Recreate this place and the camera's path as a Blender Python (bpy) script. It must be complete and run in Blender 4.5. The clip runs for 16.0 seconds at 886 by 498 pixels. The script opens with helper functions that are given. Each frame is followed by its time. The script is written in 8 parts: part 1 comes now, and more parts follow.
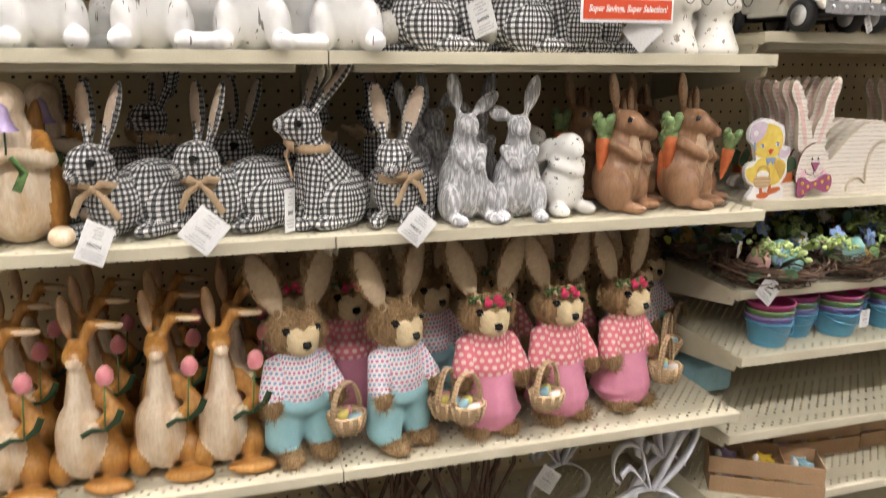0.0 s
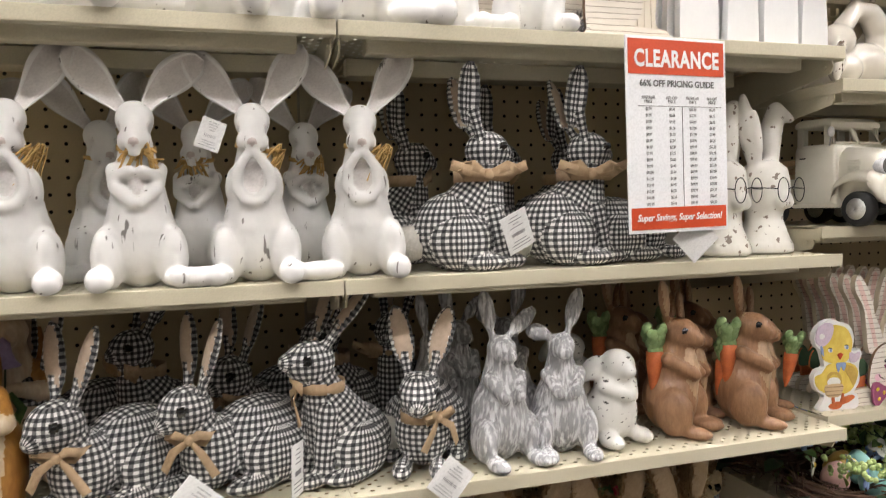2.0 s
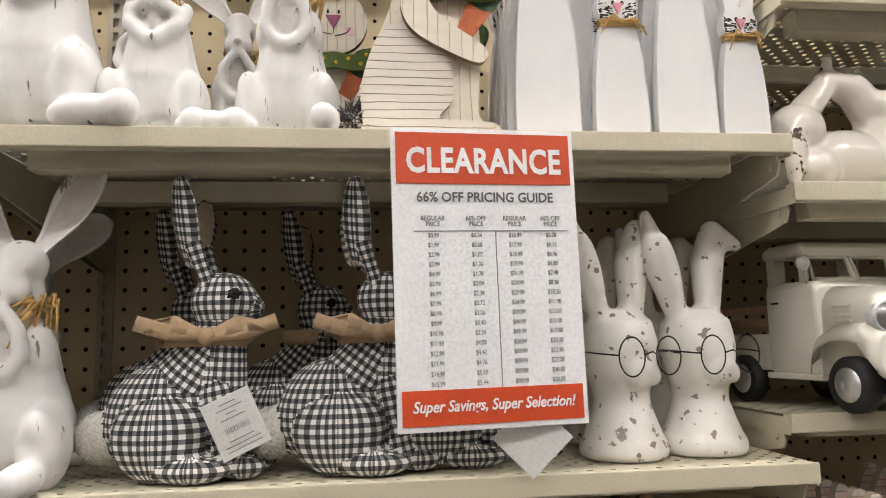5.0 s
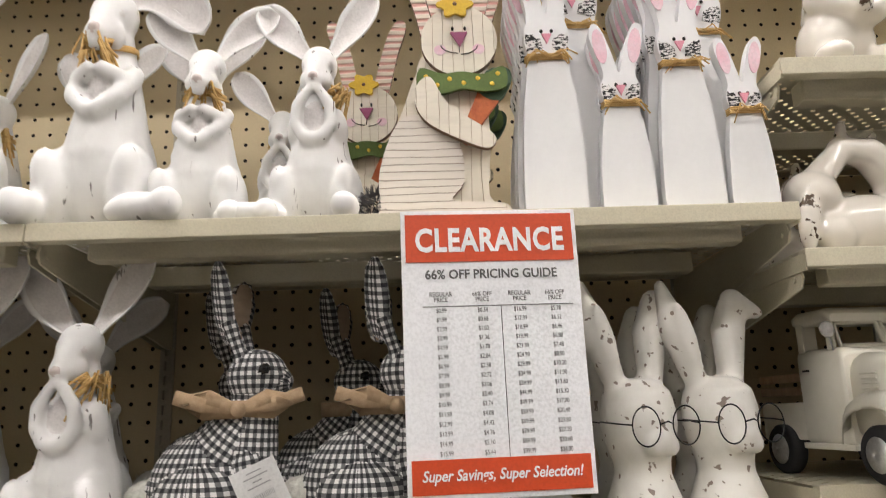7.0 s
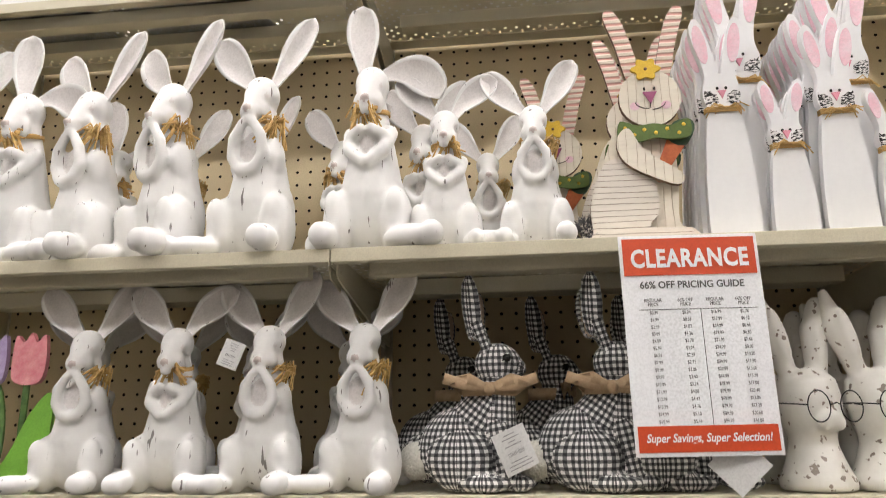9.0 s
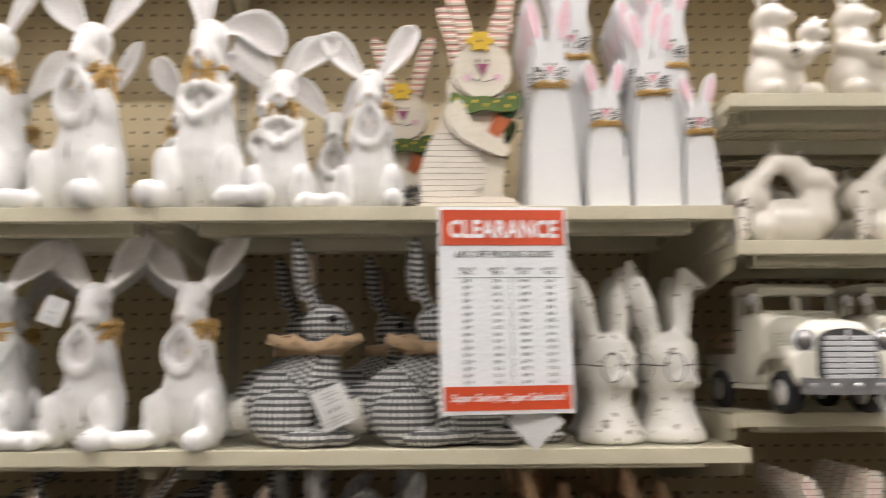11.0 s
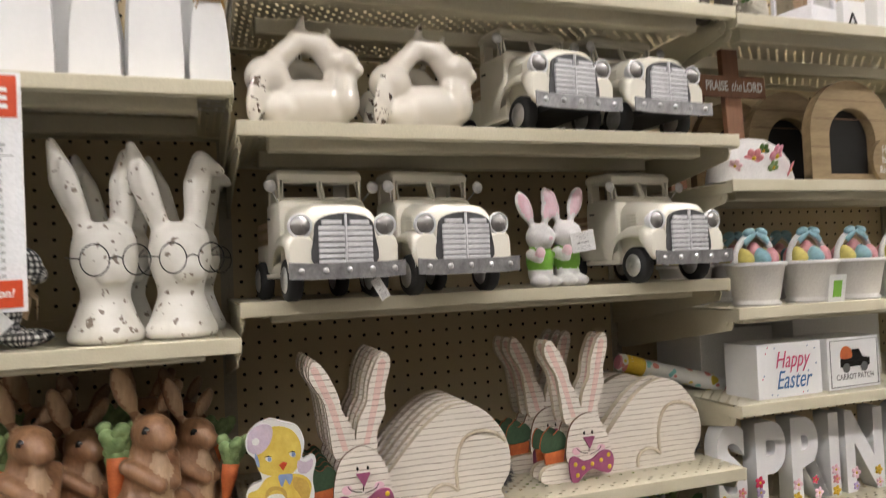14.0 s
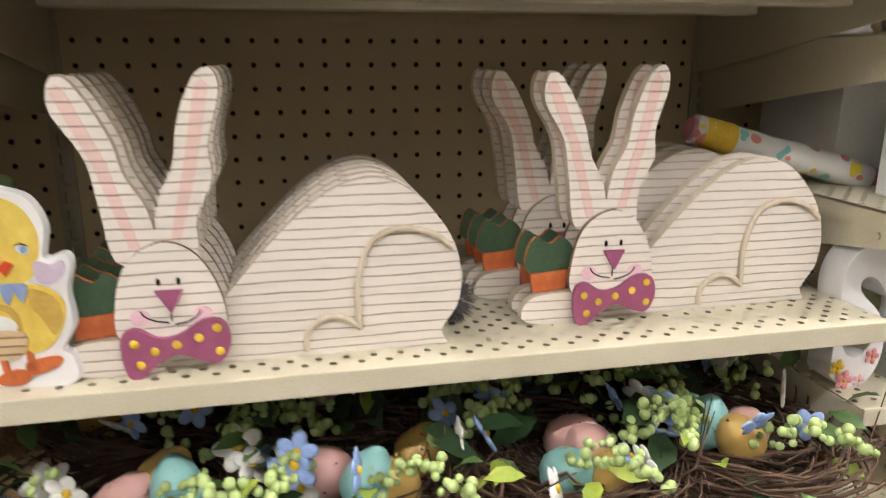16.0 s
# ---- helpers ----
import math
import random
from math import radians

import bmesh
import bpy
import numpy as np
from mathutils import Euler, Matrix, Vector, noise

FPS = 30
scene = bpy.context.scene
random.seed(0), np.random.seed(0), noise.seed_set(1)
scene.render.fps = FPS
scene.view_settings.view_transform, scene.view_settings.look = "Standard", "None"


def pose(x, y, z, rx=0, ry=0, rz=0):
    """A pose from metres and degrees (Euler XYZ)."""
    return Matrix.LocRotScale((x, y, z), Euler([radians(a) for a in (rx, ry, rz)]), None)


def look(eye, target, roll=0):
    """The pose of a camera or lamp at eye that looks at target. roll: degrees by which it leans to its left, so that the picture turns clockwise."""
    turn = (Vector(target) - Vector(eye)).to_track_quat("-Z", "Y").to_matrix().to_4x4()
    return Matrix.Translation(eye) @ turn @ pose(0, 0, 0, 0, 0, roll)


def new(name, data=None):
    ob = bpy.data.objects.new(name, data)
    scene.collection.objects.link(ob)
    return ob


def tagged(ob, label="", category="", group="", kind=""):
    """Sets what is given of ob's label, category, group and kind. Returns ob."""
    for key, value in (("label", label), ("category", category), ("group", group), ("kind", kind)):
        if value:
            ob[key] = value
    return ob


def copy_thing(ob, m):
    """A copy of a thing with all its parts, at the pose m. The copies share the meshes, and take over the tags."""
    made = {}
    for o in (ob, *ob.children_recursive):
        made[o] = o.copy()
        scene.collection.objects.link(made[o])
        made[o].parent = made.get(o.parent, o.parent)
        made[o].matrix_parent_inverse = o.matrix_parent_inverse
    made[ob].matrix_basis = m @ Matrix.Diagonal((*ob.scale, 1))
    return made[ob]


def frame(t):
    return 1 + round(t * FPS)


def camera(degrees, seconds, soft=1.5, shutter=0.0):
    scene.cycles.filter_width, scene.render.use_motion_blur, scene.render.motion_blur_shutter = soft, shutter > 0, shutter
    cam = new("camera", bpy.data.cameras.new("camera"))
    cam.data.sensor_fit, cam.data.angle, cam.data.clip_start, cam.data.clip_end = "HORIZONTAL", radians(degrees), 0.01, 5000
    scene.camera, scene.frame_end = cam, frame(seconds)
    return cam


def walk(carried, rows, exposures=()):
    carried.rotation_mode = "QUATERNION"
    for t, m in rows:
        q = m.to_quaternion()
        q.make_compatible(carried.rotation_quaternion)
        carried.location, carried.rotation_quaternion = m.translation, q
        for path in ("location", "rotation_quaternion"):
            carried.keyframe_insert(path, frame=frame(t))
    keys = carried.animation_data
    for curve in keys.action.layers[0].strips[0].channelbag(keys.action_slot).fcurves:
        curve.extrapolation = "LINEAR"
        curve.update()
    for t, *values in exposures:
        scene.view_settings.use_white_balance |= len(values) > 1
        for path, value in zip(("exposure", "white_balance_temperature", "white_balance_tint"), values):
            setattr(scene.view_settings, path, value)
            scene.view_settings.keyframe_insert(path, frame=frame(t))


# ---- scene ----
cam = camera(63.5, 16.0, soft=0.95, shutter=0.5)
PATH = [
    (0, (-1.072, -1.725, 1.423), (-0.539, 0.141, 0.936), 0.1),
    (0.5, (-1.084, -1.632, 1.454), (-0.514, 0.251, 1.091), -0.3),
    (1, (-1.111, -1.527, 1.495), (-0.536, 0.366, 1.206), -0.7),
    (1.5, (-1.1, -1.497, 1.524), (-0.507, 0.404, 1.345), -1.2),
    (2, (-1.078, -1.496, 1.555), (-0.497, 0.414, 1.44), -1.4),
    (2.5, (-0.96, -1.526, 1.552), (-0.409, 0.397, 1.554), -1.8),
    (3, (-0.858, -1.542, 1.56), (-0.314, 0.379, 1.673), -2.1),
    (3.5, (-0.769, -1.489, 1.568), (-0.274, 0.436, 1.788), -2.2),
    (4, (-0.688, -1.328, 1.587), (-0.252, 0.606, 1.851), -2.2),
    (4.5, (-0.576, -1.222, 1.593), (-0.248, 0.735, 1.843), -1.7),
    (7, (-0.425, -1.276, 1.589), (-0.42, 0.67, 2.049), -1.7),
    (7.5, (-0.493, -1.371, 1.579), (-0.566, 0.554, 2.117), -2.0),
    (8, (-0.571, -1.465, 1.564), (-0.771, 0.436, 2.154), -1.4),
    (10.5, (-0.613, -1.563, 1.536), (-0.821, 0.402, 1.843), 0.4),
    (11, (-0.47, -1.57, 1.578), (-0.456, 0.404, 1.899), -0.3),
    (11.5, (-0.317, -1.583, 1.584), (-0.068, 0.37, 1.937), -1.2),
    (12, (-0.189, -1.625, 1.574), (0.228, 0.299, 1.93), -2.1),
    (12.5, (-0.127, -1.635, 1.575), (0.411, 0.262, 1.907), -2.7),
    (13, (-0.106, -1.632, 1.569), (0.495, 0.256, 1.843), -2.8),
    (13.5, (-0.09, -1.618, 1.554), (0.552, 0.268, 1.734), -2.7),
    (14, (-0.063, -1.536, 1.536), (0.595, 0.352, 1.6), -2.4),
    (14.5, (-0.006, -1.362, 1.5), (0.658, 0.523, 1.427), -2.1),
    (15, (0.071, -1.211, 1.468), (0.674, 0.682, 1.23), -1.5),
    (15.5, (0.186, -1.093, 1.43), (0.684, 0.81, 1.068), -1.1),
    (16, (0.291, -1.028, 1.415), (0.696, 0.862, 0.899), -0.1),
]
EXPOSURES = [(0, 0.30), (1.0, 0.16), (2.0, 0.05), (3.5, -0.15), (4.5, -0.22), (8.0, -0.25), (10.5, -0.2), (12.5, -0.20), (14.0, -0.12), (15.0, 0.12), (16.0, 0.28)]
walk(cam, [(t, look(eye, target, roll)) for t, eye, target, roll in PATH], EXPOSURES)

# world: the dim far end of a large shop hall
world = bpy.data.worlds.new("hall")
scene.world = world
world.use_nodes = True
world.node_tree.nodes["Background"].inputs[0].default_value = (0.9, 0.95, 1.0, 1)
world.node_tree.nodes["Background"].inputs[1].default_value = 0.01


# ---- materials ----
def nodes_of(mat):
    return mat.node_tree.nodes, mat.node_tree.links


def math_node(mat, op, a, b=None):
    nodes, links = nodes_of(mat)
    n = nodes.new("ShaderNodeMath")
    n.operation = op
    for k, v in enumerate((a, b)):
        if v is None:
            continue
        if isinstance(v, (int, float)):
            n.inputs[k].default_value = v
        else:
            links.new(v, n.inputs[k])
    return n.outputs[0]


def mix_node(mat, fac, a, b):
    nodes, links = nodes_of(mat)
    n = nodes.new("ShaderNodeMix")
    n.data_type = "RGBA"
    for k, v in ((0, fac), (6, a), (7, b)):
        if isinstance(v, (int, float)):
            n.inputs[k].default_value = v
        elif isinstance(v, (tuple, list)):
            n.inputs[k].default_value = (*v[:3], 1)
        else:
            links.new(v, n.inputs[k])
    return n.outputs[2]


def ramp_node(mat, fac, lo, hi):
    """0 below lo, 1 above hi."""
    nodes, links = nodes_of(mat)
    n = nodes.new("ShaderNodeMapRange")
    n.inputs[1].default_value, n.inputs[2].default_value = lo, hi
    n.clamp = True
    links.new(fac, n.inputs[0])
    return n.outputs[0]


def noise_node(mat, scale, detail=4, rough=0.55, stretch=(1, 1, 1), coord="Object", vary=False):
    nodes, links = nodes_of(mat)
    tc = nodes.new("ShaderNodeTexCoord")
    mp = nodes.new("ShaderNodeMapping")
    mp.inputs["Scale"].default_value = stretch
    if vary:
        info = nodes.new("ShaderNodeObjectInfo")
        links.new(math_node(mat, "MULTIPLY", info.outputs["Random"], 7.0), mp.inputs["Location"])
    links.new(tc.outputs[coord], mp.inputs[0])
    n = nodes.new("ShaderNodeTexNoise")
    n.inputs["Scale"].default_value, n.inputs["Detail"].default_value, n.inputs["Roughness"].default_value = scale, detail, rough
    links.new(mp.outputs[0], n.inputs["Vector"])
    return n.outputs[0]


def bump_node(mat, height, strength, distance=0.002):
    nodes, links = nodes_of(mat)
    n = nodes.new("ShaderNodeBump")
    n.inputs["Strength"].default_value, n.inputs["Distance"].default_value = strength, distance
    links.new(height, n.inputs["Height"])
    links.new(n.outputs[0], nodes["Principled BSDF"].inputs["Normal"])


def base_mat(name, rough=0.6, metal=0.0, coat=0.0):
    mat = bpy.data.materials.new(name)
    mat.use_nodes = True
    p = mat.node_tree.nodes["Principled BSDF"]
    p.inputs["Roughness"].default_value, p.inputs["Metallic"].default_value = rough, metal
    p.inputs["Coat Weight"].default_value, p.inputs["Coat Roughness"].default_value = coat, 0.06
    return mat


def set_colour(mat, out):
    mat.node_tree.links.new(out, mat.node_tree.nodes["Principled BSDF"].inputs["Base Color"])


def surface(name, colour, colour2=None, scale=30, rough=0.6, metal=0.0, coat=0.0, bump=0.15, grain=300, stretch=(1, 1, 1), lo=0.35, hi=0.7, dist=0.001, speck=0.35):
    """A two-scale noisy surface."""
    mat = base_mat(name, rough, metal, coat)
    colour2 = colour2 or tuple(0.78 * c for c in colour)
    big = ramp_node(mat, noise_node(mat, scale, 5, 0.6, stretch), lo, hi)
    fine = noise_node(mat, grain, 3, 0.6, stretch)
    c = mix_node(mat, big, colour, colour2)
    c = mix_node(mat, math_node(mat, "MULTIPLY", ramp_node(mat, fine, 0.4, 0.75), speck), c, tuple(0.6 * v for v in colour2))
    set_colour(mat, c)
    if bump:
        bump_node(mat, fine, bump, dist)
    return mat


def marked(name, colour, mark, scale, stretch, lo, hi, rough=0.5, coat=0.0, bump=0.2, soft=None):
    """A plain coat of paint with sparse darker marks of their own shape, and soft wear."""
    mat = base_mat(name, rough, 0, coat)
    m = ramp_node(mat, noise_node(mat, scale, 2, 0.5, stretch, vary=True), lo, hi)
    wear = ramp_node(mat, noise_node(mat, 22, 4, 0.6), 0.45, 0.75)
    c = mix_node(mat, wear, colour, soft or tuple(0.85 * v for v in colour))
    set_colour(mat, mix_node(mat, m, c, mark))
    bump_node(mat, math_node(mat, "SUBTRACT", noise_node(mat, 90, 3), m), bump, 0.0015)
    return mat


def uv_parts(mat):
    nodes, links = nodes_of(mat)
    tc = nodes.new("ShaderNodeTexCoord")
    sp = nodes.new("ShaderNodeSeparateXYZ")
    links.new(tc.outputs["UV"], sp.inputs[0])
    return sp.outputs[0], sp.outputs[1]


def gingham(name, dark, light, period=0.0118, wobble=True):
    """Woven check in two directions; the crossings are full dark."""
    mat = base_mat(name, 0.9)
    u, v = uv_parts(mat)
    a = math_node(mat, "GREATER_THAN", math_node(mat, "FRACT", math_node(mat, "MULTIPLY", u, 1 / period)), 0.5)
    b = math_node(mat, "GREATER_THAN", math_node(mat, "FRACT", math_node(mat, "MULTIPLY", v, 1 / period)), 0.5)
    both = math_node(mat, "MULTIPLY", math_node(mat, "ADD", a, b), 0.5)
    half = tuple(0.19 * x + 0.81 * y for x, y in zip(light, dark))
    one = math_node(mat, "GREATER_THAN", both, 0.25)
    two = math_node(mat, "GREATER_THAN", both, 0.75)
    fine = ramp_node(mat, noise_node(mat, 700, 2), 0.3, 0.8)
    c = mix_node(mat, two, mix_node(mat, one, light, half), dark)
    set_colour(mat, mix_node(mat, math_node(mat, "MULTIPLY", fine, 0.08), c, tuple(0.5 * v for v in light)))
    bump_node(mat, fine, 0.3, 0.0008)
    return mat


def dotted(name, ground, dot, period, radius, dot2=None):
    """Cloth or paint with a staggered print of round dots."""
    mat = base_mat(name, 0.85)
    u, v = uv_parts(mat)
    row = math_node(mat, "FLOOR", math_node(mat, "MULTIPLY", v, 1 / period))
    shift = math_node(mat, "MULTIPLY", math_node(mat, "MODULO", row, 2.0), 0.5)
    x = math_node(mat, "SUBTRACT", math_node(mat, "FRACT", math_node(mat, "ADD", math_node(mat, "MULTIPLY", u, 1 / period), shift)), 0.5)
    y = math_node(mat, "SUBTRACT", math_node(mat, "FRACT", math_node(mat, "MULTIPLY", v, 1 / period)), 0.5)
    d = math_node(mat, "SQRT", math_node(mat, "ADD", math_node(mat, "MULTIPLY", x, x), math_node(mat, "MULTIPLY", y, y)))
    m = math_node(mat, "LESS_THAN", d, radius)
    dc = dot
    if dot2:
        dc = mix_node(mat, math_node(mat, "MODULO", math_node(mat, "ABSOLUTE", row), 2.0), dot, dot2)
    fine = ramp_node(mat, noise_node(mat, 400, 2), 0.3, 0.8)
    c = mix_node(mat, m, ground, dc)
    set_colour(mat, mix_node(mat, math_node(mat, "MULTIPLY", fine, 0.2), c, tuple(0.6 * q for q in ground)))
    bump_node(mat, fine, 0.25, 0.0008)
    return mat


def banded(name, ground, line, period, share, axis="z", rough=0.8, grain=True, second=None):
    """Painted wood with thin dark grooves along one direction, or striped paint."""
    mat = base_mat(name, rough)
    nodes, links = nodes_of(mat)
    tc = nodes.new("ShaderNodeTexCoord")
    sp = nodes.new("ShaderNodeSeparateXYZ")
    links.new(tc.outputs["Object"], sp.inputs[0])
    h = math_node(mat, "ADD", sp.outputs["xyz".index(axis)], math_node(mat, "MULTIPLY", noise_node(mat, 26, 3, 0.6, (0.35, 1, 1.6) if axis == "z" else (1.6, 1, 0.35)), 0.008))
    f = math_node(mat, "FRACT", math_node(mat, "MULTIPLY", h, 1 / period))
    m = ramp_node(mat, math_node(mat, "ABSOLUTE", math_node(mat, "SUBTRACT", f, 0.5)), 0.5 - share, 0.5 - share * 0.4)
    wear = ramp_node(mat, noise_node(mat, 60, 4, 0.6, (0.3, 1, 2)), 0.5, 0.75)
    c = mix_node(mat, math_node(mat, "MULTIPLY", wear, 0.4), ground, second or tuple(0.72 * q for q in ground))
    set_colour(mat, mix_node(mat, m, c, line))
    bump_node(mat, math_node(mat, "SUBTRACT", math_node(mat, "MULTIPLY", noise_node(mat, 150, 3, 0.6, (0.2, 1, 1)), 0.3), m), 0.8, 0.003)
    return mat


M = {}
M["almond"] = surface("almond_paint", (0.61, 0.565, 0.43), (0.55, 0.505, 0.37), 9, 0.42, bump=0.05, grain=500)
M["pegboard"] = surface("pegboard_paint", (0.64, 0.53, 0.335), (0.58, 0.47, 0.29), 5, 0.55, bump=0.08, grain=400)
M["upright"] = surface("upright_steel", (0.50, 0.45, 0.35), (0.40, 0.36, 0.28), 12, 0.45, bump=0.05)
M["dark"] = surface("dark_hollow", (0.012, 0.011, 0.010), rough=0.9, bump=0)
# near-black, paints in the darkness behind the peg holes
M["backing"] = surface("hole_shade_sheet", (0.018, 0.015, 0.011), rough=0.9, bump=0)
M["floor"] = surface("floor_tile", (0.18, 0.165, 0.145), (0.14, 0.13, 0.115), 2, 0.3, bump=0.03)
M["wall"] = surface("shop_wall", (0.62, 0.60, 0.56), rough=0.8, scale=1.5)
M["aisle"] = surface("light_block_brown", (0.15, 0.13, 0.11), (0.10, 0.085, 0.07), 3, 0.7)
M["ceiling"] = surface("shop_ceiling", (0.75, 0.74, 0.72), rough=0.9, scale=1.5)
M["housing"] = surface("lamp_housing", (0.8, 0.8, 0.8), rough=0.4, scale=3)
lamp_mat = bpy.data.materials.new("lamp_diffuser")
lamp_mat.use_nodes = True
LAMP = lamp_mat.node_tree.nodes["Principled BSDF"]
LAMP.inputs["Emission Color"].default_value = (1.0, 0.955, 0.935, 1)
LAMP.inputs["Emission Strength"].default_value = 74.0
M["lamp"] = lamp_mat
M["white_chalk"] = marked("white_chalk_paint", (0.74, 0.735, 0.72), (0.20, 0.19, 0.18), 70, (1.8, 1.8, 0.22), 0.685, 0.715, 0.75, soft=(0.68, 0.67, 0.66))
M["ear_pink_grey"] = surface("washed_ear_pink", (0.62, 0.53, 0.50), (0.50, 0.46, 0.44), 40, 0.8)
# inner ear tone, also painted into the paw hollows as their shade
M["cup_grey"] = surface("ear_grey_hollow_shade", (0.72, 0.69, 0.675), (0.63, 0.60, 0.585), 40, 0.8)
M["raffia"] = surface("raffia", (0.66, 0.44, 0.17), (0.48, 0.29, 0.09), 60, 0.8, bump=0.4, grain=500, stretch=(1, 1, 6))
M["burlap"] = surface("burlap_ribbon", (0.52, 0.38, 0.24), (0.42, 0.29, 0.17), 120, 0.95, bump=0.6, grain=900)
M["gingham"] = gingham("black_gingham", (0.010, 0.011, 0.015), (0.76, 0.75, 0.73), 0.0108)
M["ear_linen"] = surface("linen_ear", (0.56, 0.44, 0.34), (0.46, 0.36, 0.27), 90, 0.95, bump=0.5, grain=800)
M["fluff"] = surface("white_fluff", (0.80, 0.78, 0.72), (0.68, 0.66, 0.60), 120, 1.0, bump=1.0, grain=260, dist=0.006)
M["eye_black"] = surface("black_bead", (0.012, 0.012, 0.012), rough=0.15, bump=0)
M["grey_stone"] = marked("grey_washed_resin", (0.37, 0.37, 0.38), (0.70, 0.70, 0.71), 120, (1.3, 1.3, 0.30), 0.44, 0.62, 0.85, bump=1.0, soft=(0.27, 0.27, 0.28))
M["speckled"] = marked("speckled_white_glaze", (0.80, 0.79, 0.75), (0.06, 0.055, 0.05), 85, (1, 1, 1.6), 0.66, 0.69, 0.35, 0.3)
M["worn_cream"] = marked("worn_cream_enamel", (0.80, 0.78, 0.73), (0.27, 0.22, 0.18), 62, (1, 1, 1.2), 0.65, 0.68, 0.38, 0.25, soft=(0.70, 0.68, 0.62))
M["ceramic"] = surface("cream_glazed_ceramic", (0.77, 0.725, 0.65), (0.73, 0.68, 0.60), 8, 0.05, coat=1.0, bump=0.03, grain=40, dist=0.003, speck=0.05)
M["ceramic_worn"] = marked("cream_glaze_with_brown_edges", (0.77, 0.725, 0.65), (0.08, 0.05, 0.03), 75, (1, 1, 1), 0.575, 0.62, 0.06, 1.0, bump=0.06)
M["brown_carved"] = surface("carved_brown_resin", (0.35, 0.19, 0.10), (0.21, 0.105, 0.05), 35, 0.45, coat=0.15, bump=0.7, grain=110, stretch=(1.6, 1.6, 0.5), dist=0.002)
M["tan_carved"] = surface("carved_tan_resin", (0.50, 0.35, 0.22), (0.36, 0.23, 0.13), 35, 0.5, bump=0.6, grain=110, stretch=(1.6, 1.6, 0.5), dist=0.002)
M["golden"] = surface("golden_carved_resin", (0.50, 0.25, 0.055), (0.30, 0.12, 0.022), 28, 0.4, coat=0.15, bump=0.6, grain=110, stretch=(1.6, 1.6, 0.4), dist=0.002)
M["cream_carved"] = surface("cream_carved_resin", (0.76, 0.66, 0.52), (0.60, 0.42, 0.24), 30, 0.5, bump=0.7, grain=110, stretch=(1.6, 1.6, 0.4), dist=0.002)
M["leaf"] = surface("leaf_green", (0.10, 0.19, 0.045), (0.05, 0.11, 0.03), 60, 0.6)
M["leaf_pale"] = surface("pale_carrot_leaf", (0.27, 0.38, 0.17), (0.15, 0.24, 0.09), 60, 0.6, bump=0.5, grain=150)
M["leaf_dark"] = surface("dark_leaf", (0.03, 0.07, 0.025), (0.015, 0.04, 0.012), 60, 0.5)
M["tulip"] = surface("tulip_pink", (0.68, 0.20, 0.24), (0.78, 0.36, 0.38), 60, 0.5)
M["carrot"] = surface("carrot_orange", (0.60, 0.16, 0.045), (0.45, 0.10, 0.03), 60, 0.6)
M["straw"] = surface("straw_fibre", (0.44, 0.29, 0.15), (0.23, 0.14, 0.065), 90, 0.95, bump=1.0, grain=260, stretch=(2.2, 2.2, 0.25), lo=0.4, hi=0.6, dist=0.004)
M["muzzle"] = surface("cream_sisal", (0.74, 0.61, 0.38), (0.62, 0.48, 0.27), 100, 0.95, bump=1.0, grain=300, dist=0.003)
M["linen_white"] = surface("off_white_linen", (0.54, 0.42, 0.28), (0.44, 0.33, 0.21), 100, 0.95, bump=0.5, grain=600)
M["plaid_shirt"] = dotted("dotted_shirt", (0.76, 0.73, 0.72), (0.60, 0.15, 0.34), 0.0095, 0.33, (0.22, 0.32, 0.52))
M["floral_shirt"] = dotted("pink_floral_shirt", (0.72, 0.20, 0.25), (0.82, 0.64, 0.56), 0.016, 0.30)
M["blue_cloth"] = surface("sky_blue_cloth", (0.35, 0.60, 0.64), (0.28, 0.53, 0.58), 25, 0.9, bump=0.4, grain=600)
M["pink_cloth"] = surface("pink_cloth", (0.75, 0.31, 0.43), (0.66, 0.25, 0.37), 25, 0.9, bump=0.4, grain=600)
M["wicker"] = banded("wicker_strips", (0.58, 0.42, 0.25), (0.20, 0.12, 0.06), 0.009, 0.10)
M["flower_red"] = surface("cerise_petal", (0.66, 0.04, 0.13), (0.45, 0.02, 0.07), 60, 0.7)
M["paper"] = surface("white_card", (0.78, 0.78, 0.77), (0.74, 0.74, 0.73), 20, 0.6, bump=0.03)
M["print_grey"] = surface("grey_print", (0.13, 0.13, 0.13), rough=0.6, bump=0)
M["print_soft"] = surface("faded_print", (0.30, 0.30, 0.31), rough=0.6, bump=0)
M["sign_red"] = surface("orange_red_print", (0.62, 0.075, 0.022), (0.59, 0.07, 0.02), 20, 0.4, bump=0)
M["sign_white"] = surface("sign_card", (0.86, 0.87, 0.89), (0.84, 0.85, 0.87), 8, 0.35, bump=0.02)
M["wire"] = surface("black_wire", (0.02, 0.02, 0.02), rough=0.35, metal=0.6, bump=0)
M["truck_white"] = marked("cream_painted_tin", (0.76, 0.73, 0.64), (0.18, 0.14, 0.09), 24, (1, 1, 1), 0.74, 0.76, 0.45, 0.15, bump=0.12, soft=(0.70, 0.67, 0.57))
M["tin"] = surface("brushed_tin", (0.44, 0.44, 0.45), (0.22, 0.22, 0.23), 45, 0.42, metal=0.85, bump=0.3, grain=200)
M["tin_bright"] = surface("bright_tin", (0.72, 0.72, 0.73), (0.50, 0.50, 0.51), 45, 0.3, metal=0.85, bump=0.15)
M["rubber"] = surface("black_rubber", (0.015, 0.015, 0.016), rough=0.7, bump=0.2)
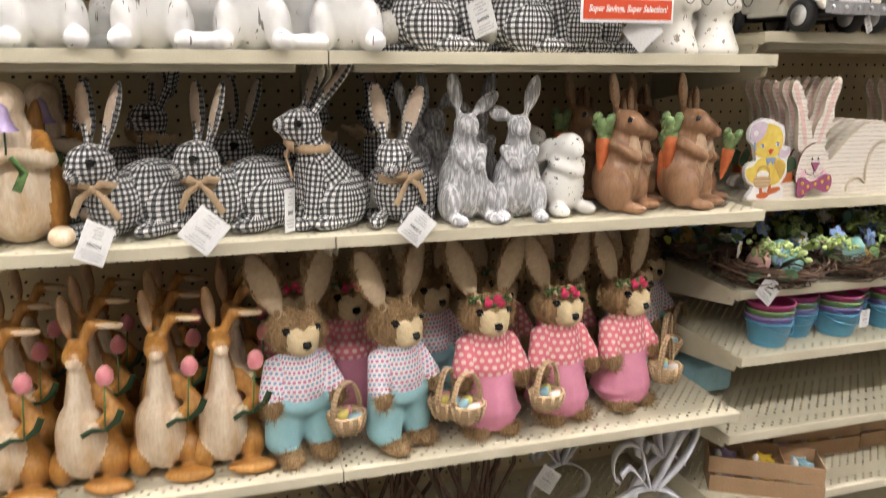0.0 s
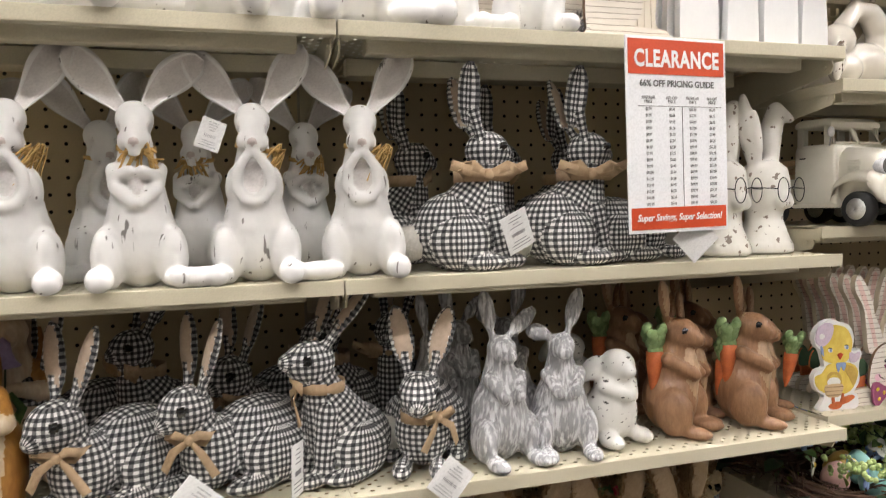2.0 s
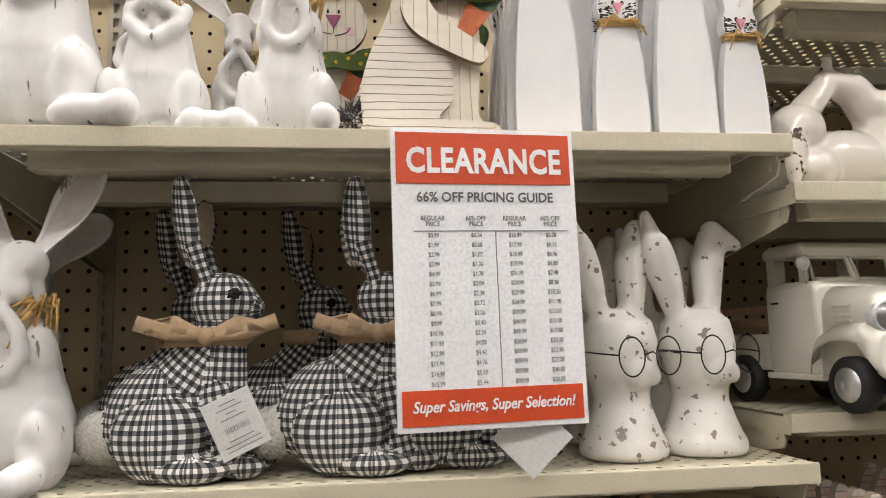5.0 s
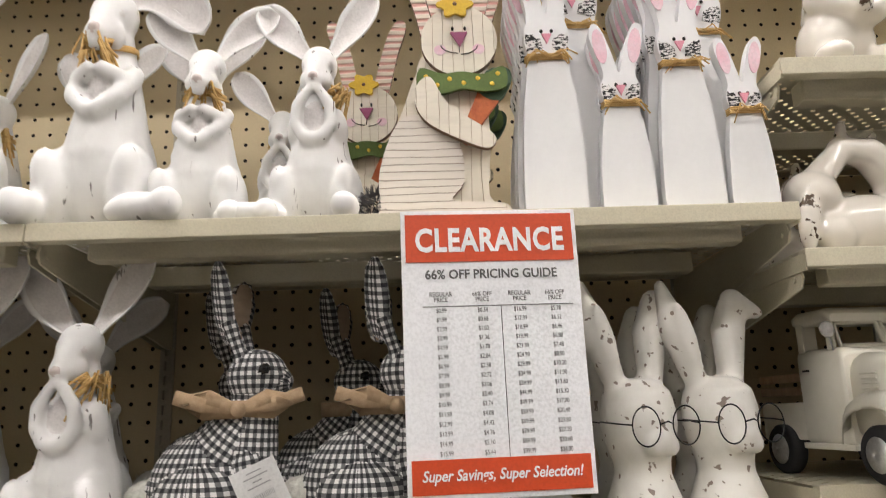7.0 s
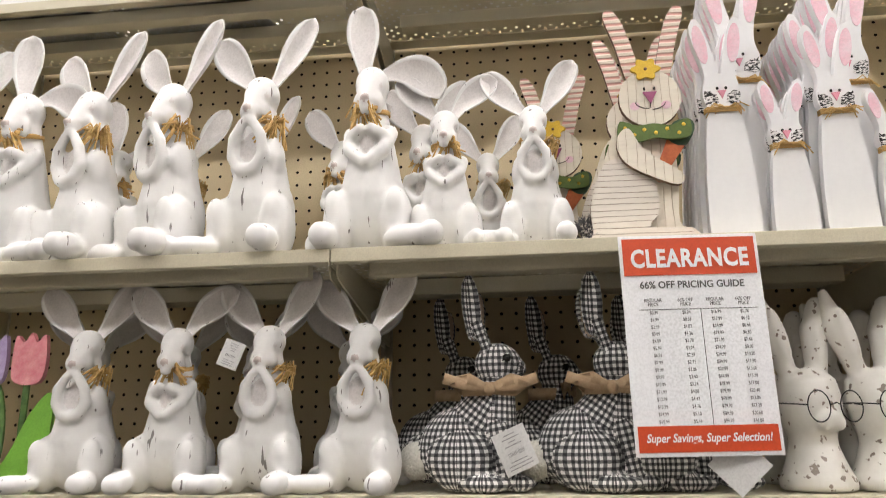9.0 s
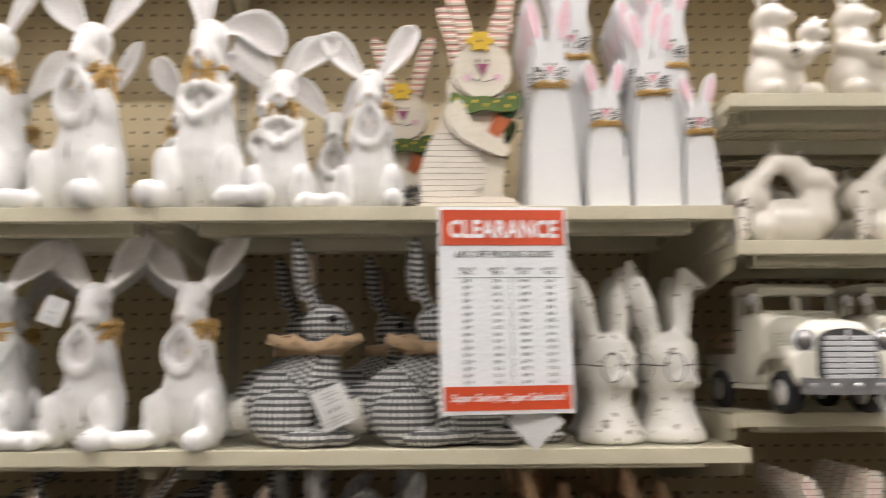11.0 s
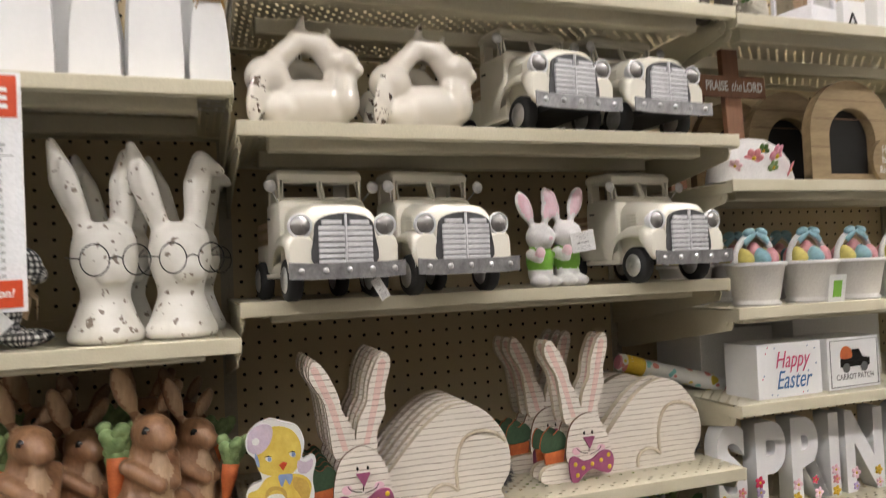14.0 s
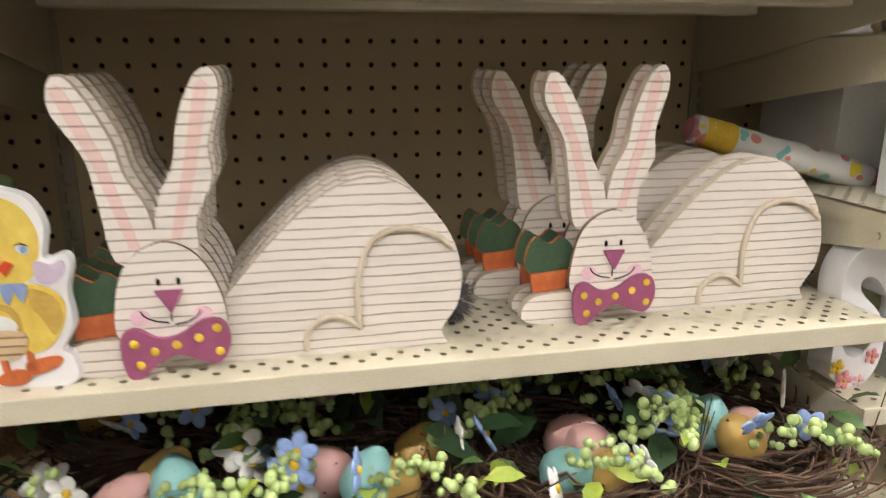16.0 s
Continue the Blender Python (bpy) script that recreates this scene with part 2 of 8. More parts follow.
M["glass_dark"] = surface("lamp_lens", (0.18, 0.17, 0.17), (0.35, 0.34, 0.33), 60, 0.2, metal=0.6, coat=0.5, bump=0.2, grain=120)
M["slat_cream"] = banded("grooved_whitewashed_wood", (0.77, 0.71, 0.63), (0.27, 0.19, 0.13), 0.0098, 0.055)
M["slat_pink"] = banded("pink_rubbed_grooved_wood", (0.76, 0.55, 0.49), (0.40, 0.24, 0.20), 0.0098, 0.055)
M["wood_cream"] = surface("whitewashed_wood", (0.68, 0.60, 0.47), (0.55, 0.46, 0.33), 30, 0.75, bump=0.35, grain=120, stretch=(1, 1, 0.15))
M["plank_cream"] = banded("whitewashed_planks", (0.76, 0.70, 0.59), (0.48, 0.38, 0.27), 0.0135, 0.035, "x")
M["wood_cream_edge"] = surface("brown_cut_edge", (0.20, 0.12, 0.07), rough=0.8)
M["ear_stripe"] = banded("pink_striped_wood", (0.70, 0.62, 0.52), (0.66, 0.36, 0.31), 0.0125, 0.30)
M["pink_paint"] = surface("pink_paint", (0.74, 0.32, 0.40), (0.66, 0.26, 0.34), 40, 0.7)
M["pale_pink"] = surface("pale_pink_paint", (0.80, 0.48, 0.56), (0.80, 0.64, 0.69), 40, 0.7)
M["mauve"] = surface("mauve_paint", (0.28, 0.065, 0.14), (0.33, 0.09, 0.18), 50, 0.7, bump=0.3, grain=120)
M["nose"] = surface("plum_nose_paint", (0.28, 0.08, 0.14), rough=0.7)
M["yellow"] = surface("yellow_paint", (0.74, 0.52, 0.05), (0.66, 0.42, 0.03), 50, 0.7)
M["green_paint"] = surface("moss_green_paint", (0.11, 0.17, 0.035), (0.08, 0.125, 0.025), 50, 0.7)
M["green_dark"] = surface("pine_green_paint", (0.05, 0.10, 0.05), (0.035, 0.07, 0.035), 50, 0.7)
M["smooth_white"] = surface("matt_white_wood", (0.78, 0.78, 0.78), (0.74, 0.74, 0.75), 12, 0.6, bump=0.05, grain=120, speck=0.06)
M["print_fur"] = marked("brushed_black_collar", (0.72, 0.71, 0.70), (0.02, 0.02, 0.02), 330, (0.6, 1, 1.5), 0.47, 0.53, 0.9)
M["tail_grey"] = surface("grey_fluff", (0.16, 0.15, 0.155), (0.08, 0.075, 0.08), 90, 1.0)
M["tin_dark"] = surface("dark_tin", (0.10, 0.10, 0.105), (0.05, 0.05, 0.05), 45, 0.5, metal=0.5)
M["tin_washed"] = surface("whitewashed_tin", (0.74, 0.74, 0.75), (0.46, 0.46, 0.48), 70, 0.45, metal=0.1, bump=0.3, grain=220, stretch=(0.5, 1, 1.5))
print("materials", len(M))


# ---- mesh helpers ----
def thing(name, label, category, m=None, group="", kind=""):
    ob = new(name)
    ob.empty_display_size = 0.05
    if m is not None:
        ob.matrix_basis = m
    return tagged(ob, label, category, group, kind)


def to_mesh(bm, name, mats, smooth=False):
    me = bpy.data.meshes.new(name)
    bm.normal_update()
    bm.to_mesh(me)
    bm.free()
    for m in mats if isinstance(mats, (list, tuple)) else [mats]:
        me.materials.append(m)
    if smooth:
        me.polygons.foreach_set("use_smooth", [True] * len(me.polygons))
    return me


def part(name, bm, material, parent=None, label="", smooth=False, m=None):
    """Links a bmesh, or a ready mesh, as one mesh object under a thing or part."""
    me = bm if isinstance(bm, bpy.types.Mesh) else to_mesh(bm, name, material, smooth)
    ob = new(name, me)
    if parent is not None:
        ob.parent = parent
    if m is not None:
        ob.matrix_basis = m
    return tagged(ob, label)


def add_box(bm, lo, hi, bevel=0.0, mat=0):
    c = [(a + b) / 2 for a, b in zip(lo, hi)]
    s = [abs(b - a) for a, b in zip(lo, hi)]
    made = bmesh.ops.create_cube(bm, size=1, matrix=Matrix.LocRotScale(c, None, s))["verts"]
    faces = {f for v in made for f in v.link_faces}
    if bevel:
        edges = list({e for v in made for e in v.link_edges})
        out = bmesh.ops.bevel(bm, geom=edges, offset=bevel, segments=2, affect="EDGES", profile=0.6)
        faces = set(out["faces"]) | {f for f in faces if f.is_valid}
    for f in faces:
        f.material_index = mat
    return bm


def box(lo, hi, bevel=0.0):
    return add_box(bmesh.new(), lo, hi, bevel)


def add_tube(bm, pts, radii, sides=8, mat=0, flat=1.0, cap=True):
    """A swept tube through pts; radii one number or one a point."""
    pts = [Vector(p) for p in pts]
    if isinstance(radii, (int, float)):
        radii = [radii] * len(pts)
    rings = []
    side = None
    for k, p in enumerate(pts):
        d = (pts[min(k + 1, len(pts) - 1)] - pts[max(k - 1, 0)]).normalized()
        if side is None:
            side = d.orthogonal().normalized()
        side = (side - d * side.dot(d)).normalized()
        up = d.cross(side)
        rings.append([bm.verts.new(p + radii[k] * (math.cos(a) * side + flat * math.sin(a) * up)) for a in (2 * math.pi * i / sides for i in range(sides))])
    for r0, r1 in zip(rings, rings[1:]):
        for i in range(sides):
            f = bm.faces.new((r0[i], r0[(i + 1) % sides], r1[(i + 1) % sides], r1[i]))
            f.material_index, f.smooth = mat, True
    if cap:
        for r in (list(reversed(rings[0])), rings[-1]):
            f = bm.faces.new(r)
            f.material_index = mat
    return bm


def add_lathe(bm, profile, sides=24, mat=0, centre=(0, 0), smooth=True):
    """Turned shape: profile of (radius, height)."""
    rings = []
    for r, z in profile:
        rings.append([bm.verts.new((centre[0] + max(r, 1e-4) * math.cos(2 * math.pi * i / sides), centre[1] + max(r, 1e-4) * math.sin(2 * math.pi * i / sides), z)) for i in range(sides)])
    for r0, r1 in zip(rings, rings[1:]):
        for i in range(sides):
            f = bm.faces.new((r0[i], r0[(i + 1) % sides], r1[(i + 1) % sides], r1[i]))
            f.material_index, f.smooth = mat, smooth
    return bm


def add_ball(bm, c, r, mat=0, rot=(0, 0, 0), u=12, v=8):
    r = (r, r, r) if isinstance(r, (int, float)) else r
    made = bmesh.ops.create_uvsphere(bm, u_segments=u, v_segments=v, radius=1, matrix=Matrix.LocRotScale(c, Euler([radians(a) for a in rot]), r))["verts"]
    for f in {f for w in made for f in w.link_faces}:
        f.material_index, f.smooth = mat, True
    return bm


def smooth_line(pts, steps=6, closed=True):
    """A Catmull-Rom curve through 2D points."""
    n = len(pts)
    out = []
    for k in range(n if closed else n - 1):
        p = [Vector(pts[(k + j) % n] if closed else pts[min(max(k + j, 0), n - 1)]) for j in (-1, 0, 1, 2)]
        for s in range(steps):
            t = s / steps
            out.append(0.5 * ((2 * p[1]) + (p[2] - p[0]) * t + (2 * p[0] - 5 * p[1] + 4 * p[2] - p[3]) * t * t + (3 * p[1] - p[0] - 3 * p[2] + p[3]) * t * t * t))
    if not closed:
        out.append(Vector(pts[-1]))
    return [(q.x, q.y) for q in out]


def add_board(bm, outline, y0, y1, mat=0, edge=None, bevel=0.0):
    """A sawn board: an outline in x and z, with thickness along y (y0 is its front)."""
    front = [bm.verts.new((x, y0, z)) for x, z in outline]
    back = [bm.verts.new((x, y1, z)) for x, z in outline]
    area = sum(a[0] * b[1] - b[0] * a[1] for a, b in zip(outline, outline[1:] + outline[:1]))
    fs = [bm.faces.new(front if area > 0 else front[::-1]), bm.faces.new(back[::-1] if area > 0 else back)]
    for f in fs:
        f.material_index = mat
    n = len(outline)
    for i in range(n):
        j = (i + 1) % n
        q = (front[j], front[i], back[i], back[j])
        f = bm.faces.new(q if area > 0 else q[::-1])
        f.material_index, f.smooth = mat if edge is None else edge, False
    for f in fs:
        f.normal_update()
    bmesh.ops.triangulate(bm, faces=fs, ngon_method="EAR_CLIP")
    return bm


def ellipse(cx, cz, rx, rz, n=24, tilt=0.0):
    c, s = math.cos(radians(tilt)), math.sin(radians(tilt))
    return [(cx + rx * math.cos(a) * c - rz * math.sin(a) * s, cz + rx * math.cos(a) * s + rz * math.sin(a) * c) for a in (2 * math.pi * i / n for i in range(n))]


def E(c, r, mat=0, rot=(0, 0, 0)):
    return ("e", Vector(c), Vector(r), mat, Euler([radians(a) for a in rot]).to_matrix())


def T(p0, p1, r0, r1, mat=0):
    return ("t", Vector(p0), Vector(p1), mat, (r0, r1))


def mirror(prims):
    out = []
    for p in prims:
        if p[0] == "e":
            f = Matrix.Diagonal((-1, 1, 1))
            out.append(("e", Vector((-p[1].x, p[1].y, p[1].z)), p[2], p[3], f @ p[4] @ f))
        else:
            out.append(("t", Vector((-p[1].x, p[1].y, p[1].z)), Vector((-p[2].x, p[2].y, p[2].z)), p[3], p[4]))
    return out


def sculpt(name, prims, mats, voxel=0.005, soften=4):
    """One modelled skin over round masses: joined, evened out, and coloured by the mass it lies on."""
    bm = bmesh.new()
    for p in prims:
        if p[0] == "e":
            bmesh.ops.create_uvsphere(bm, u_segments=20, v_segments=12, radius=1, matrix=Matrix.Translation(p[1]) @ p[4].to_4x4() @ Matrix.Diagonal((*p[2], 1)))
        elif p[0] == "l":
            add_lathe(bm, p[5], 28)
        else:
            n = 7
            for k in range(n):
                s = k / (n - 1)
                bmesh.ops.create_uvsphere(bm, u_segments=12, v_segments=8, radius=p[4][0] * (1 - s) + p[4][1] * s, matrix=Matrix.Translation(p[1].lerp(p[2], s)))
    rough = bpy.data.meshes.new(name)
    bm.to_mesh(rough)
    bm.free()
    ob = new("clay", rough)
    rm = ob.modifiers.new("skin", "REMESH")
    rm.mode, rm.voxel_size, rm.adaptivity = "VOXEL", voxel, 0.0
    sm = ob.modifiers.new("soft", "SMOOTH")
    sm.factor, sm.iterations = 0.5, soften
    dg = bpy.context.evaluated_depsgraph_get()
    me = bpy.data.meshes.new_from_object(ob.evaluated_get(dg))
    bpy.data.objects.remove(ob)
    bpy.data.meshes.remove(rough)
    me.name = name
    me.materials.clear()
    for m in mats:
        me.materials.append(m)
    n = len(me.polygons)
    c = np.empty(n * 3)
    me.polygons.foreach_get("center", c)
    c = c.reshape(-1, 3)
    nrm = np.empty(n * 3)
    me.polygons.foreach_get("normal", nrm)
    nrm = nrm.reshape(-1, 3)
    best, which = np.full(n, 1e9), np.zeros(n, int)
    for k, p in enumerate(prims):
        if p[0] == "e":
            q = (c - np.array(p[1])) @ np.array(p[4]) / np.array(p[2])
            d = (np.linalg.norm(q, axis=1) - 1) * min(p[2])
        elif p[0] == "l":
            d = np.full(n, 0.002)
        else:
            a, b = np.array(p[1]), np.array(p[2])
            ab = b - a
            s = np.clip((c - a) @ ab / max(ab @ ab, 1e-9), 0, 1)
            d = np.linalg.norm(c - a - s[:, None] * ab, axis=1) - (p[4][0] * (1 - s) + p[4][1] * s)
        d = d - 0.0004 * (k > 0) * p[3]
        hit = d < best
        best[hit], which[hit] = d[hit], k
    me.polygons.foreach_set("material_index", np.array([p[3] for p in prims])[which])
    me.polygons.foreach_set("use_smooth", np.ones(n, bool))
    # cloth and print follow each mass by its own box projection
    uv = me.uv_layers.new(name="cloth")
    co = np.empty(len(me.vertices) * 3)
    me.vertices.foreach_get("co", co)
    co = co.reshape(-1, 3)
    li = np.empty(len(me.loops), int)
    me.loops.foreach_get("vertex_index", li)
    face = np.repeat(np.arange(n), 4) if len(li) == 4 * n else np.concatenate([[i] * p.loop_total for i, p in enumerate(me.polygons)])
    out = np.zeros((len(li), 2))
    for k, p in enumerate(prims):
        rot = np.array(p[4]) if p[0] in "el" else np.array((p[2] - p[1]).to_track_quat("Z", "Y").to_matrix())
        sel = which[face] == k
        q = (co[li[sel]] - np.array(p[1])) @ rot
        nn = np.abs(nrm[face[sel]] @ rot)
        # wrap round the local upright axis, capped above and below
        ang = np.arctan2(q[:, 1], q[:, 0])
        rad = np.hypot(q[:, 0], q[:, 1])
        mean = (p[2].x + p[2].y) / 2 if p[0] in "el" else max(p[4])
        top = nn[:, 2] > 0.86
        fc = face[sel]
        ca = np.arctan2(((c - np.array(p[1])) @ rot)[fc, 1], ((c - np.array(p[1])) @ rot)[fc, 0])
        ang = np.where(ang - ca > math.pi, ang - 2 * math.pi, np.where(ang - ca < -math.pi, ang + 2 * math.pi, ang))
        out[sel, 0] = np.where(top, q[:, 0], ang * mean * 0.95)
        out[sel, 1] = np.where(top, q[:, 1], q[:, 2] * 1.05)
    uv.data.foreach_set("uv", out.ravel())
    return me


def lettering(text, size, mat, parent, m, name="lettering", align="CENTER", spacing=1.0, shear=0.0, squeeze=1.0, leading=1.0, bold=0.0):
    cu = bpy.data.curves.new(name, "FONT")
    cu.body, cu.size, cu.align_x, cu.space_character, cu.shear, cu.space_line = text, size, align, spacing, shear, leading
    cu.extrude, cu.resolution_u, cu.offset = 0.0002, 3, bold
    ob = new("letters", cu)
    me = bpy.data.meshes.new_from_object(ob.evaluated_get(bpy.context.evaluated_depsgraph_get()))
    bpy.data.objects.remove(ob)
    me.materials.clear()
    me.materials.append(mat)
    me.transform(Matrix.Diagonal((squeeze, 1, 1, 1)))
    return part(name, me, mat, parent, m=m)


# ---- the hall ----
def slab(name, lo, hi, mat, label):
    ob = part(name, box(lo, hi), mat)
    return tagged(ob, label, name.split("_")[0], kind="structure")


slab("floor", (-8, -6, -0.1), (8, 6, 0), M["floor"], "pale vinyl shop floor")
slab("ceiling", (-8, -6, 5.6), (8, 6, 5.7), M["ceiling"], "white shop ceiling far above the shelving")
slab("wall_south", (-8, -6.1, 0), (8, -6, 5.6), M["wall"], "plain light shop wall")
slab("wall_north", (-8, 6, 0), (8, 6.1, 5.6), M["wall"], "plain light shop wall")
# unseen partition added to cut far lamp light and bounce onto the shelves
slab("wall_aisle", (-8, -3.1, 0), (8, -3.0, 2.4), M["aisle"], "unseen plain brown wall added to block light from the far lamps")
slab("wall_west", (-8.1, -6, 0), (-8, 6, 5.6), M["wall"], "plain light shop wall")
slab("wall_east", (8, -6, 0), (8.1, 6, 5.6), M["wall"], "plain light shop wall")

ceiling_light = thing("ceiling_light", "white strip light fixed to the shop ceiling", "ceiling light", group="ceiling lights")
part("housing", box((-1.15, -0.09, 0.02), (1.15, 0.09, 0.08), 0.01), M["housing"], ceiling_light)
part("diffuser", box((-1.12, -0.07, -0.02), (1.12, 0.07, 0.019), 0.012), M["lamp"], ceiling_light, "glowing white diffuser")
spots = [(x, y) for y in (-4.1, -0.9, 2.3) for x in (-6.2, -3.7, -1.2, 1.3, 3.8, 6.3)]
ceiling_light.matrix_basis = pose(*spots[0], 5.52)
for sx, sy in spots[1:]:
    copy_thing(ceiling_light, pose(sx, sy, 5.52))

# ---- the shelving run ----
BAY = 0.914
PITCH = 0.03175
TOP = 2.47


def holed_sheet(nx, nz, px, pz, r, sides=8, stagger=False):
    """A sheet in the x-z plane, pierced by a grid of holes, in one welded piece."""
    ang = [math.pi / 4 + 2 * math.pi * k / sides for k in range(sides)]
    verts, faces, found = [], [], {}
    sq = []
    for a in ang:
        c, s = math.cos(a), math.sin(a)
        k = 0.5 / max(abs(c), abs(s))
        sq.append((c * k, s * k))
    hole = [(math.cos(a) * r, math.sin(a) * r) for a in ang]
    for i in range(nx):
        for j in range(nz):
            cx, cz = (i + 0.5) * px, (j + 0.5) * pz
            rim = []
            for u, v in sq:
                key = (round(2 * (i + 0.5 + u)), round(2 * (j + 0.5 + v)))
                if key not in found:
                    found[key] = len(verts)
                    verts.append((cx + u * px, 0, cz + v * pz))
                rim.append(found[key])
            if stagger and (i + j) % 2:
                faces.append(tuple(rim))
                continue
            b = len(verts)
            verts += [(cx + u, 0, cz + v) for u, v in hole]
            for k in range(sides):
                k2 = (k + 1) % sides
                faces.append((rim[k], rim[k2], b + k2, b + k))
    return verts, faces


def sheet_mesh(name, verts, faces, mat):
    me = bpy.data.meshes.new(name)
    me.from_pydata(verts, [], faces)
    me.materials.append(mat)
    me.update()
    return me


gondola = thing("gondola_shelving", "almond steel shelving frame with pegboard back", "shelving", kind="structure")
pv, pf = holed_sheet(28, 74, PITCH, PITCH, 0.0037)
peg_me = sheet_mesh("pegboard", pv, pf, M["pegboard"])
# added dark sheet that stands in for the shade beyond the holes
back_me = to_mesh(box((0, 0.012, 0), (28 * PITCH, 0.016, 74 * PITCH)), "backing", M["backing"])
deck_me = to_mesh(box((-BAY / 2 + 0.01, -0.44, 0.0), (BAY / 2 - 0.01, 0.0, 0.12), 0.004), "base_deck", M["almond"])
upright_bm = bmesh.new()
add_box(upright_bm, (-0.0125, -0.004, 0), (-0.0045, 0.03, TOP + 0.02))
add_box(upright_bm, (0.0045, -0.004, 0), (0.0125, 0.03, TOP + 0.02))
add_box(upright_bm, (-0.0045, 0.004, 0), (0.0045, 0.03, TOP + 0.02))
for k in range(98):
    z = 0.05 + k * 0.0254
    add_box(upright_bm, (-0.0045, -0.004, z), (0.0045, 0.0035, z + 0.009))
upright_me = to_mesh(upright_bm, "upright", M["upright"])
for n in range(-3, 4):
    part("upright", upright_me, None, gondola, m=pose(n * BAY, 0, 0))
for n in range(-3, 3):
    x0 = n * BAY + (BAY - 28 * PITCH) / 2
    part("pegboard", peg_me, None, gondola, m=pose(x0, 0, 0.12))
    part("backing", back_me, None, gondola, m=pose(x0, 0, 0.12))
    part("base_deck", deck_me, None, gondola, m=pose((n + 0.5) * BAY, 0, 0))
    part("top_rail", box((x0 - 0.01, -0.006, TOP), (x0 + 28 * PITCH + 0.01, 0.02, TOP + 0.035), 0.003), M["almond"], gondola)
    part("mid_rail", box((x0 - 0.002, -0.003, 1.462), (x0 + 28 * PITCH + 0.002, 0.0, 1.475), 0.001), M["pegboard"], gondola)

shelf_cache = {}


def shelf(n, z, depth, label="almond steel shelf with perforated deck on slotted brackets"):
    """A perforated steel shelf across bay n, its top at z."""
    key = round(depth, 3)
    if key not in shelf_cache:
        w = BAY - 0.002
        nx, ny = 70, int((depth - 0.045) / 0.0129)
        v, f = holed_sheet(nx, ny, w / nx, 0.0129, 0.0036, 8, True)
        v = [(x - w / 2, -depth + 0.016 + zz, 0) for x, _, zz in v]
        deck = sheet_mesh("deck", v, f, M["almond"])
        y_in = -depth + 0.016 + ny * 0.0129
        solid = bmesh.new()
        add_box(solid, (-w / 2, -depth + 0.002, -0.003), (w / 2, -depth + 0.016, 0.0))
        add_box(solid, (-w / 2, y_in, -0.003), (w / 2, -0.003, 0.0))
        edge = bmesh.new()
        add_box(edge, (-w / 2, -depth, -0.021), (w / 2, -depth + 0.004, 0.0015), 0.0014)
        add_box(edge, (-w / 2, -depth + 0.0035, -0.021), (w / 2, -depth + 0.018, -0.018))
        side = box((-0.0014, -depth + 0.004, -0.024), (0.0014, -0.004, -0.0035))
        ribs = []
        for yy in (-depth + 0.05, -depth * 0.5):
            ribs.append(to_mesh(box((-w / 2 + 0.05, yy, -0.034), (w / 2 - 0.05, yy + 0.03, -0.004), 0.003), "stiffener", M["almond"]))
        arm = bmesh.new()
        prof = [(-0.002, -0.006), (-0.002, -0.105), (-0.03, -0.105), (-depth + 0.06, -0.048), (-depth + 0.028, -0.042), (-depth + 0.022, -0.030), (-depth + 0.03, -0.006)]
        va = [arm.verts.new((-0.0014, y, zz)) for y, zz in prof]
        vb = [arm.verts.new((0.0014, y, zz)) for y, zz in prof]
        arm.faces.new(va), arm.faces.new(vb[::-1])
        for i in range(len(prof)):
            j = (i + 1) % len(prof)
            arm.faces.new((va[j], va[i], vb[i], vb[j]))
        bmesh.ops.recalc_face_normals(arm, faces=arm.faces)
        add_tube(arm, [(-0.004, -depth + 0.04, -0.03), (0.004, -depth + 0.04, -0.03)], 0.004, 8)
        shelf_cache[key] = (deck, to_mesh(solid, "deck_edge", M["almond"]), to_mesh(edge, "front_lip", M["almond"]), to_mesh(side, "side_lip", M["almond"]), ribs, to_mesh(arm, "bracket", M["almond"]), w)
    deck, solid, edge, side, ribs, arm, w = shelf_cache[key]
    ob = thing("shelf", label, "shelf", pose((n + 0.5) * BAY, 0, z), group="shelves of the gondola")
    part("deck", deck, None, ob)
    part("deck_edge", solid, None, ob)
    part("front_lip", edge, None, ob)
    for r in ribs:
        part("stiffener", r, None, ob)
    for s in (-1, 1):
        part("side_lip", side, None, ob, m=pose(s * (w / 2 - 0.0015), 0, 0))
        part("bracket", arm, None, ob, m=pose(s * (w / 2 - 0.005), 0, 0))
    return ob


S6, S5, S4, S3, S2, S1 = 2.44, 1.825, 1.452, 1.132, 0.657, 0.30
R7, R6, R5, R4, R3, R2, R1, R0 = 2.011, 1.770, 1.500, 1.141, 0.936, 0.784, 0.582, 0.385
Q7, Q6, Q5, Q4, Q3 = 2.000, 1.689, 1.441, 1.255, 1.026
for n in (-3, -2, -1):
    for z, d in ((S6, 0.30), (S5, 0.465), (S4, 0.462), (S3, 0.474), (S2, 0.466), (S1, 0.45)):
        shelf(n, z, d)
for z, d in ((S6, 0.30), (R7, 0.465), (R6, 0.457), (R5, 0.412), (R4, 0.428), (R3, 0.42), (R2, 0.45), (R1, 0.438), (R0, 0.438)):
    shelf(0, z, d)
for n in (1, 2):
    for z, d in ((S6, 0.30), (Q7, 0.465), (Q6, 0.43), (Q5, 0.428), (Q4, 0.422), (Q3, 0.405), (R2, 0.45), (R1, 0.438), (R0, 0.438)):
        shelf(n, z, d)


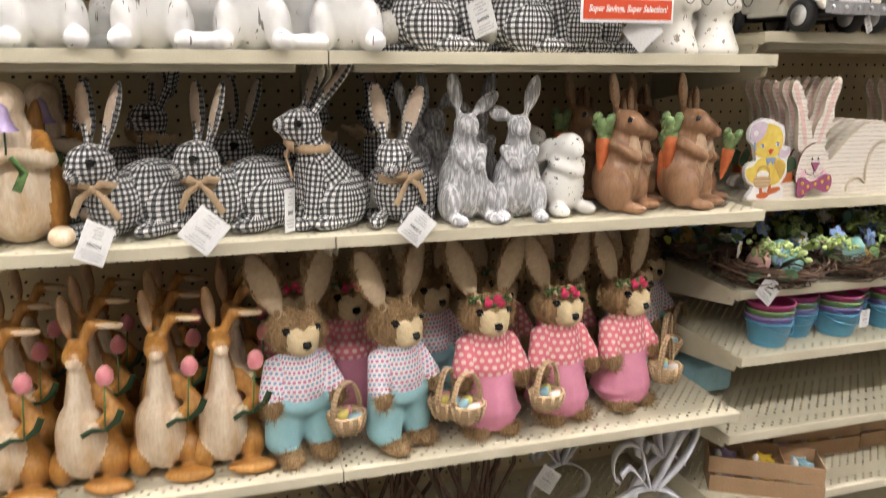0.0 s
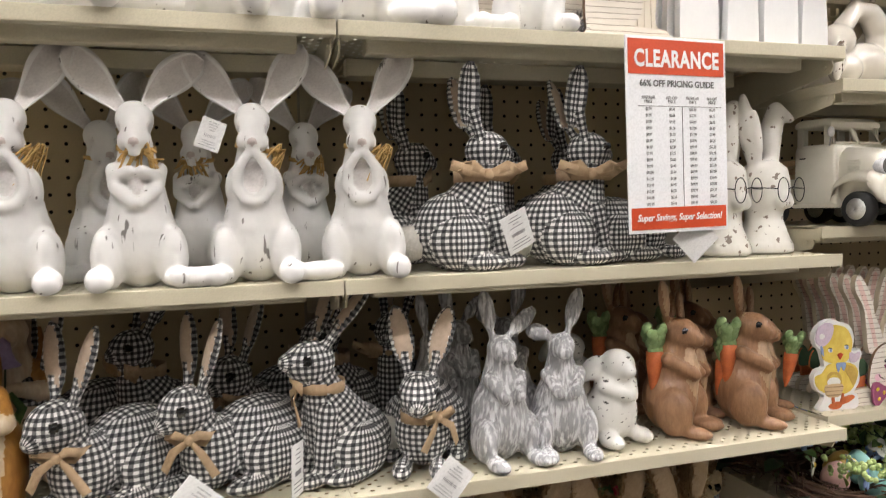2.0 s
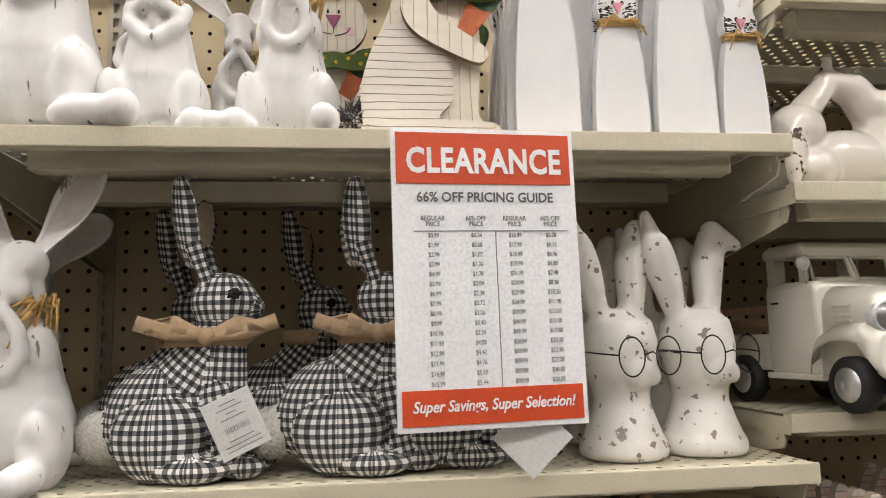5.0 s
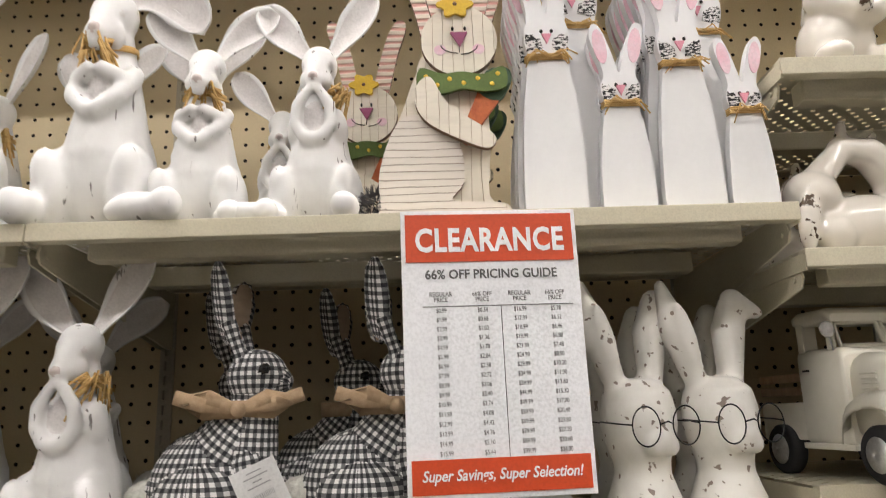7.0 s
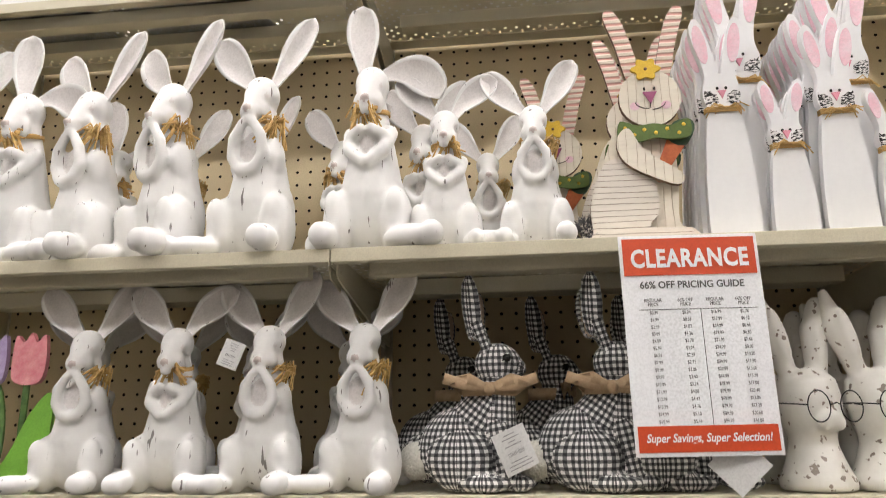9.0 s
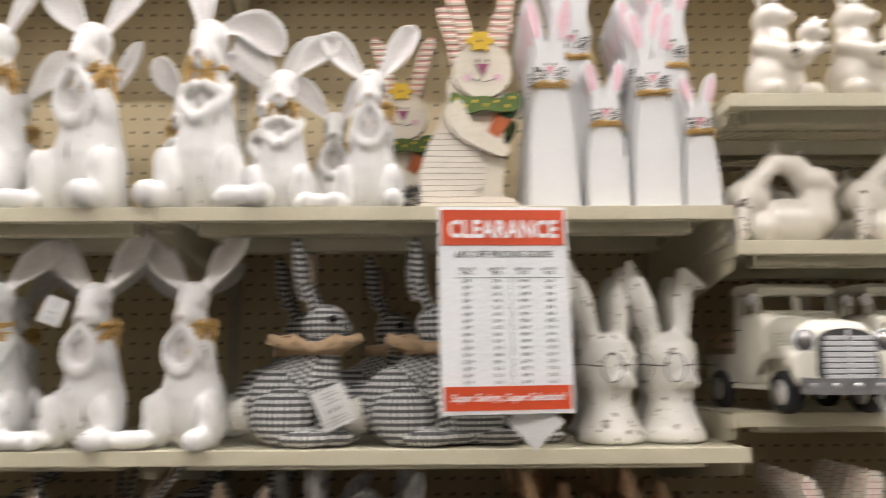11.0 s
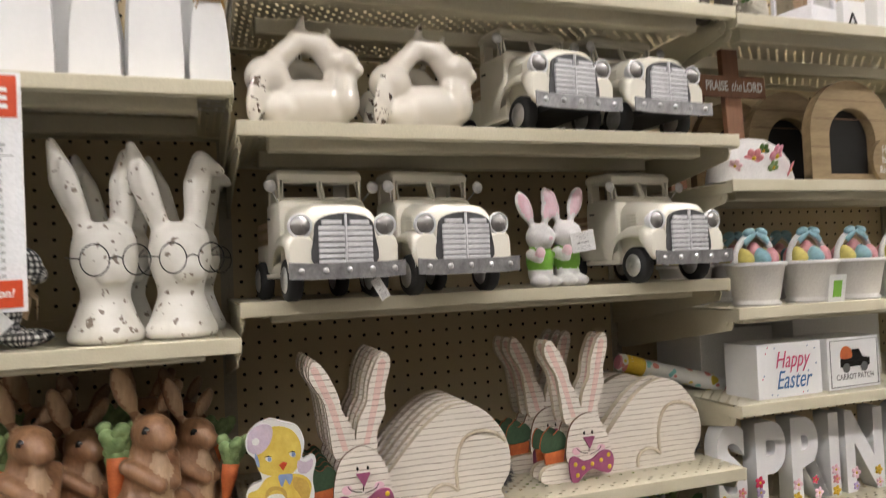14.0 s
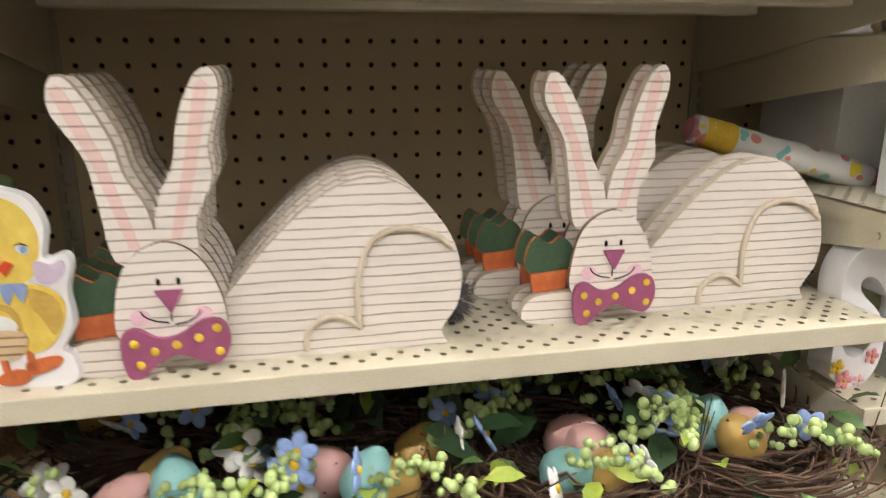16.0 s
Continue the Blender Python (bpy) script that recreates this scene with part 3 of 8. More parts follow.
# ---- modelled figures ----
def ear(sx, tilt, length, width, base, lean=0.0, inner=None, outer=0, thick=0.0075, yaw=0.0):
    """An upright leaf-shaped ear from its base point, tilted outwards."""
    bx, by, bz = base
    a, b = radians(tilt), radians(lean)
    d = Vector((sx * math.sin(a), math.sin(b) * math.cos(a), math.cos(a) * math.cos(b)))
    spin = Matrix.Rotation(radians(-sx * yaw), 3, "Z")
    mid = Vector((bx, by, bz)) + d * length * 0.58
    rot = (-lean, sx * tilt, -sx * yaw)
    out = [T((bx, by, bz - 0.004), Vector((bx, by, bz)) + d * length * 0.35, width * 0.36, width * 0.46, outer), E(mid, (width, thick, length * 0.45), outer, rot)]
    if inner is not None:
        out.append(E(mid + spin @ Vector((0, -thick * 0.75, 0)), (width * 0.62, thick * 0.6, length * 0.38), inner, rot))
    return out


def add_cup_ear(bm, base, tilt, length, half, lean=6.0, yaw=0.0, cup=0.55, bend=0.0):
    """A leaf-shaped hollow ear with thickness; tilt and bend swing it outwards in x, its hollow faces the front."""
    nu, nv = 14, 8
    q = Vector(base)
    line = []
    for i in range(nu + 1):
        a, b = radians(tilt + bend * (i / nu)), radians(lean)
        d = Vector((math.sin(a), math.sin(b) * math.cos(a), math.cos(a) * math.cos(b)))
        line.append((q.copy(), d))
        q = q + d * length / nu
    turn = Matrix.Rotation(radians(yaw), 3, "Z")
    grid = []
    for i, (c, d) in enumerate(line):
        u = i / nu
        k = min(u / 0.6, 1.0)
        w = half * max(0.06, (0.34 + 0.66 * k * k * (3 - 2 * k)) * math.sqrt(max(0.0, 1 - max(0.0, (u - 0.62) / 0.38) ** 2.2)))
        side = Vector((d.z, 0, -d.x)).normalized()
        side = (turn @ side).normalized()
        back = d.cross(side).normalized()
        back = back if back.y > 0 else -back
        fr, bk = [], []
        for j in range(nv + 1):
            v = 2 * j / nv - 1
            deep = cup * w * (1 - v * v)
            p = c + side * (v * w) + back * (deep - 0.4 * cup * w)
            rim = 0.0022 + 0.0035 * (1 - abs(v)) * (1 - 0.5 * u)
            fr.append(bm.verts.new(p - back * rim * 0.35 * (1 - abs(v) ** 6)))
            bk.append(bm.verts.new(p + back * rim))
        grid.append((fr, bk))
    for (f0, b0), (f1, b1) in zip(grid, grid[1:]):
        for j in range(nv):
            f = bm.faces.new((f0[j], f0[j + 1], f1[j + 1], f1[j]))
            f.material_index, f.smooth = int(0 < j < nv - 1), True
            f = bm.faces.new((b0[j + 1], b0[j], b1[j], b1[j + 1]))
            f.material_index, f.smooth = 0, True
        for j, order in ((0, 1), (nv, -1)):
            f = bm.faces.new((b0[j], f0[j], f1[j], b1[j])[::order])
            f.material_index, f.smooth = 0, True
    f1, b1 = grid[-1]
    for j in range(nv):
        f = bm.faces.new((f1[j], f1[j + 1], b1[j + 1], b1[j]))
        f.smooth = True
    return bm


def white_rabbit_prims(style):
    p = [E((0, 0.002, 0.066), (0.055, 0.050, 0.068)), T((0, 0.0, 0.080), (0, -0.002, 0.170), 0.051, 0.031), T((0, -0.002, 0.170), (0, -0.006, 0.212), 0.030, 0.022),
         E((0, -0.010, 0.238), (0.027, 0.029, 0.027)), T((0, -0.024, 0.230), (0, -0.046, 0.201), 0.0205, 0.0130), E((0, -0.060, 0.203), (0.0060, 0.004, 0.0045), 2), E((0, -0.048, 0.189), (0.009, 0.010, 0.006))]
    cheek = [E((0.014, -0.032, 0.206), (0.010, 0.013, 0.014)), E((0.015, -0.026, 0.236), (0.009, 0.009, 0.006), 0, (0, 20, 0))]
    leg = [E((0.043, -0.022, 0.044), (0.024, 0.038, 0.046)), E((0.046, -0.048, 0.062), (0.014, 0.014, 0.022))]
    p += cheek + mirror(cheek) + leg + mirror(leg)
    s = 1 if style == 0 else -1
    p += [E((s * 0.050, -0.074, 0.018), (0.019, 0.030, 0.018)), E((s * 0.050, -0.092, 0.017), (0.017, 0.014, 0.016)), E((-s * 0.070, -0.066, 0.015), (0.040, 0.020, 0.015), 0, (0, 0, s * 14)), E((-s * 0.104, -0.076, 0.016), (0.017, 0.018, 0.016))]
    arm = [E((0.017, -0.030, 0.230), (0.0065, 0.0034, 0.0030), 1, (0, 18, -24))]
    if style == 0:
        arm += [E((0.030, -0.014, 0.145), (0.013, 0.022, 0.028), 0, (0, -8, 0)), T((0.009, -0.050, 0.184), (0.023, -0.049, 0.164), 0.0075, 0.0085), T((0.023, -0.049, 0.164), (0.0255, -0.046, 0.140), 0.0085, 0.0090), T((0.0255, -0.046, 0.140), (0.014, -0.047, 0.122), 0.0090, 0.0090), T((0.014, -0.047, 0.122), (0, -0.048, 0.118), 0.0090, 0.0090)]
        # grey mass colours in the shade of the hollow under the chin
        p += [E((0, -0.030, 0.148), (0.021, 0.012, 0.028), 1)]
    else:
        arm += [T((0.031, -0.016, 0.166), (0.027, -0.038, 0.140), 0.0120, 0.0105), T((0.027, -0.038, 0.140), (0.005, -0.049, 0.120), 0.0105, 0.0085), T((0.025, -0.036, 0.158), (0.008, -0.046, 0.164), 0.0090, 0.0085)]
        # grey mass in place of the dark gap between the paws
        p += [E((0, -0.036, 0.145), (0.009, 0.008, 0.014), 1)]
    p += arm + mirror(arm)
    return p


white_mats = [M["white_chalk"], M["cup_grey"], M["ear_pink_grey"]]


def white_body(style, left, right):
    """A seated figure with its two ears in one skin; an ear is (tilt, bend, length)."""
    me = sculpt("white_rabbit_body", white_rabbit_prims(style), white_mats, 0.0038, 2)
    bm = bmesh.new()
    bm.from_mesh(me)
    bpy.data.meshes.remove(me)
    for x, (tilt, bend, ln) in ((-0.013, left), (0.013, right)):
        add_cup_ear(bm, (x, -0.006, 0.250), tilt, ln, 0.0265, 5, 10 if x < 0 else -10, 0.5, bend)
    bmesh.ops.recalc_face_normals(bm, faces=bm.faces)
    return to_mesh(bm, "white_rabbit_body", white_mats)


WHITE = [white_body(0, (-46, 10, 0.122), (38, -12, 0.124)), white_body(1, (-44, 8, 0.118), (30, 40, 0.118)), white_body(1, (-6, 3, 0.120), (62, 105, 0.116))]


def ribbon(bm, pts, half, mat=0):
    """A flat cloth strip through pts, its width upright-ish."""
    pts = [Vector(q) for q in pts]
    rows = []
    for k, q in enumerate(pts):
        d = (pts[min(k + 1, len(pts) - 1)] - pts[max(k - 1, 0)]).normalized()
        w = Vector((0, 0, 1)) - d * d.z
        w = w.normalized() if w.length > 0.2 else Vector((1, 0, 0))
        h = half * (0.6 if k == 0 else 1)
        nrm = d.cross(w) * 0.0006
        rows.append([bm.verts.new(q + w * h + nrm), bm.verts.new(q - w * h + nrm), bm.verts.new(q - w * h - nrm), bm.verts.new(q + w * h - nrm)])
    for a, b in zip(rows, rows[1:]):
        for i in range(4):
            f = bm.faces.new((a[i], a[(i + 1) % 4], b[(i + 1) % 4], b[i]))
            f.material_index, f.smooth = mat, True
    return bm


def bow_mesh(name, mat, neck, rad, half, loop, seed, strands=0, drop=1.0):
    """A neck band tied in a bow, with loops and hanging ends."""
    rnd = random.Random(seed)
    bm = bmesh.new()
    x0, y0, z0 = neck
    ribbon(bm, [(x0 + rad[0] * math.cos(a), y0 + rad[1] * math.sin(a), z0) for a in (2 * math.pi * i / 20 for i in range(21))], half)
    fy = y0 - rad[1] - 0.003
    for s in (-1, 1):
        ribbon(bm, [(x0, fy, z0), (x0 + s * loop * 0.5, fy - 0.012, z0 + half * 1.4), (x0 + s * loop, fy - 0.004, z0 + half), (x0 + s * loop * 0.6, fy + 0.001, z0 - half * 0.3), (x0 + s * 0.003, fy, z0)], half * 0.8)
        ribbon(bm, [(x0, fy - 0.002, z0), (x0 + s * loop * 0.6, fy - 0.012, z0 - loop * 0.35 * drop), (x0 + s * loop * (0.9 + 0.3 * rnd.random()), fy - 0.006, z0 - loop * drop * (0.7 + 0.5 * rnd.random()))], half * 0.8)
    for k in range(strands):
        a = rnd.uniform(-1, 1)
        ribbon(bm, [(x0, fy, z0), (x0 + a * loop * 0.7, fy - rnd.uniform(0.004, 0.02), z0 + rnd.uniform(-0.012, 0.016)), (x0 + a * loop * 1.6, fy - 0.004, z0 - rnd.uniform(-0.01, 0.05))], 0.0014)
    add_ball(bm, (x0, fy - 0.004, z0), (half * 0.9, half * 0.7, half * 0.9), 0, u=8, v=6)
    return to_mesh(bm, name, mat)


RAFFIA = [bow_mesh("raffia_bow", M["raffia"], (0, 0, 0), (0.027, 0.027), 0.0034, 0.020, k, 26) for k in range(3)]


def white_rabbit(x, y, z, turn=0, tall=1.0, wide=1.0, style=0, tie=0):
    ob = thing("rabbit_figurine", "white chalk-painted seated rabbit figurine with raffia bow", "figurine", pose(x, y, z, 0, 0, turn) @ Matrix.Diagonal((wide, wide, tall, 1)), "white rabbits on the shelves")
    part("figure", WHITE[style], None, ob)
    if tie >= 0:
        part("raffia_bow", RAFFIA[tie % 3], None, ob, "loosely tied straw-coloured raffia bow", m=pose(0, -0.006, 0.198, 12, 0, (66, 58, 72, 60)[tie % 4] if style == 0 else (-6, 14)[tie % 2]))
    return ob


for k, (x, turn, st) in enumerate(((-1.356, 4, 0), (-1.194, 2, 1), (-1.032, -4, 0), (-0.870, -8, 0))):
    white_rabbit(x, -0.382, S4, turn, 1.0, 0.97, st, k)
for k, (x, turn, st) in enumerate(((-1.46, 30, 1), (-1.27, 25, 0), (-1.115, -12, 1), (-0.940, 8, 1))):
    white_rabbit(x, -0.20, S4, turn, 0.98, 0.96, st, k)
for k, (x, turn, h, w, st) in enumerate(((-1.86, 20, 1.33, 1.15, 0), (-1.70, 16, 1.33, 1.15, 0), (-1.54, 0, 1.33, 1.13, 2), (-1.40, -16, 1.31, 1.15, 0), (-1.24, -22, 1.33, 1.15, 0), (-1.072, -8, 1.33, 1.15, 0), (-0.868, -2, 1.35, 1.15, 2), (-0.738, 2, 1.0, 0.94, 1), (-0.584, -2, 1.0, 0.92, 0))):
    white_rabbit(x, -0.370, S5, turn, h, w, st, k)
for k, (x, turn, h, w, st) in enumerate(((-1.46, 20, 1.15, 1.0, 2), (-1.31, 10, 1.12, 1.0, 0), (-1.135, -24, 1.12, 1.0, 0), (-0.965, -10, 1.12, 1.0, 1), (-0.80, -10, 1.22, 1.0, 1), (-0.675, 5, 0.96, 0.86, 0))):
    white_rabbit(x, -0.19, S5, turn, h, w, st, k + 1)


# gingham cloth rabbits
def gingham_prims(pose_kind):
    if pose_kind == "sit":
        p = [E((0, 0.018, 0.064), (0.056, 0.066, 0.065)), T((0, 0.004, 0.088), (0, -0.036, 0.144), 0.045, 0.031), T((0, -0.036, 0.05), (0, -0.042, 0.140), 0.039, 0.031), T((0, -0.040, 0.14), (0, -0.042, 0.170), 0.030, 0.027), E((0, -0.045, 0.194), (0.034, 0.038, 0.034)), T((0, -0.057, 0.191), (0, -0.078, 0.187), 0.026, 0.014)]
        f = [T((0.024, -0.046, 0.09), (0.025, -0.060, 0.018), 0.018, 0.015), E((0.026, -0.076, 0.014), (0.016, 0.026, 0.013)), E((0.040, 0.012, 0.048), (0.024, 0.050, 0.048)), E((0.048, -0.026, 0.014), (0.018, 0.042, 0.014))]
        hz, hy = 0.194, -0.045
    elif pose_kind == "tall":
        p = [E((0, 0.030, 0.055), (0.050, 0.056, 0.056)), T((0, 0.014, 0.075), (0, -0.026, 0.135), 0.045, 0.033), T((0, -0.022, 0.06), (0, -0.030, 0.14), 0.036, 0.031), T((0, -0.028, 0.14), (0, -0.040, 0.165), 0.030, 0.028), E((0, -0.052, 0.190), (0.034, 0.042, 0.034)), T((0, -0.064, 0.192), (0, -0.092, 0.194), 0.027, 0.014)]
        f = [T((0.024, -0.038, 0.11), (0.026, -0.052, 0.018), 0.018, 0.015), E((0.027, -0.070, 0.014), (0.016, 0.028, 0.013)), E((0.042, 0.015, 0.045), (0.022, 0.046, 0.044)), E((0.048, -0.016, 0.014), (0.018, 0.042, 0.014))]
        hz, hy = 0.190, -0.052
    else:
        p = [E((0, 0.050, 0.068), (0.064, 0.090, 0.068)), E((0, -0.035, 0.064), (0.048, 0.048, 0.060)), T((0, -0.045, 0.085), (0, -0.056, 0.108), 0.036, 0.032), E((0, -0.074, 0.136), (0.036, 0.042, 0.037)), T((0, -0.086, 0.130), (0, -0.108, 0.122), 0.029, 0.016)]
        f = [E((0.030, -0.090, 0.016), (0.017, 0.036, 0.015)), E((0.052, 0.05, 0.050), (0.028, 0.058, 0.050)), E((0.058, 0.005, 0.016), (0.020, 0.050, 0.016))]
        hz, hy = 0.136, -0.074
    e = [E((0.0335, hy - 0.022, hz + 0.008), (0.005, 0.0065, 0.0065), 3)]
    p += f + mirror(f) + e + mirror(e)
    yaw = 58 if pose_kind == "sit" else 12
    back = {"sit": (18, 24), "tall": (30, 36), "lie": (8, 12)}[pose_kind]
    p += ear(-1, 10, 0.124, 0.0215, (-0.018, hy + 0.014, hz + 0.022), back[0], 1, yaw=yaw) + ear(1, 15, 0.124, 0.0215, (0.018, hy + 0.014, hz + 0.022), back[1], 1, yaw=yaw)
    tail = 0.090 if pose_kind == "sit" else 0.092 if pose_kind == "tall" else 0.150
    p.append(E((0, tail, 0.045), (0.030, 0.028, 0.030), 2))
    return p, (0, hy + 0.022, hz - 0.040)


gmats = [M["gingham"], M["ear_linen"], M["fluff"], M["eye_black"]]
GING = {}
for kind_name in ("sit", "tall", "lie"):
    prims, neck = gingham_prims(kind_name)
    GING[kind_name] = (sculpt("gingham_rabbit_body", prims, gmats, 0.0046, 2), bow_mesh("burlap_bow", M["burlap"], neck, (0.035, 0.034), 0.0105 if kind_name == "sit" else 0.0085, 0.066 if kind_name == "sit" else 0.036, 5, 0, -0.22 if kind_name == "sit" else 1.2), neck)


def tuft_mesh(centre, radius, count, length, mat, seed=3, name="fluff_tuft"):
    rnd = random.Random(seed)
    bm = bmesh.new()
    for k in range(count):
        d = Vector((rnd.gauss(0, 1), rnd.gauss(0, 1), rnd.gauss(0, 1))).normalized()
        a = Vector(centre) + d * radius * 0.8
        b = a + (d + Vector((rnd.uniform(-.6, .6), rnd.uniform(-.6, .6), rnd.uniform(-.6, .6)))).normalized() * length * rnd.uniform(0.6, 1.2)
        s = d.orthogonal().normalized() * length * 0.09
        f = bm.faces.new([bm.verts.new(q) for q in (a - s, a + s, b)])
        f.smooth = True
    return to_mesh(bm, name, mat)


TAIL = {k: tuft_mesh((0, y, 0.045), 0.030, 520, 0.012, M["fluff"]) for k, y in (("sit", 0.090), ("tall", 0.092), ("lie", 0.150))}


def gingham_rabbit(x, y, z, kind_name, turn, size=1.0, bow=0):
    ob = thing("cloth_rabbit", "black and white gingham cloth rabbit with burlap ribbon bow", "stuffed toy", pose(x, y, z, 0, 0, turn) @ Matrix.Scale(size, 4), "gingham rabbits on the shelves")
    part("cloth_body", GING[kind_name][0], None, ob)
    part("fluffy_tail", TAIL[kind_name], None, ob, "white fluffy tail")
    nk = Vector(GING[kind_name][2])
    part("burlap_bow", GING[kind_name][1], None, ob, "tan burlap ribbon bow", m=Matrix.Translation(nk) @ pose(0, 0, 0, 0, 0, bow) @ Matrix.Translation(-nk))
    return ob


def price_tag(name, m, w=0.052, h=0.064, label="white paper price tag with grey print and barcode"):
    """A card tag whose print is too fine to read."""
    ob = thing(name, label, "price tag", m, "price tags on the goods")
    part("card", box((-w / 2, -0.0006, -h / 2), (w / 2, 0.0006, h / 2), 0.0004), M["paper"], ob)
    bm = bmesh.new()
    rnd = random.Random(round(1000 * m.translation.x))
    for k in range(4):
        ln = w * rnd.uniform(0.2, 0.55)
        add_box(bm, (-ln / 2, -0.0014, h * (0.38 - 0.085 * k)), (ln / 2, -0.0007, h * (0.395 - 0.085 * k)))
    xx = -w * 0.24
    while xx < w * 0.24:
        b = rnd.uniform(0.0004, 0.0009)
        add_box(bm, (xx, -0.0014, -h * 0.10), (xx + b, -0.0007, -h * 0.01))
        xx += b + rnd.uniform(0.0009, 0.0018)
    for k in range(3):
        ln = w * rnd.uniform(0.4, 0.8)
        add_box(bm, (-ln / 2, -0.0014, -h * (0.24 + 0.08 * k)), (ln / 2, -0.0007, -h * (0.226 + 0.08 * k)))
    part("print", bm, M["print_soft"], ob)
    return ob


gingham_rabbit(-0.702, -0.372, S4, "sit", 84, 1.0, -70)
gingham_rabbit(-0.514, -0.372, S4, "sit", 88, 1.0, -76)
gingham_rabbit(-0.372, -0.345, S4, "lie", 88, 0.86)
for x, y, k, t in ((-0.775, -0.17, "sit", 85), (-0.60, -0.17, "sit", 80), (-0.44, -0.15, "sit", 80)):
    gingham_rabbit(x, y, S4, k, t)
gingham_rabbit(-1.262, -0.350, S3, "lie", -46, 0.98, 30)
gingham_rabbit(-1.080, -0.350, S3, "lie", -62, 0.98, 40)
gingham_rabbit(-0.912, -0.365, S3, "tall", -68, 1.0, -20)
gingham_rabbit(-0.770, -0.350, S3, "lie", -20, 0.96, 50)
for x, y, k, t in ((-1.20, -0.15, "sit", -60), (-1.02, -0.15, "lie", -55), (-0.88, -0.17, "sit", -60), (-0.76, -0.14, "sit", -30), (-1.34, -0.15, "lie", -50)):
    gingham_rabbit(x, y, S3, k, t)
price_tag("price_tag", pose(-0.632, -0.440, 1.515, 8, -24, 12))
price_tag("price_tag", pose(-1.305, -0.487, 1.148, -4, 30, 40), 0.054, 0.066)
price_tag("price_tag", pose(-1.135, -0.490, 1.160, -6, 42, 0), 0.060, 0.064)
price_tag("price_tag", pose(-0.991, -0.460, 1.182, 0, 6, 66), 0.050, 0.076)
price_tag("price_tag", pose(-0.768, -0.488, 1.145, -4, 42, 0), 0.052, 0.058)
price_tag("price_tag", pose(0.060, -0.440, 0.940, -6, 42, 0), 0.054, 0.056)
price_tag("price_tag", pose(0.505, -0.452, 2.075, -6, 20, 10), 0.026, 0.042)
price_tag("price_tag", pose(0.625, -0.458, 2.082, 0, 3, 0), 0.036, 0.040)
price_tag("price_tag", pose(0.592, -0.415, 1.580, 0, -8, 0), 0.048, 0.036)
tagged(part("blank_card", box((-0.030, -0.0006, -0.030), (0.030, 0.0006, 0.030), 0.0004), M["paper"], m=pose(-0.326, -0.476, 1.494, 8, 45, 0)), "blank white tag back hanging below the sign", "price tag")
price_tag("price_tag", pose(0.205, -0.470, 1.515, 10, -32, 0), 0.016, 0.036)
price_tag("price_tag", pose(-1.092, -0.408, 1.668, 0, 20, 8), 0.035, 0.045)


# grey, speckled and brown resin figures
def slim_prims(ears, arms=True):
    p = [E((0, 0.0, 0.070), (0.050, 0.046, 0.074)), T((0, 0, 0.11), (0, -0.004, 0.165), 0.036, 0.024), E((0, -0.012, 0.186), (0.024, 0.030, 0.024)), E((0, -0.036, 0.178), (0.014, 0.015, 0.012))]
    f = [E((0.040, -0.020, 0.042), (0.020, 0.034, 0.040)), E((0.038, -0.062, 0.012), (0.016, 0.032, 0.012))]
    if arms:
        f += [T((0.030, -0.020, 0.140), (0.014, -0.046, 0.112), 0.012, 0.010)]
    p += f + mirror(f)
    for s, tilt, ln in ears:
        p += ear(s, tilt, ln, 0.016, (s * 0.012, -0.004, 0.204), 4, 1)
    return p


GREY = sculpt("grey_rabbit_body", slim_prims(((-1, 10, 0.082), (1, 55, 0.075))), [M["grey_stone"], M["grey_stone"]], 0.0042, 2)
GREY2 = sculpt("grey_rabbit_body", slim_prims(((1, 18, 0.085), (-1, 75, 0.05))), [M["grey_stone"], M["grey_stone"]], 0.0042, 2)
for me, x, y, t, s in ((GREY, -0.648, -0.385, 8, 1.0), (GREY2, -0.535, -0.385, -10, 0.98), (GREY, -0.665, -0.20, 20, 1.0), (GREY2, -0.56, -0.20, -4, 1.0), (GREY, -0.73, -0.25, 35, 0.95)):
    ob = tagged(part("rabbit_figurine", me, None, m=pose(x, y, S3, 0, 0, t) @ Matrix.Scale(s, 4)), "grey whitewashed resin rabbit figurine standing on shelf", "figurine", "grey rabbits")
p = [E((0, 0, 0.055), (0.048, 0.044, 0.056)), E((0, -0.006, 0.100), (0.036, 0.034, 0.040)), E((0, -0.016, 0.140), (0.030, 0.033, 0.028)), E((0, -0.042, 0.132), (0.016, 0.014, 0.013))]
f = [E((0.034, -0.036, 0.014), (0.018, 0.028, 0.014)), T((0.032, -0.016, 0.105), (0.006, -0.046, 0.090), 0.012, 0.011), E((0.034, 0.018, 0.130), (0.010, 0.018, 0.032), 0, (35, -20, 0))]
SPECK = sculpt("small_rabbit_body", p + f + mirror(f), [M["speckled"]], 0.0042, 2)
for x, y, t in ((-0.430, -0.375, 14), (-0.43, -0.2, 0)):
    tagged(part("rabbit_figurine", SPECK, None, m=pose(x, y, S3, 0, 0, t)), "small white speckled rabbit figurine with folded paws", "figurine", "white small rabbits")


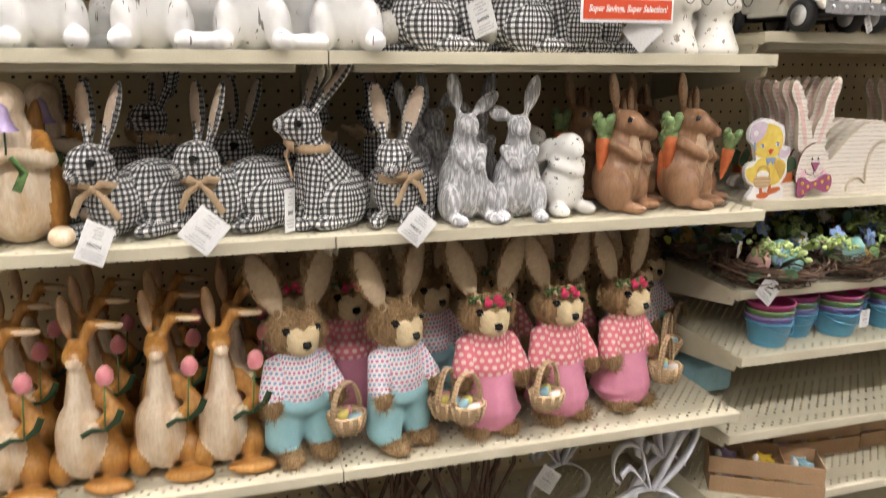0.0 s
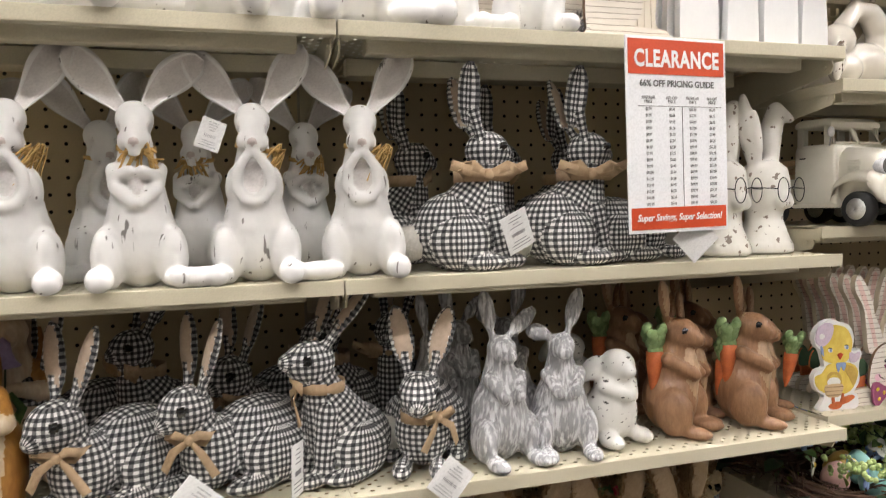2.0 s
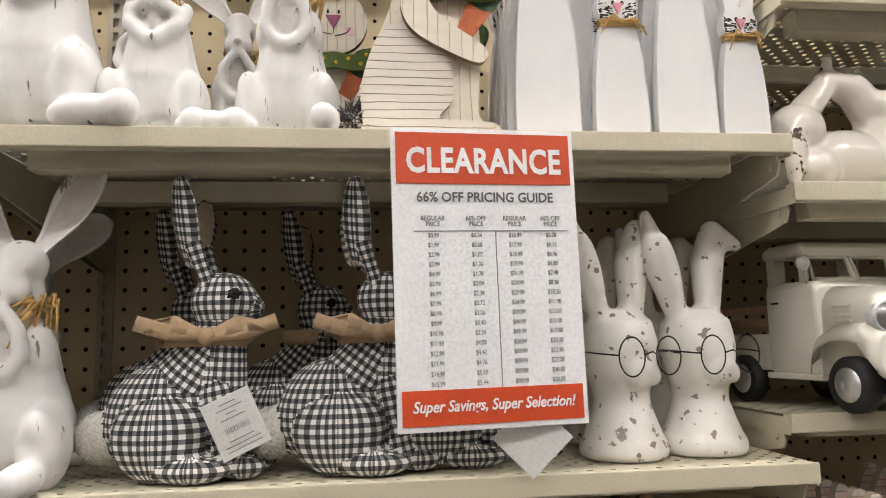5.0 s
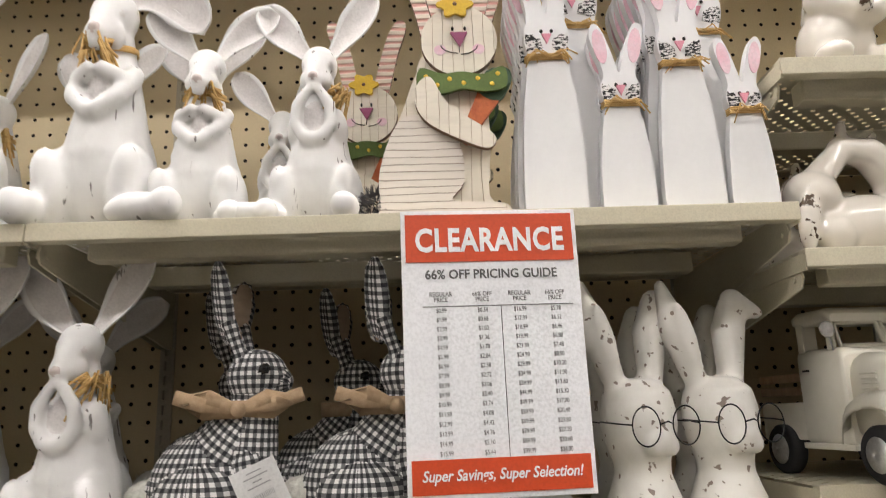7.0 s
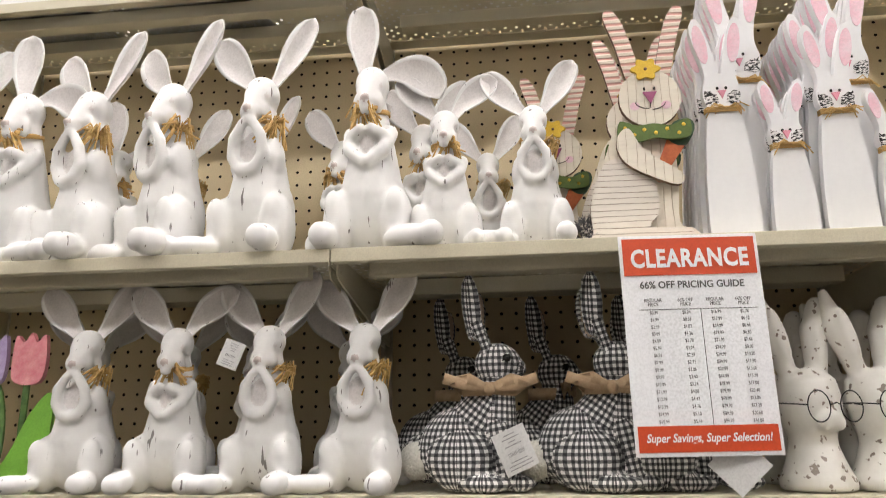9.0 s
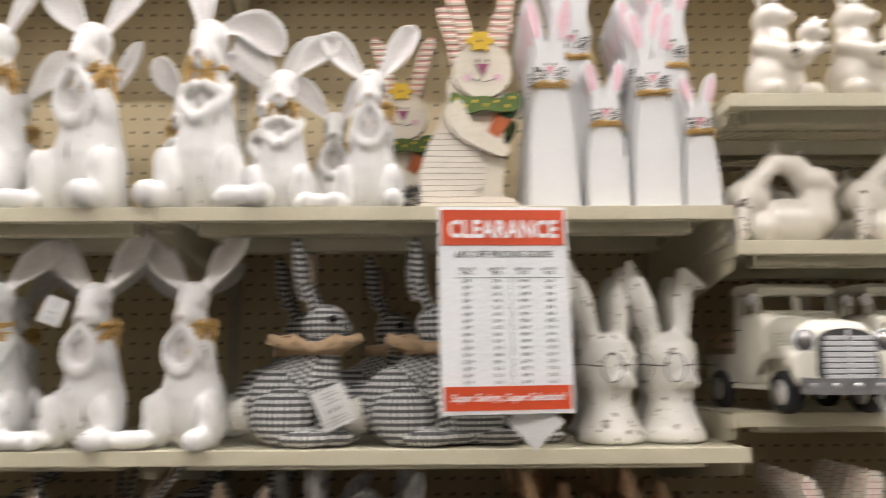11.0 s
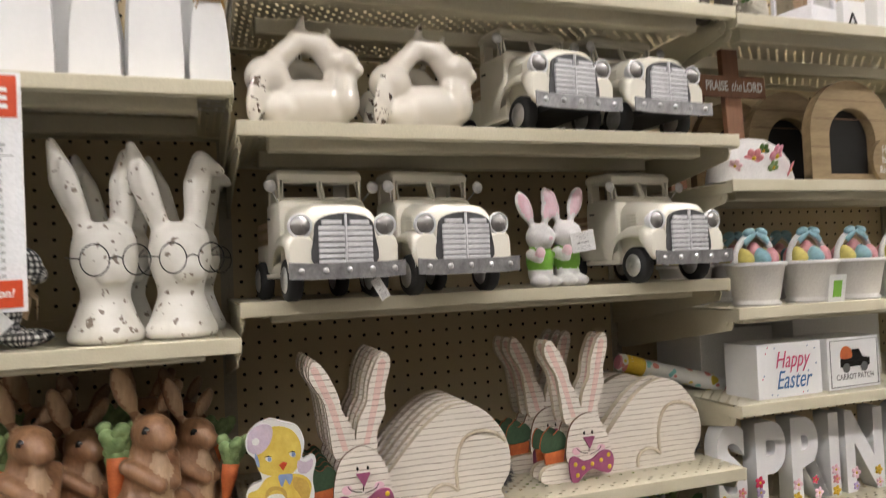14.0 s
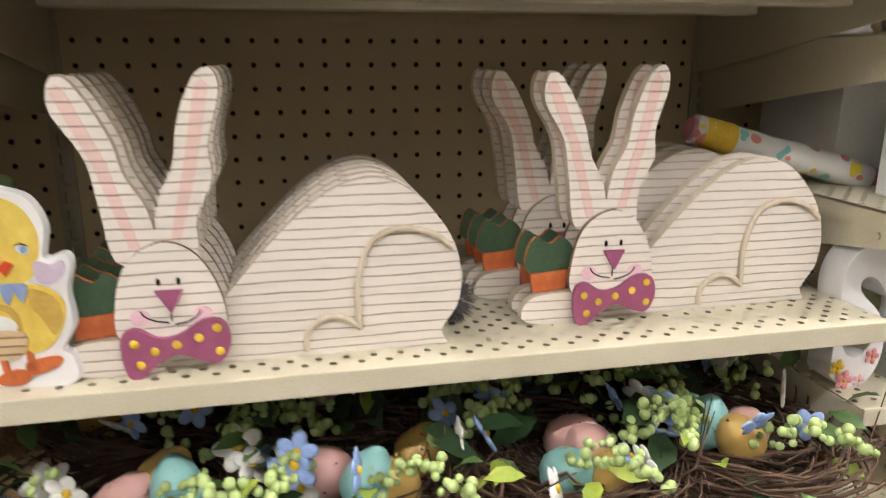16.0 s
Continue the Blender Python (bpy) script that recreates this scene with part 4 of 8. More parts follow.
def carrot_mesh():
    root = to_mesh(add_lathe(bmesh.new(), [(0.002, 0), (0.008, 0.02), (0.014, 0.055), (0.015, 0.075), (0.006, 0.08), (0, 0.08)], 12, 0), "carrot", M["carrot"])
    bm = bmesh.new()
    rnd = random.Random(2)
    for k in range(9):
        a, l = rnd.uniform(0, 6.28), rnd.uniform(0.02, 0.032)
        for j in range(4):
            r = 0.004 + 0.012 * j / 3
            add_ball(bm, (r * math.cos(a), 0.7 * r * math.sin(a), 0.082 + l * j * 0.32), (0.009, 0.006, 0.009), 0, (rnd.uniform(-40, 40), rnd.uniform(-40, 40), 0), 7, 5)
    return root, to_mesh(bm, "carrot_leaf", M["leaf_pale"], True)


CARROT = carrot_mesh()
one = [E((0, 0.0, 0.062), (0.052, 0.050, 0.064)), T((0, 0, 0.10), (0, -0.006, 0.160), 0.040, 0.026), E((0, -0.018, 0.184), (0.029, 0.038, 0.028)), E((0, -0.050, 0.174), (0.018, 0.016, 0.015)), E((0, -0.040, 0.105), (0.016, 0.014, 0.055), 1),
       E((0.0235, -0.036, 0.192), (0.004, 0.005, 0.005), 2), E((-0.0235, -0.036, 0.192), (0.004, 0.005, 0.005), 2)]
f = [E((0.042, -0.022, 0.046), (0.022, 0.036, 0.044)), E((0.034, -0.058, 0.012), (0.018, 0.032, 0.012)), T((0.036, -0.010, 0.140), (0.012, -0.052, 0.112), 0.013, 0.011)]
one += f + mirror(f) + ear(-1, 24, 0.090, 0.018, (-0.012, 0.0, 0.202), -2, 3) + ear(1, 56, 0.082, 0.016, (0.012, 0.006, 0.202), 14, 3)
BROWN = sculpt("brown_rabbit_body", one, [M["brown_carved"], M["tan_carved"], M["eye_black"], M["tan_carved"]], 0.0044, 2)
for x, y in ((-0.285, -0.345), (-0.125, -0.345), (-0.30, -0.17), (-0.14, -0.17)):
    ob = thing("rabbit_couple", "pair of carved brown rabbit figurines holding carrots", "figurine", pose(x, y, S3, 0, 0, 14), "brown rabbit couples")
    part("rabbit_front", BROWN, None, ob, m=pose(-0.018, -0.012, 0, 0, 0, 22))
    part("rabbit_back", BROWN, None, ob, m=pose(0.052, 0.02, 0, 0, 0, 30) @ Matrix.Scale(0.90, 4))
    for m_ in (pose(-0.062, -0.012, 0.072, 0, 4, 0) @ Matrix.Scale(1.05, 4), pose(0.092, -0.030, 0.052, 6, 8, 0) @ Matrix.Scale(0.9, 4)):
        cr = part("carrot", CARROT[0], None, ob, "orange carrot", m=m_)
        part("carrot_leaf", CARROT[1], None, cr, "pale green carrot leaves", m=Matrix.Diagonal((1.25, 1.25, 1.2, 1)) @ pose(0, 0, -0.014))

# the plump gardener rabbit with a bell flower
p = [E((0, 0, 0.085), (0.066, 0.058, 0.085), 1), T((0, 0, 0.15), (0, -0.006, 0.215), 0.042, 0.028, 1), E((0, -0.010, 0.240), (0.031, 0.034, 0.030), 1), E((0, -0.036, 0.232), (0.018, 0.016, 0.015), 1)]
f = [T((0.042, -0.005, 0.175), (0.055, -0.040, 0.145), 0.018, 0.016), T((0.055, -0.040, 0.145), (0.008, -0.062, 0.158), 0.016, 0.012, 1), E((0.062, -0.060, 0.018), (0.022, 0.032, 0.018), 1), E((0.030, 0.03, 0.16), (0.016, 0.014, 0.085), 0, (0, 8, 0)), E((0.055, 0.012, 0.07), (0.022, 0.05, 0.07))]
PLUMP = sculpt("plump_rabbit_body", p + f + mirror(f), [M["golden"], M["cream_carved"]], 0.005, 2)
M["lilac"] = surface("lilac_petal", (0.46, 0.37, 0.58), (0.36, 0.27, 0.48), 60, 0.6)
for x, y in ((-1.435, -0.375), (-1.57, -0.36), (-1.42, -0.19)):
    ob = thing("garden_rabbit", "cream and brown carved rabbit figurine holding a lilac flower", "figurine", pose(x, y, S3, 0, 0, 8), "plump rabbits")
    part("figure", PLUMP, None, ob)
    bm = add_tube(bmesh.new(), [(0, -0.072, 0.158), (0.002, -0.068, 0.20)], 0.0016, 6)
    part("stem", bm, M["leaf_dark"], ob)
    bm = add_lathe(bmesh.new(), [(0.024, 0), (0.017, 0.008), (0.012, 0.022), (0.010, 0.036), (0.001, 0.046)], 10, 0)
    part("bell_flower", bm, M["lilac"], ob, "lilac bell flower", m=pose(0, -0.066, 0.195))
    bm = ribbon(bmesh.new(), [(0.006, -0.074, 0.155), (0.022, -0.078, 0.13), (0.008, -0.078, 0.10)], 0.007)
    part("leaf", bm, M["leaf"], ob)

# golden rabbits with tulips
p = [E((0.0, 0.012, 0.080), (0.058, 0.055, 0.082)), T((0, 0.004, 0.13), (0, -0.002, 0.235), 0.040, 0.019), E((0, -0.012, 0.258), (0.023, 0.030, 0.022), 0), E((0, -0.036, 0.250), (0.014, 0.014, 0.012), 1), E((0.0165, -0.030, 0.262), (0.004, 0.004, 0.003), 0), E((-0.0165, -0.030, 0.262), (0.004, 0.004, 0.003), 0), E((0, 0.004, 0.268), (0.021, 0.022, 0.015), 0),
     E((-0.006, -0.022, 0.095), (0.045, 0.042, 0.080), 1), T((-0.004, -0.022, 0.15), (0, -0.020, 0.235), 0.028, 0.014, 1), E((0.046, -0.010, 0.045), (0.030, 0.044, 0.042)), E((0.040, -0.062, 0.014), (0.048, 0.022, 0.014), 0, (0, 0, -12)), E((-0.046, -0.01, 0.038), (0.024, 0.04, 0.036)),
     T((0.030, -0.012, 0.185), (0.062, -0.030, 0.145), 0.016, 0.015), T((0.062, -0.030, 0.145), (0.030, -0.062, 0.135), 0.015, 0.012), E((0.026, -0.066, 0.136), (0.012, 0.012, 0.012), 1), E((0.088, 0.03, 0.04), (0.016, 0.030, 0.016), 1)]
p += ear(-1, 6, 0.095, 0.013, (-0.008, 0.0, 0.274), 4, 2) + [T((0.010, 0, 0.275), (0.030, 0.0, 0.312), 0.010, 0.012), T((0.030, 0, 0.312), (0.072, -0.008, 0.308), 0.012, 0.007), E((0.062, -0.006, 0.309), (0.026, 0.014, 0.007), 1, (0, 8, 0))]
GOLD = sculpt("golden_rabbit_body", p, [M["golden"], M["cream_carved"], M["tan_carved"]], 0.0046, 2)
TULIP = to_mesh(add_lathe(bmesh.new(), [(0.001, 0), (0.011, 0.004), (0.0155, 0.014), (0.014, 0.027), (0.007, 0.037), (0.002, 0.04)], 12), "tulip_head", M["tulip"])
spots = [(-1.52, -0.36, 6), (-1.382, -0.355, 0), (-1.245, -0.355, 4), (-1.132, -0.360, 8)] + [(x + 0.05, y, 8) for y in (-0.21, -0.08) for x in (-1.58, -1.44, -1.30, -1.16)]
for x, y, t in spots:
    ob = thing("golden_rabbit", "golden brown carved rabbit figurine holding a pink tulip", "figurine", pose(x, y, S2, 0, 0, t) @ Matrix.Scale(1.0, 4), "golden tulip rabbits")
    part("figure", GOLD, None, ob)
    bm = add_tube(bmesh.new(), [(0.046, -0.070, 0.13), (0.050, -0.072, 0.18), (0.054, -0.070, 0.222)], 0.0016, 6)
    part("stem", bm, M["leaf"], ob)
    part("tulip_head", TULIP, None, ob, "pink tulip head", m=pose(0.054, -0.070, 0.218, 6, 6, 0))
    bm = bmesh.new()
    ribbon(bm, [(0.046, -0.070, 0.13), (0.068, -0.078, 0.15), (0.078, -0.080, 0.172)], 0.006)
    ribbon(bm, [(0.046, -0.070, 0.13), (0.026, -0.080, 0.138), (0.008, -0.084, 0.130)], 0.005)
    part("leaves", bm, M["leaf_dark"], ob)


# straw dolls in clothes
def straw_tufts(me, index, count, length, seed, mat):
    """Loose straw ends standing off the straw-covered areas."""
    rnd = random.Random(seed)
    faces = [q for q in me.polygons if q.material_index == index]
    bm = bmesh.new()
    for k in range(count):
        q = faces[rnd.randrange(len(faces))]
        n = q.normal
        a = q.center - n * 0.001
        d = (n * 0.55 + Vector((rnd.uniform(-.5, .5), rnd.uniform(-.5, .5), rnd.uniform(-0.1, 1.1)))).normalized()
        ln = length * rnd.uniform(0.5, 1.3)
        s = d.cross(n)
        s = s.normalized() * 0.0007 if s.length > 1e-3 else Vector((0.0007, 0, 0))
        c = a + d * ln * 0.6 + n * 0.001
        b = a + d * ln
        v = [bm.verts.new(w) for w in (a - s, a + s, c + s * 0.8, b, c - s * 0.8)]
        bm.faces.new(v)
    return to_mesh(bm, "straw_fringe", mat)


def doll_prims(girl):
    p = [E((0, 0, 0.265), (0.050, 0.044, 0.046), 0), E((0, -0.034, 0.252), (0.027, 0.024, 0.023), 1), E((0.012, -0.040, 0.268), (0.015, 0.012, 0.018), 1), E((-0.012, -0.040, 0.268), (0.015, 0.012, 0.018), 1), E((0, -0.060, 0.258), (0.007, 0.006, 0.006), 4),
         T((0, 0, 0.155), (0, 0, 0.21), 0.050, 0.036, 2)]
    e = [E((0.030, -0.036, 0.285), (0.0055, 0.005, 0.006), 4), T((0.040, 0, 0.200), (0.058, -0.022, 0.150), 0.021, 0.020, 2), E((0.058, -0.036, 0.130), (0.016, 0.016, 0.022), 0), E((0.030, -0.028, 0.016), (0.024, 0.040, 0.017), 0)]
    p += e + mirror(e)
    if girl:
        p += [T((0, 0, 0.135), (0, -0.004, 0.060), 0.048, 0.062, 3), E((0, -0.004, 0.050), (0.068, 0.058, 0.016), 3), T((0.028, 0, 0.05), (0.028, 0, 0.02), 0.017, 0.017, 0), T((-0.028, 0, 0.05), (-0.028, 0, 0.02), 0.017, 0.017, 0)]
    else:
        lg = [T((0.026, 0, 0.125), (0.034, -0.004, 0.045), 0.034, 0.034, 3)]
        p += lg + mirror(lg) + [E((0, 0, 0.125), (0.056, 0.050, 0.036), 3)]
    p += ear(-1, 18, 0.150, 0.027, (-0.022, 0.004, 0.288), 6, 5, 0, 0.009) + ear(1, 18, 0.150, 0.027, (0.022, 0.004, 0.292), 6, 5, 0, 0.009)
    return p


BOY = sculpt("straw_boy_body", doll_prims(False), [M["straw"], M["muzzle"], M["plaid_shirt"], M["blue_cloth"], M["eye_black"], M["linen_white"]], 0.005, 2)
GIRL = sculpt("straw_girl_body", doll_prims(True), [M["straw"], M["muzzle"], M["floral_shirt"], M["pink_cloth"], M["eye_black"], M["linen_white"]], 0.005, 2)
M["straw_end"] = surface("straw_fringe", (0.46, 0.31, 0.15), (0.26, 0.16, 0.07), 60, 0.9, bump=0)
STRAW = {0: straw_tufts(BOY, 0, 2600, 0.015, 1, M["straw_end"]), 1: straw_tufts(GIRL, 0, 2600, 0.015, 2, M["straw_end"])}
EGGS = [surface("egg_pink", (0.70, 0.34, 0.36), (0.62, 0.28, 0.30), 80, 0.45), surface("egg_yellow", (0.70, 0.60, 0.16), rough=0.5), surface("egg_blue", (0.30, 0.52, 0.60), rough=0.5), surface("egg_white", (0.74, 0.72, 0.66), rough=0.5)]
bm = bmesh.new()
add_lathe(bm, [(0.001, 0), (0.020, 0.001), (0.026, 0.016), (0.031, 0.036), (0.0335, 0.042), (0.030, 0.044), (0.027, 0.036), (0.022, 0.010), (0.001, 0.008)], 18)
for k in range(12):
    a = 2 * math.pi * k / 12
    add_tube(bm, [(0.022 * math.cos(a), 0.022 * math.sin(a), 0.002), (0.030 * math.cos(a), 0.030 * math.sin(a), 0.022), (0.034 * math.cos(a), 0.034 * math.sin(a), 0.042)], 0.0030, 5)
BASKET = to_mesh(bm, "basket_body", M["wicker"])
bm = bmesh.new()
for s in (-1, 1):
    add_tube(bm, [(0.031 * math.cos(a), s * 0.003, 0.040 + 0.068 * math.sin(a)) for a in (math.pi * i / 12 for i in range(13))], 0.0030, 6)
HANDLE = to_mesh(bm, "basket_handle", M["wicker"])
bm = bmesh.new()
for k in range(9):
    a = 2 * math.pi * k / 9
    add_ball(bm, (0.014 * math.cos(a) * (0.4 + 0.6 * (k % 3) / 2), 0.004 * math.sin(3 * a) - 0.006, 0.006 * math.sin(a)), (0.009, 0.006, 0.009), 0 if k % 3 else 1, u=7, v=5)
for k in range(14):
    s = -1 if k % 2 else 1
    add_ball(bm, (s * (0.016 + 0.002 * k), 0.001 * k, -0.006 + 0.004 * (k % 4)), (0.008, 0.003, 0.004), 1 if k % 5 else 2, (0, 30 * k, 20 * k), 6, 4)
WREATH = to_mesh(bm, "flower_wreath", [M["flower_red"], M["leaf"], M["linen_white"]], True)
EGG = to_mesh(add_lathe(bmesh.new(), [(0.0005, 0), (0.006, 0.0015), (0.0095, 0.007), (0.0095, 0.012), (0.007, 0.019), (0.003, 0.0235), (0.0005, 0.0245)], 12), "egg", EGGS[0])
egg_meshes = []
for m_ in EGGS:
    q = EGG.copy()
    q.materials.clear()
    q.materials.append(m_)
    egg_meshes.append(q)


def straw_doll(x, y, turn, girl, basket=1, size=1.0):
    text = "straw rabbit doll in pink floral blouse and pink skirt" if girl else "straw rabbit doll in dotted shirt and sky blue trousers"
    ob = thing("straw_rabbit_doll", text, "doll", pose(x, y, S2, 0, 0, turn) @ Matrix.Diagonal((size * 1.13, size * 1.1, size * 0.97, 1)), "straw rabbit dolls")
    part("doll_body", GIRL if girl else BOY, None, ob)
    part("straw_fringe", STRAW[girl], None, ob)
    if girl:
        part("flower_wreath", WREATH, None, ob, "red flowers and green leaves on the head", m=pose(0, -0.030, 0.306))
    if basket:
        b = part("basket", BASKET, None, ob, "small wicker basket", m=pose(0.062 * basket, -0.066, 0.062, 0, 0, 20))
        part("handle", HANDLE, None, b)
        for k in range(4):
            part("egg", egg_meshes[(k + girl) % 4], None, b, m=pose(0.013 * math.cos(1.6 * k + 1), 0.013 * math.sin(1.6 * k + 1), 0.030, 20, 30 * k, 0))
    return ob


for x, y, t, g, b in ((-0.985, -0.365, 14, 0, 1), (-0.785, -0.375, 26, 0, 1), (-0.585, -0.365, 2, 1, -1), (-0.412, -0.350, 8, 1, -1), (-0.240, -0.330, 18, 1, 1)):
    straw_doll(x, y, t, g, b, 1.02)
for x, y, t, g in ((-0.86, -0.20, 10, 1), (-0.675, -0.20, 18, 0), (-0.50, -0.19, 8, 1), (-0.325, -0.18, 12, 1), (-0.155, -0.20, 24, 0), (-0.98, -0.18, 5, 1), (-0.06, -0.11, 10, 0)):
    straw_doll(x, y, t, g, 1 if y > -0.21 and x > -0.2 else 0, 1.04)


# ---- the clearance sign ----
M["print_mid"] = surface("dark_grey_print", (0.20, 0.20, 0.20), rough=0.6, bump=0)


def hang_sign():
    w, h = 0.2006, 0.3128
    ob = thing("clearance_sign", "white clearance price sign with orange red bands hanging from shelf edge", "sign", pose(-0.3688, -0.4893, 1.6628, -0.66, -0.63, 5.06))
    part("card", box((-w / 2, -0.001, -h / 2), (w / 2, 0.001, h / 2), 0.0006), M["sign_white"], ob)
    part("top_band", box((-w / 2 + 0.005, -0.0022, h / 2 - 0.060), (w / 2 - 0.005, -0.0011, h / 2 - 0.005)), M["sign_red"], ob)
    part("bottom_band", box((-w / 2 + 0.005, -0.0022, -h / 2 + 0.006), (w / 2 - 0.005, -0.0011, -h / 2 + 0.041)), M["sign_red"], ob)
    up = pose(0, 0, 0, 90, 0, 0)
    put = lambda x, z, y=-0.0026: pose(x, y, z) @ up
    lettering("CLEARANCE", 0.037, M["sign_white"], ob, put(0, h / 2 - 0.0475), "headline", squeeze=0.77, bold=0.0012, spacing=1.08)
    lettering("66% OFF PRICING GUIDE", 0.0145, M["print_grey"], ob, put(0, h / 2 - 0.079, -0.0016), "subtitle", squeeze=0.93, bold=0.0003)
    lettering("Super Savings, Super Selection!", 0.0158, M["sign_white"], ob, put(0, -h / 2 + 0.0195), "slogan", shear=0.25, squeeze=0.86, bold=0.0003)
    top, step = h / 2 - 0.117, 0.0101
    cols = (("REGULAR\nPRICE", ["$%d.99" % k for k in range(16)], -0.058),
            ("66% OFF\nPRICE", ["$%.2f" % (0.34 * (k + 1)) for k in range(16)], -0.012),
            ("REGULAR\nPRICE", ["$%d.99" % k for k in (16, 17, 18, 19, 21, 24, 29, 34, 39, 44, 49, 59, 69, 79, 89, 99)], 0.030),
            ("66% OFF\nPRICE", ["$" + q for q in "5.78 6.12 6.46 6.80 7.48 8.50 10.20 11.90 13.60 15.30 17.00 20.40 23.80 27.20 30.60 34.00".split()], 0.070))
    for title, prices, x in cols:
        lettering(title, 0.0072, M["print_grey"], ob, put(x, h / 2 - 0.099, -0.0016), "column_title", leading=0.85, squeeze=0.82)
        for k, text in enumerate(prices):
            lettering(text, 0.0070, M["print_mid"], ob, put(x, top - step * k, -0.0016), "price", squeeze=0.74)
    part("rule", box((-0.078, -0.0018, h / 2 - 0.1105), (0.090, -0.0011, h / 2 - 0.1098)), M["print_grey"], ob)
    part("rule", box((0.0085, -0.0018, top - step * 15.4), (0.0091, -0.0011, h / 2 - 0.111)), M["print_grey"], ob)
    part("holder", box((-0.03, 0.0011, h / 2 - 0.012), (0.03, 0.046, h / 2 - 0.0105), 0.0004), M["paper"], ob, "clear plastic shelf clip")


hang_sign()

# ---- enamel rabbit heads with spectacles ----
PROFILE = [(0.0005, 0.0), (0.058, 0.001), (0.062, 0.008), (0.060, 0.020), (0.056, 0.024), (0.047, 0.045), (0.039, 0.066), (0.040, 0.080), (0.048, 0.100), (0.054, 0.120), (0.053, 0.140), (0.048, 0.162), (0.030, 0.176), (0.0005, 0.180)]
p = [("l", Vector((0, 0, 0)), Vector((0.05, 0.05, 0.05)), 0, Matrix.Identity(3), PROFILE), E((0, -0.040, 0.104), (0.026, 0.022, 0.018)), E((0.012, -0.047, 0.098), (0.016, 0.013, 0.013)), E((-0.012, -0.047, 0.098), (0.016, 0.013, 0.013)), E((0, -0.058, 0.108), (0.008, 0.005, 0.006)),
     T((-0.028, 0.0, 0.160), (-0.060, 0.006, 0.240), 0.016, 0.0235), T((-0.060, 0.006, 0.240), (-0.078, 0.004, 0.292), 0.0235, 0.009), E((-0.053, -0.016, 0.230), (0.013, 0.006, 0.044), 1, (0, -20, 0)),
     T((0.026, 0.0, 0.160), (0.036, 0.004, 0.236), 0.017, 0.0255), T((0.036, 0.004, 0.236), (0.042, -0.004, 0.272), 0.0255, 0.020), T((0.042, -0.004, 0.272), (0.070, -0.024, 0.258), 0.020, 0.008), E((0.030, -0.015, 0.222), (0.012, 0.006, 0.040), 1, (0, 4, 0))]


def spectacles_mesh():
    bm = bmesh.new()
    for s in (-1, 1):
        add_tube(bm, [(s * 0.033 + 0.0225 * math.cos(a), -0.062, 0.121 + 0.0225 * math.sin(a)) for a in (2 * math.pi * i / 28 for i in range(29))], 0.0010, 6)
        add_tube(bm, [(s * 0.0555, -0.062, 0.123), (s * 0.064, -0.035, 0.125), (s * 0.060, 0.005, 0.127)], 0.0010, 6)
    add_tube(bm, [(-0.0105, -0.062, 0.123), (0, -0.066, 0.126), (0.0105, -0.062, 0.123)], 0.0010, 6)
    return to_mesh(bm, "spectacles", M["wire"])


VASE = sculpt("head_body", p, [M["worn_cream"], M["worn_cream"]], 0.0044, 2)
SPECS = spectacles_mesh()
for x, y, t in ((-0.188, -0.365, 22), (-0.083, -0.355, 20), (-0.176, -0.225, 20), (-0.066, -0.220, 20)):
    ob = thing("rabbit_head_bust", "worn white enamel rabbit head with round wire spectacles", "figurine", pose(x, y, S4, 0, 0, t) @ Matrix.Diagonal((0.87, 0.87, 1, 1)), "rabbit head busts")
    part("bust", VASE, None, ob)
    part("eyeglass_frame", SPECS, None, ob, "round black wire spectacles")


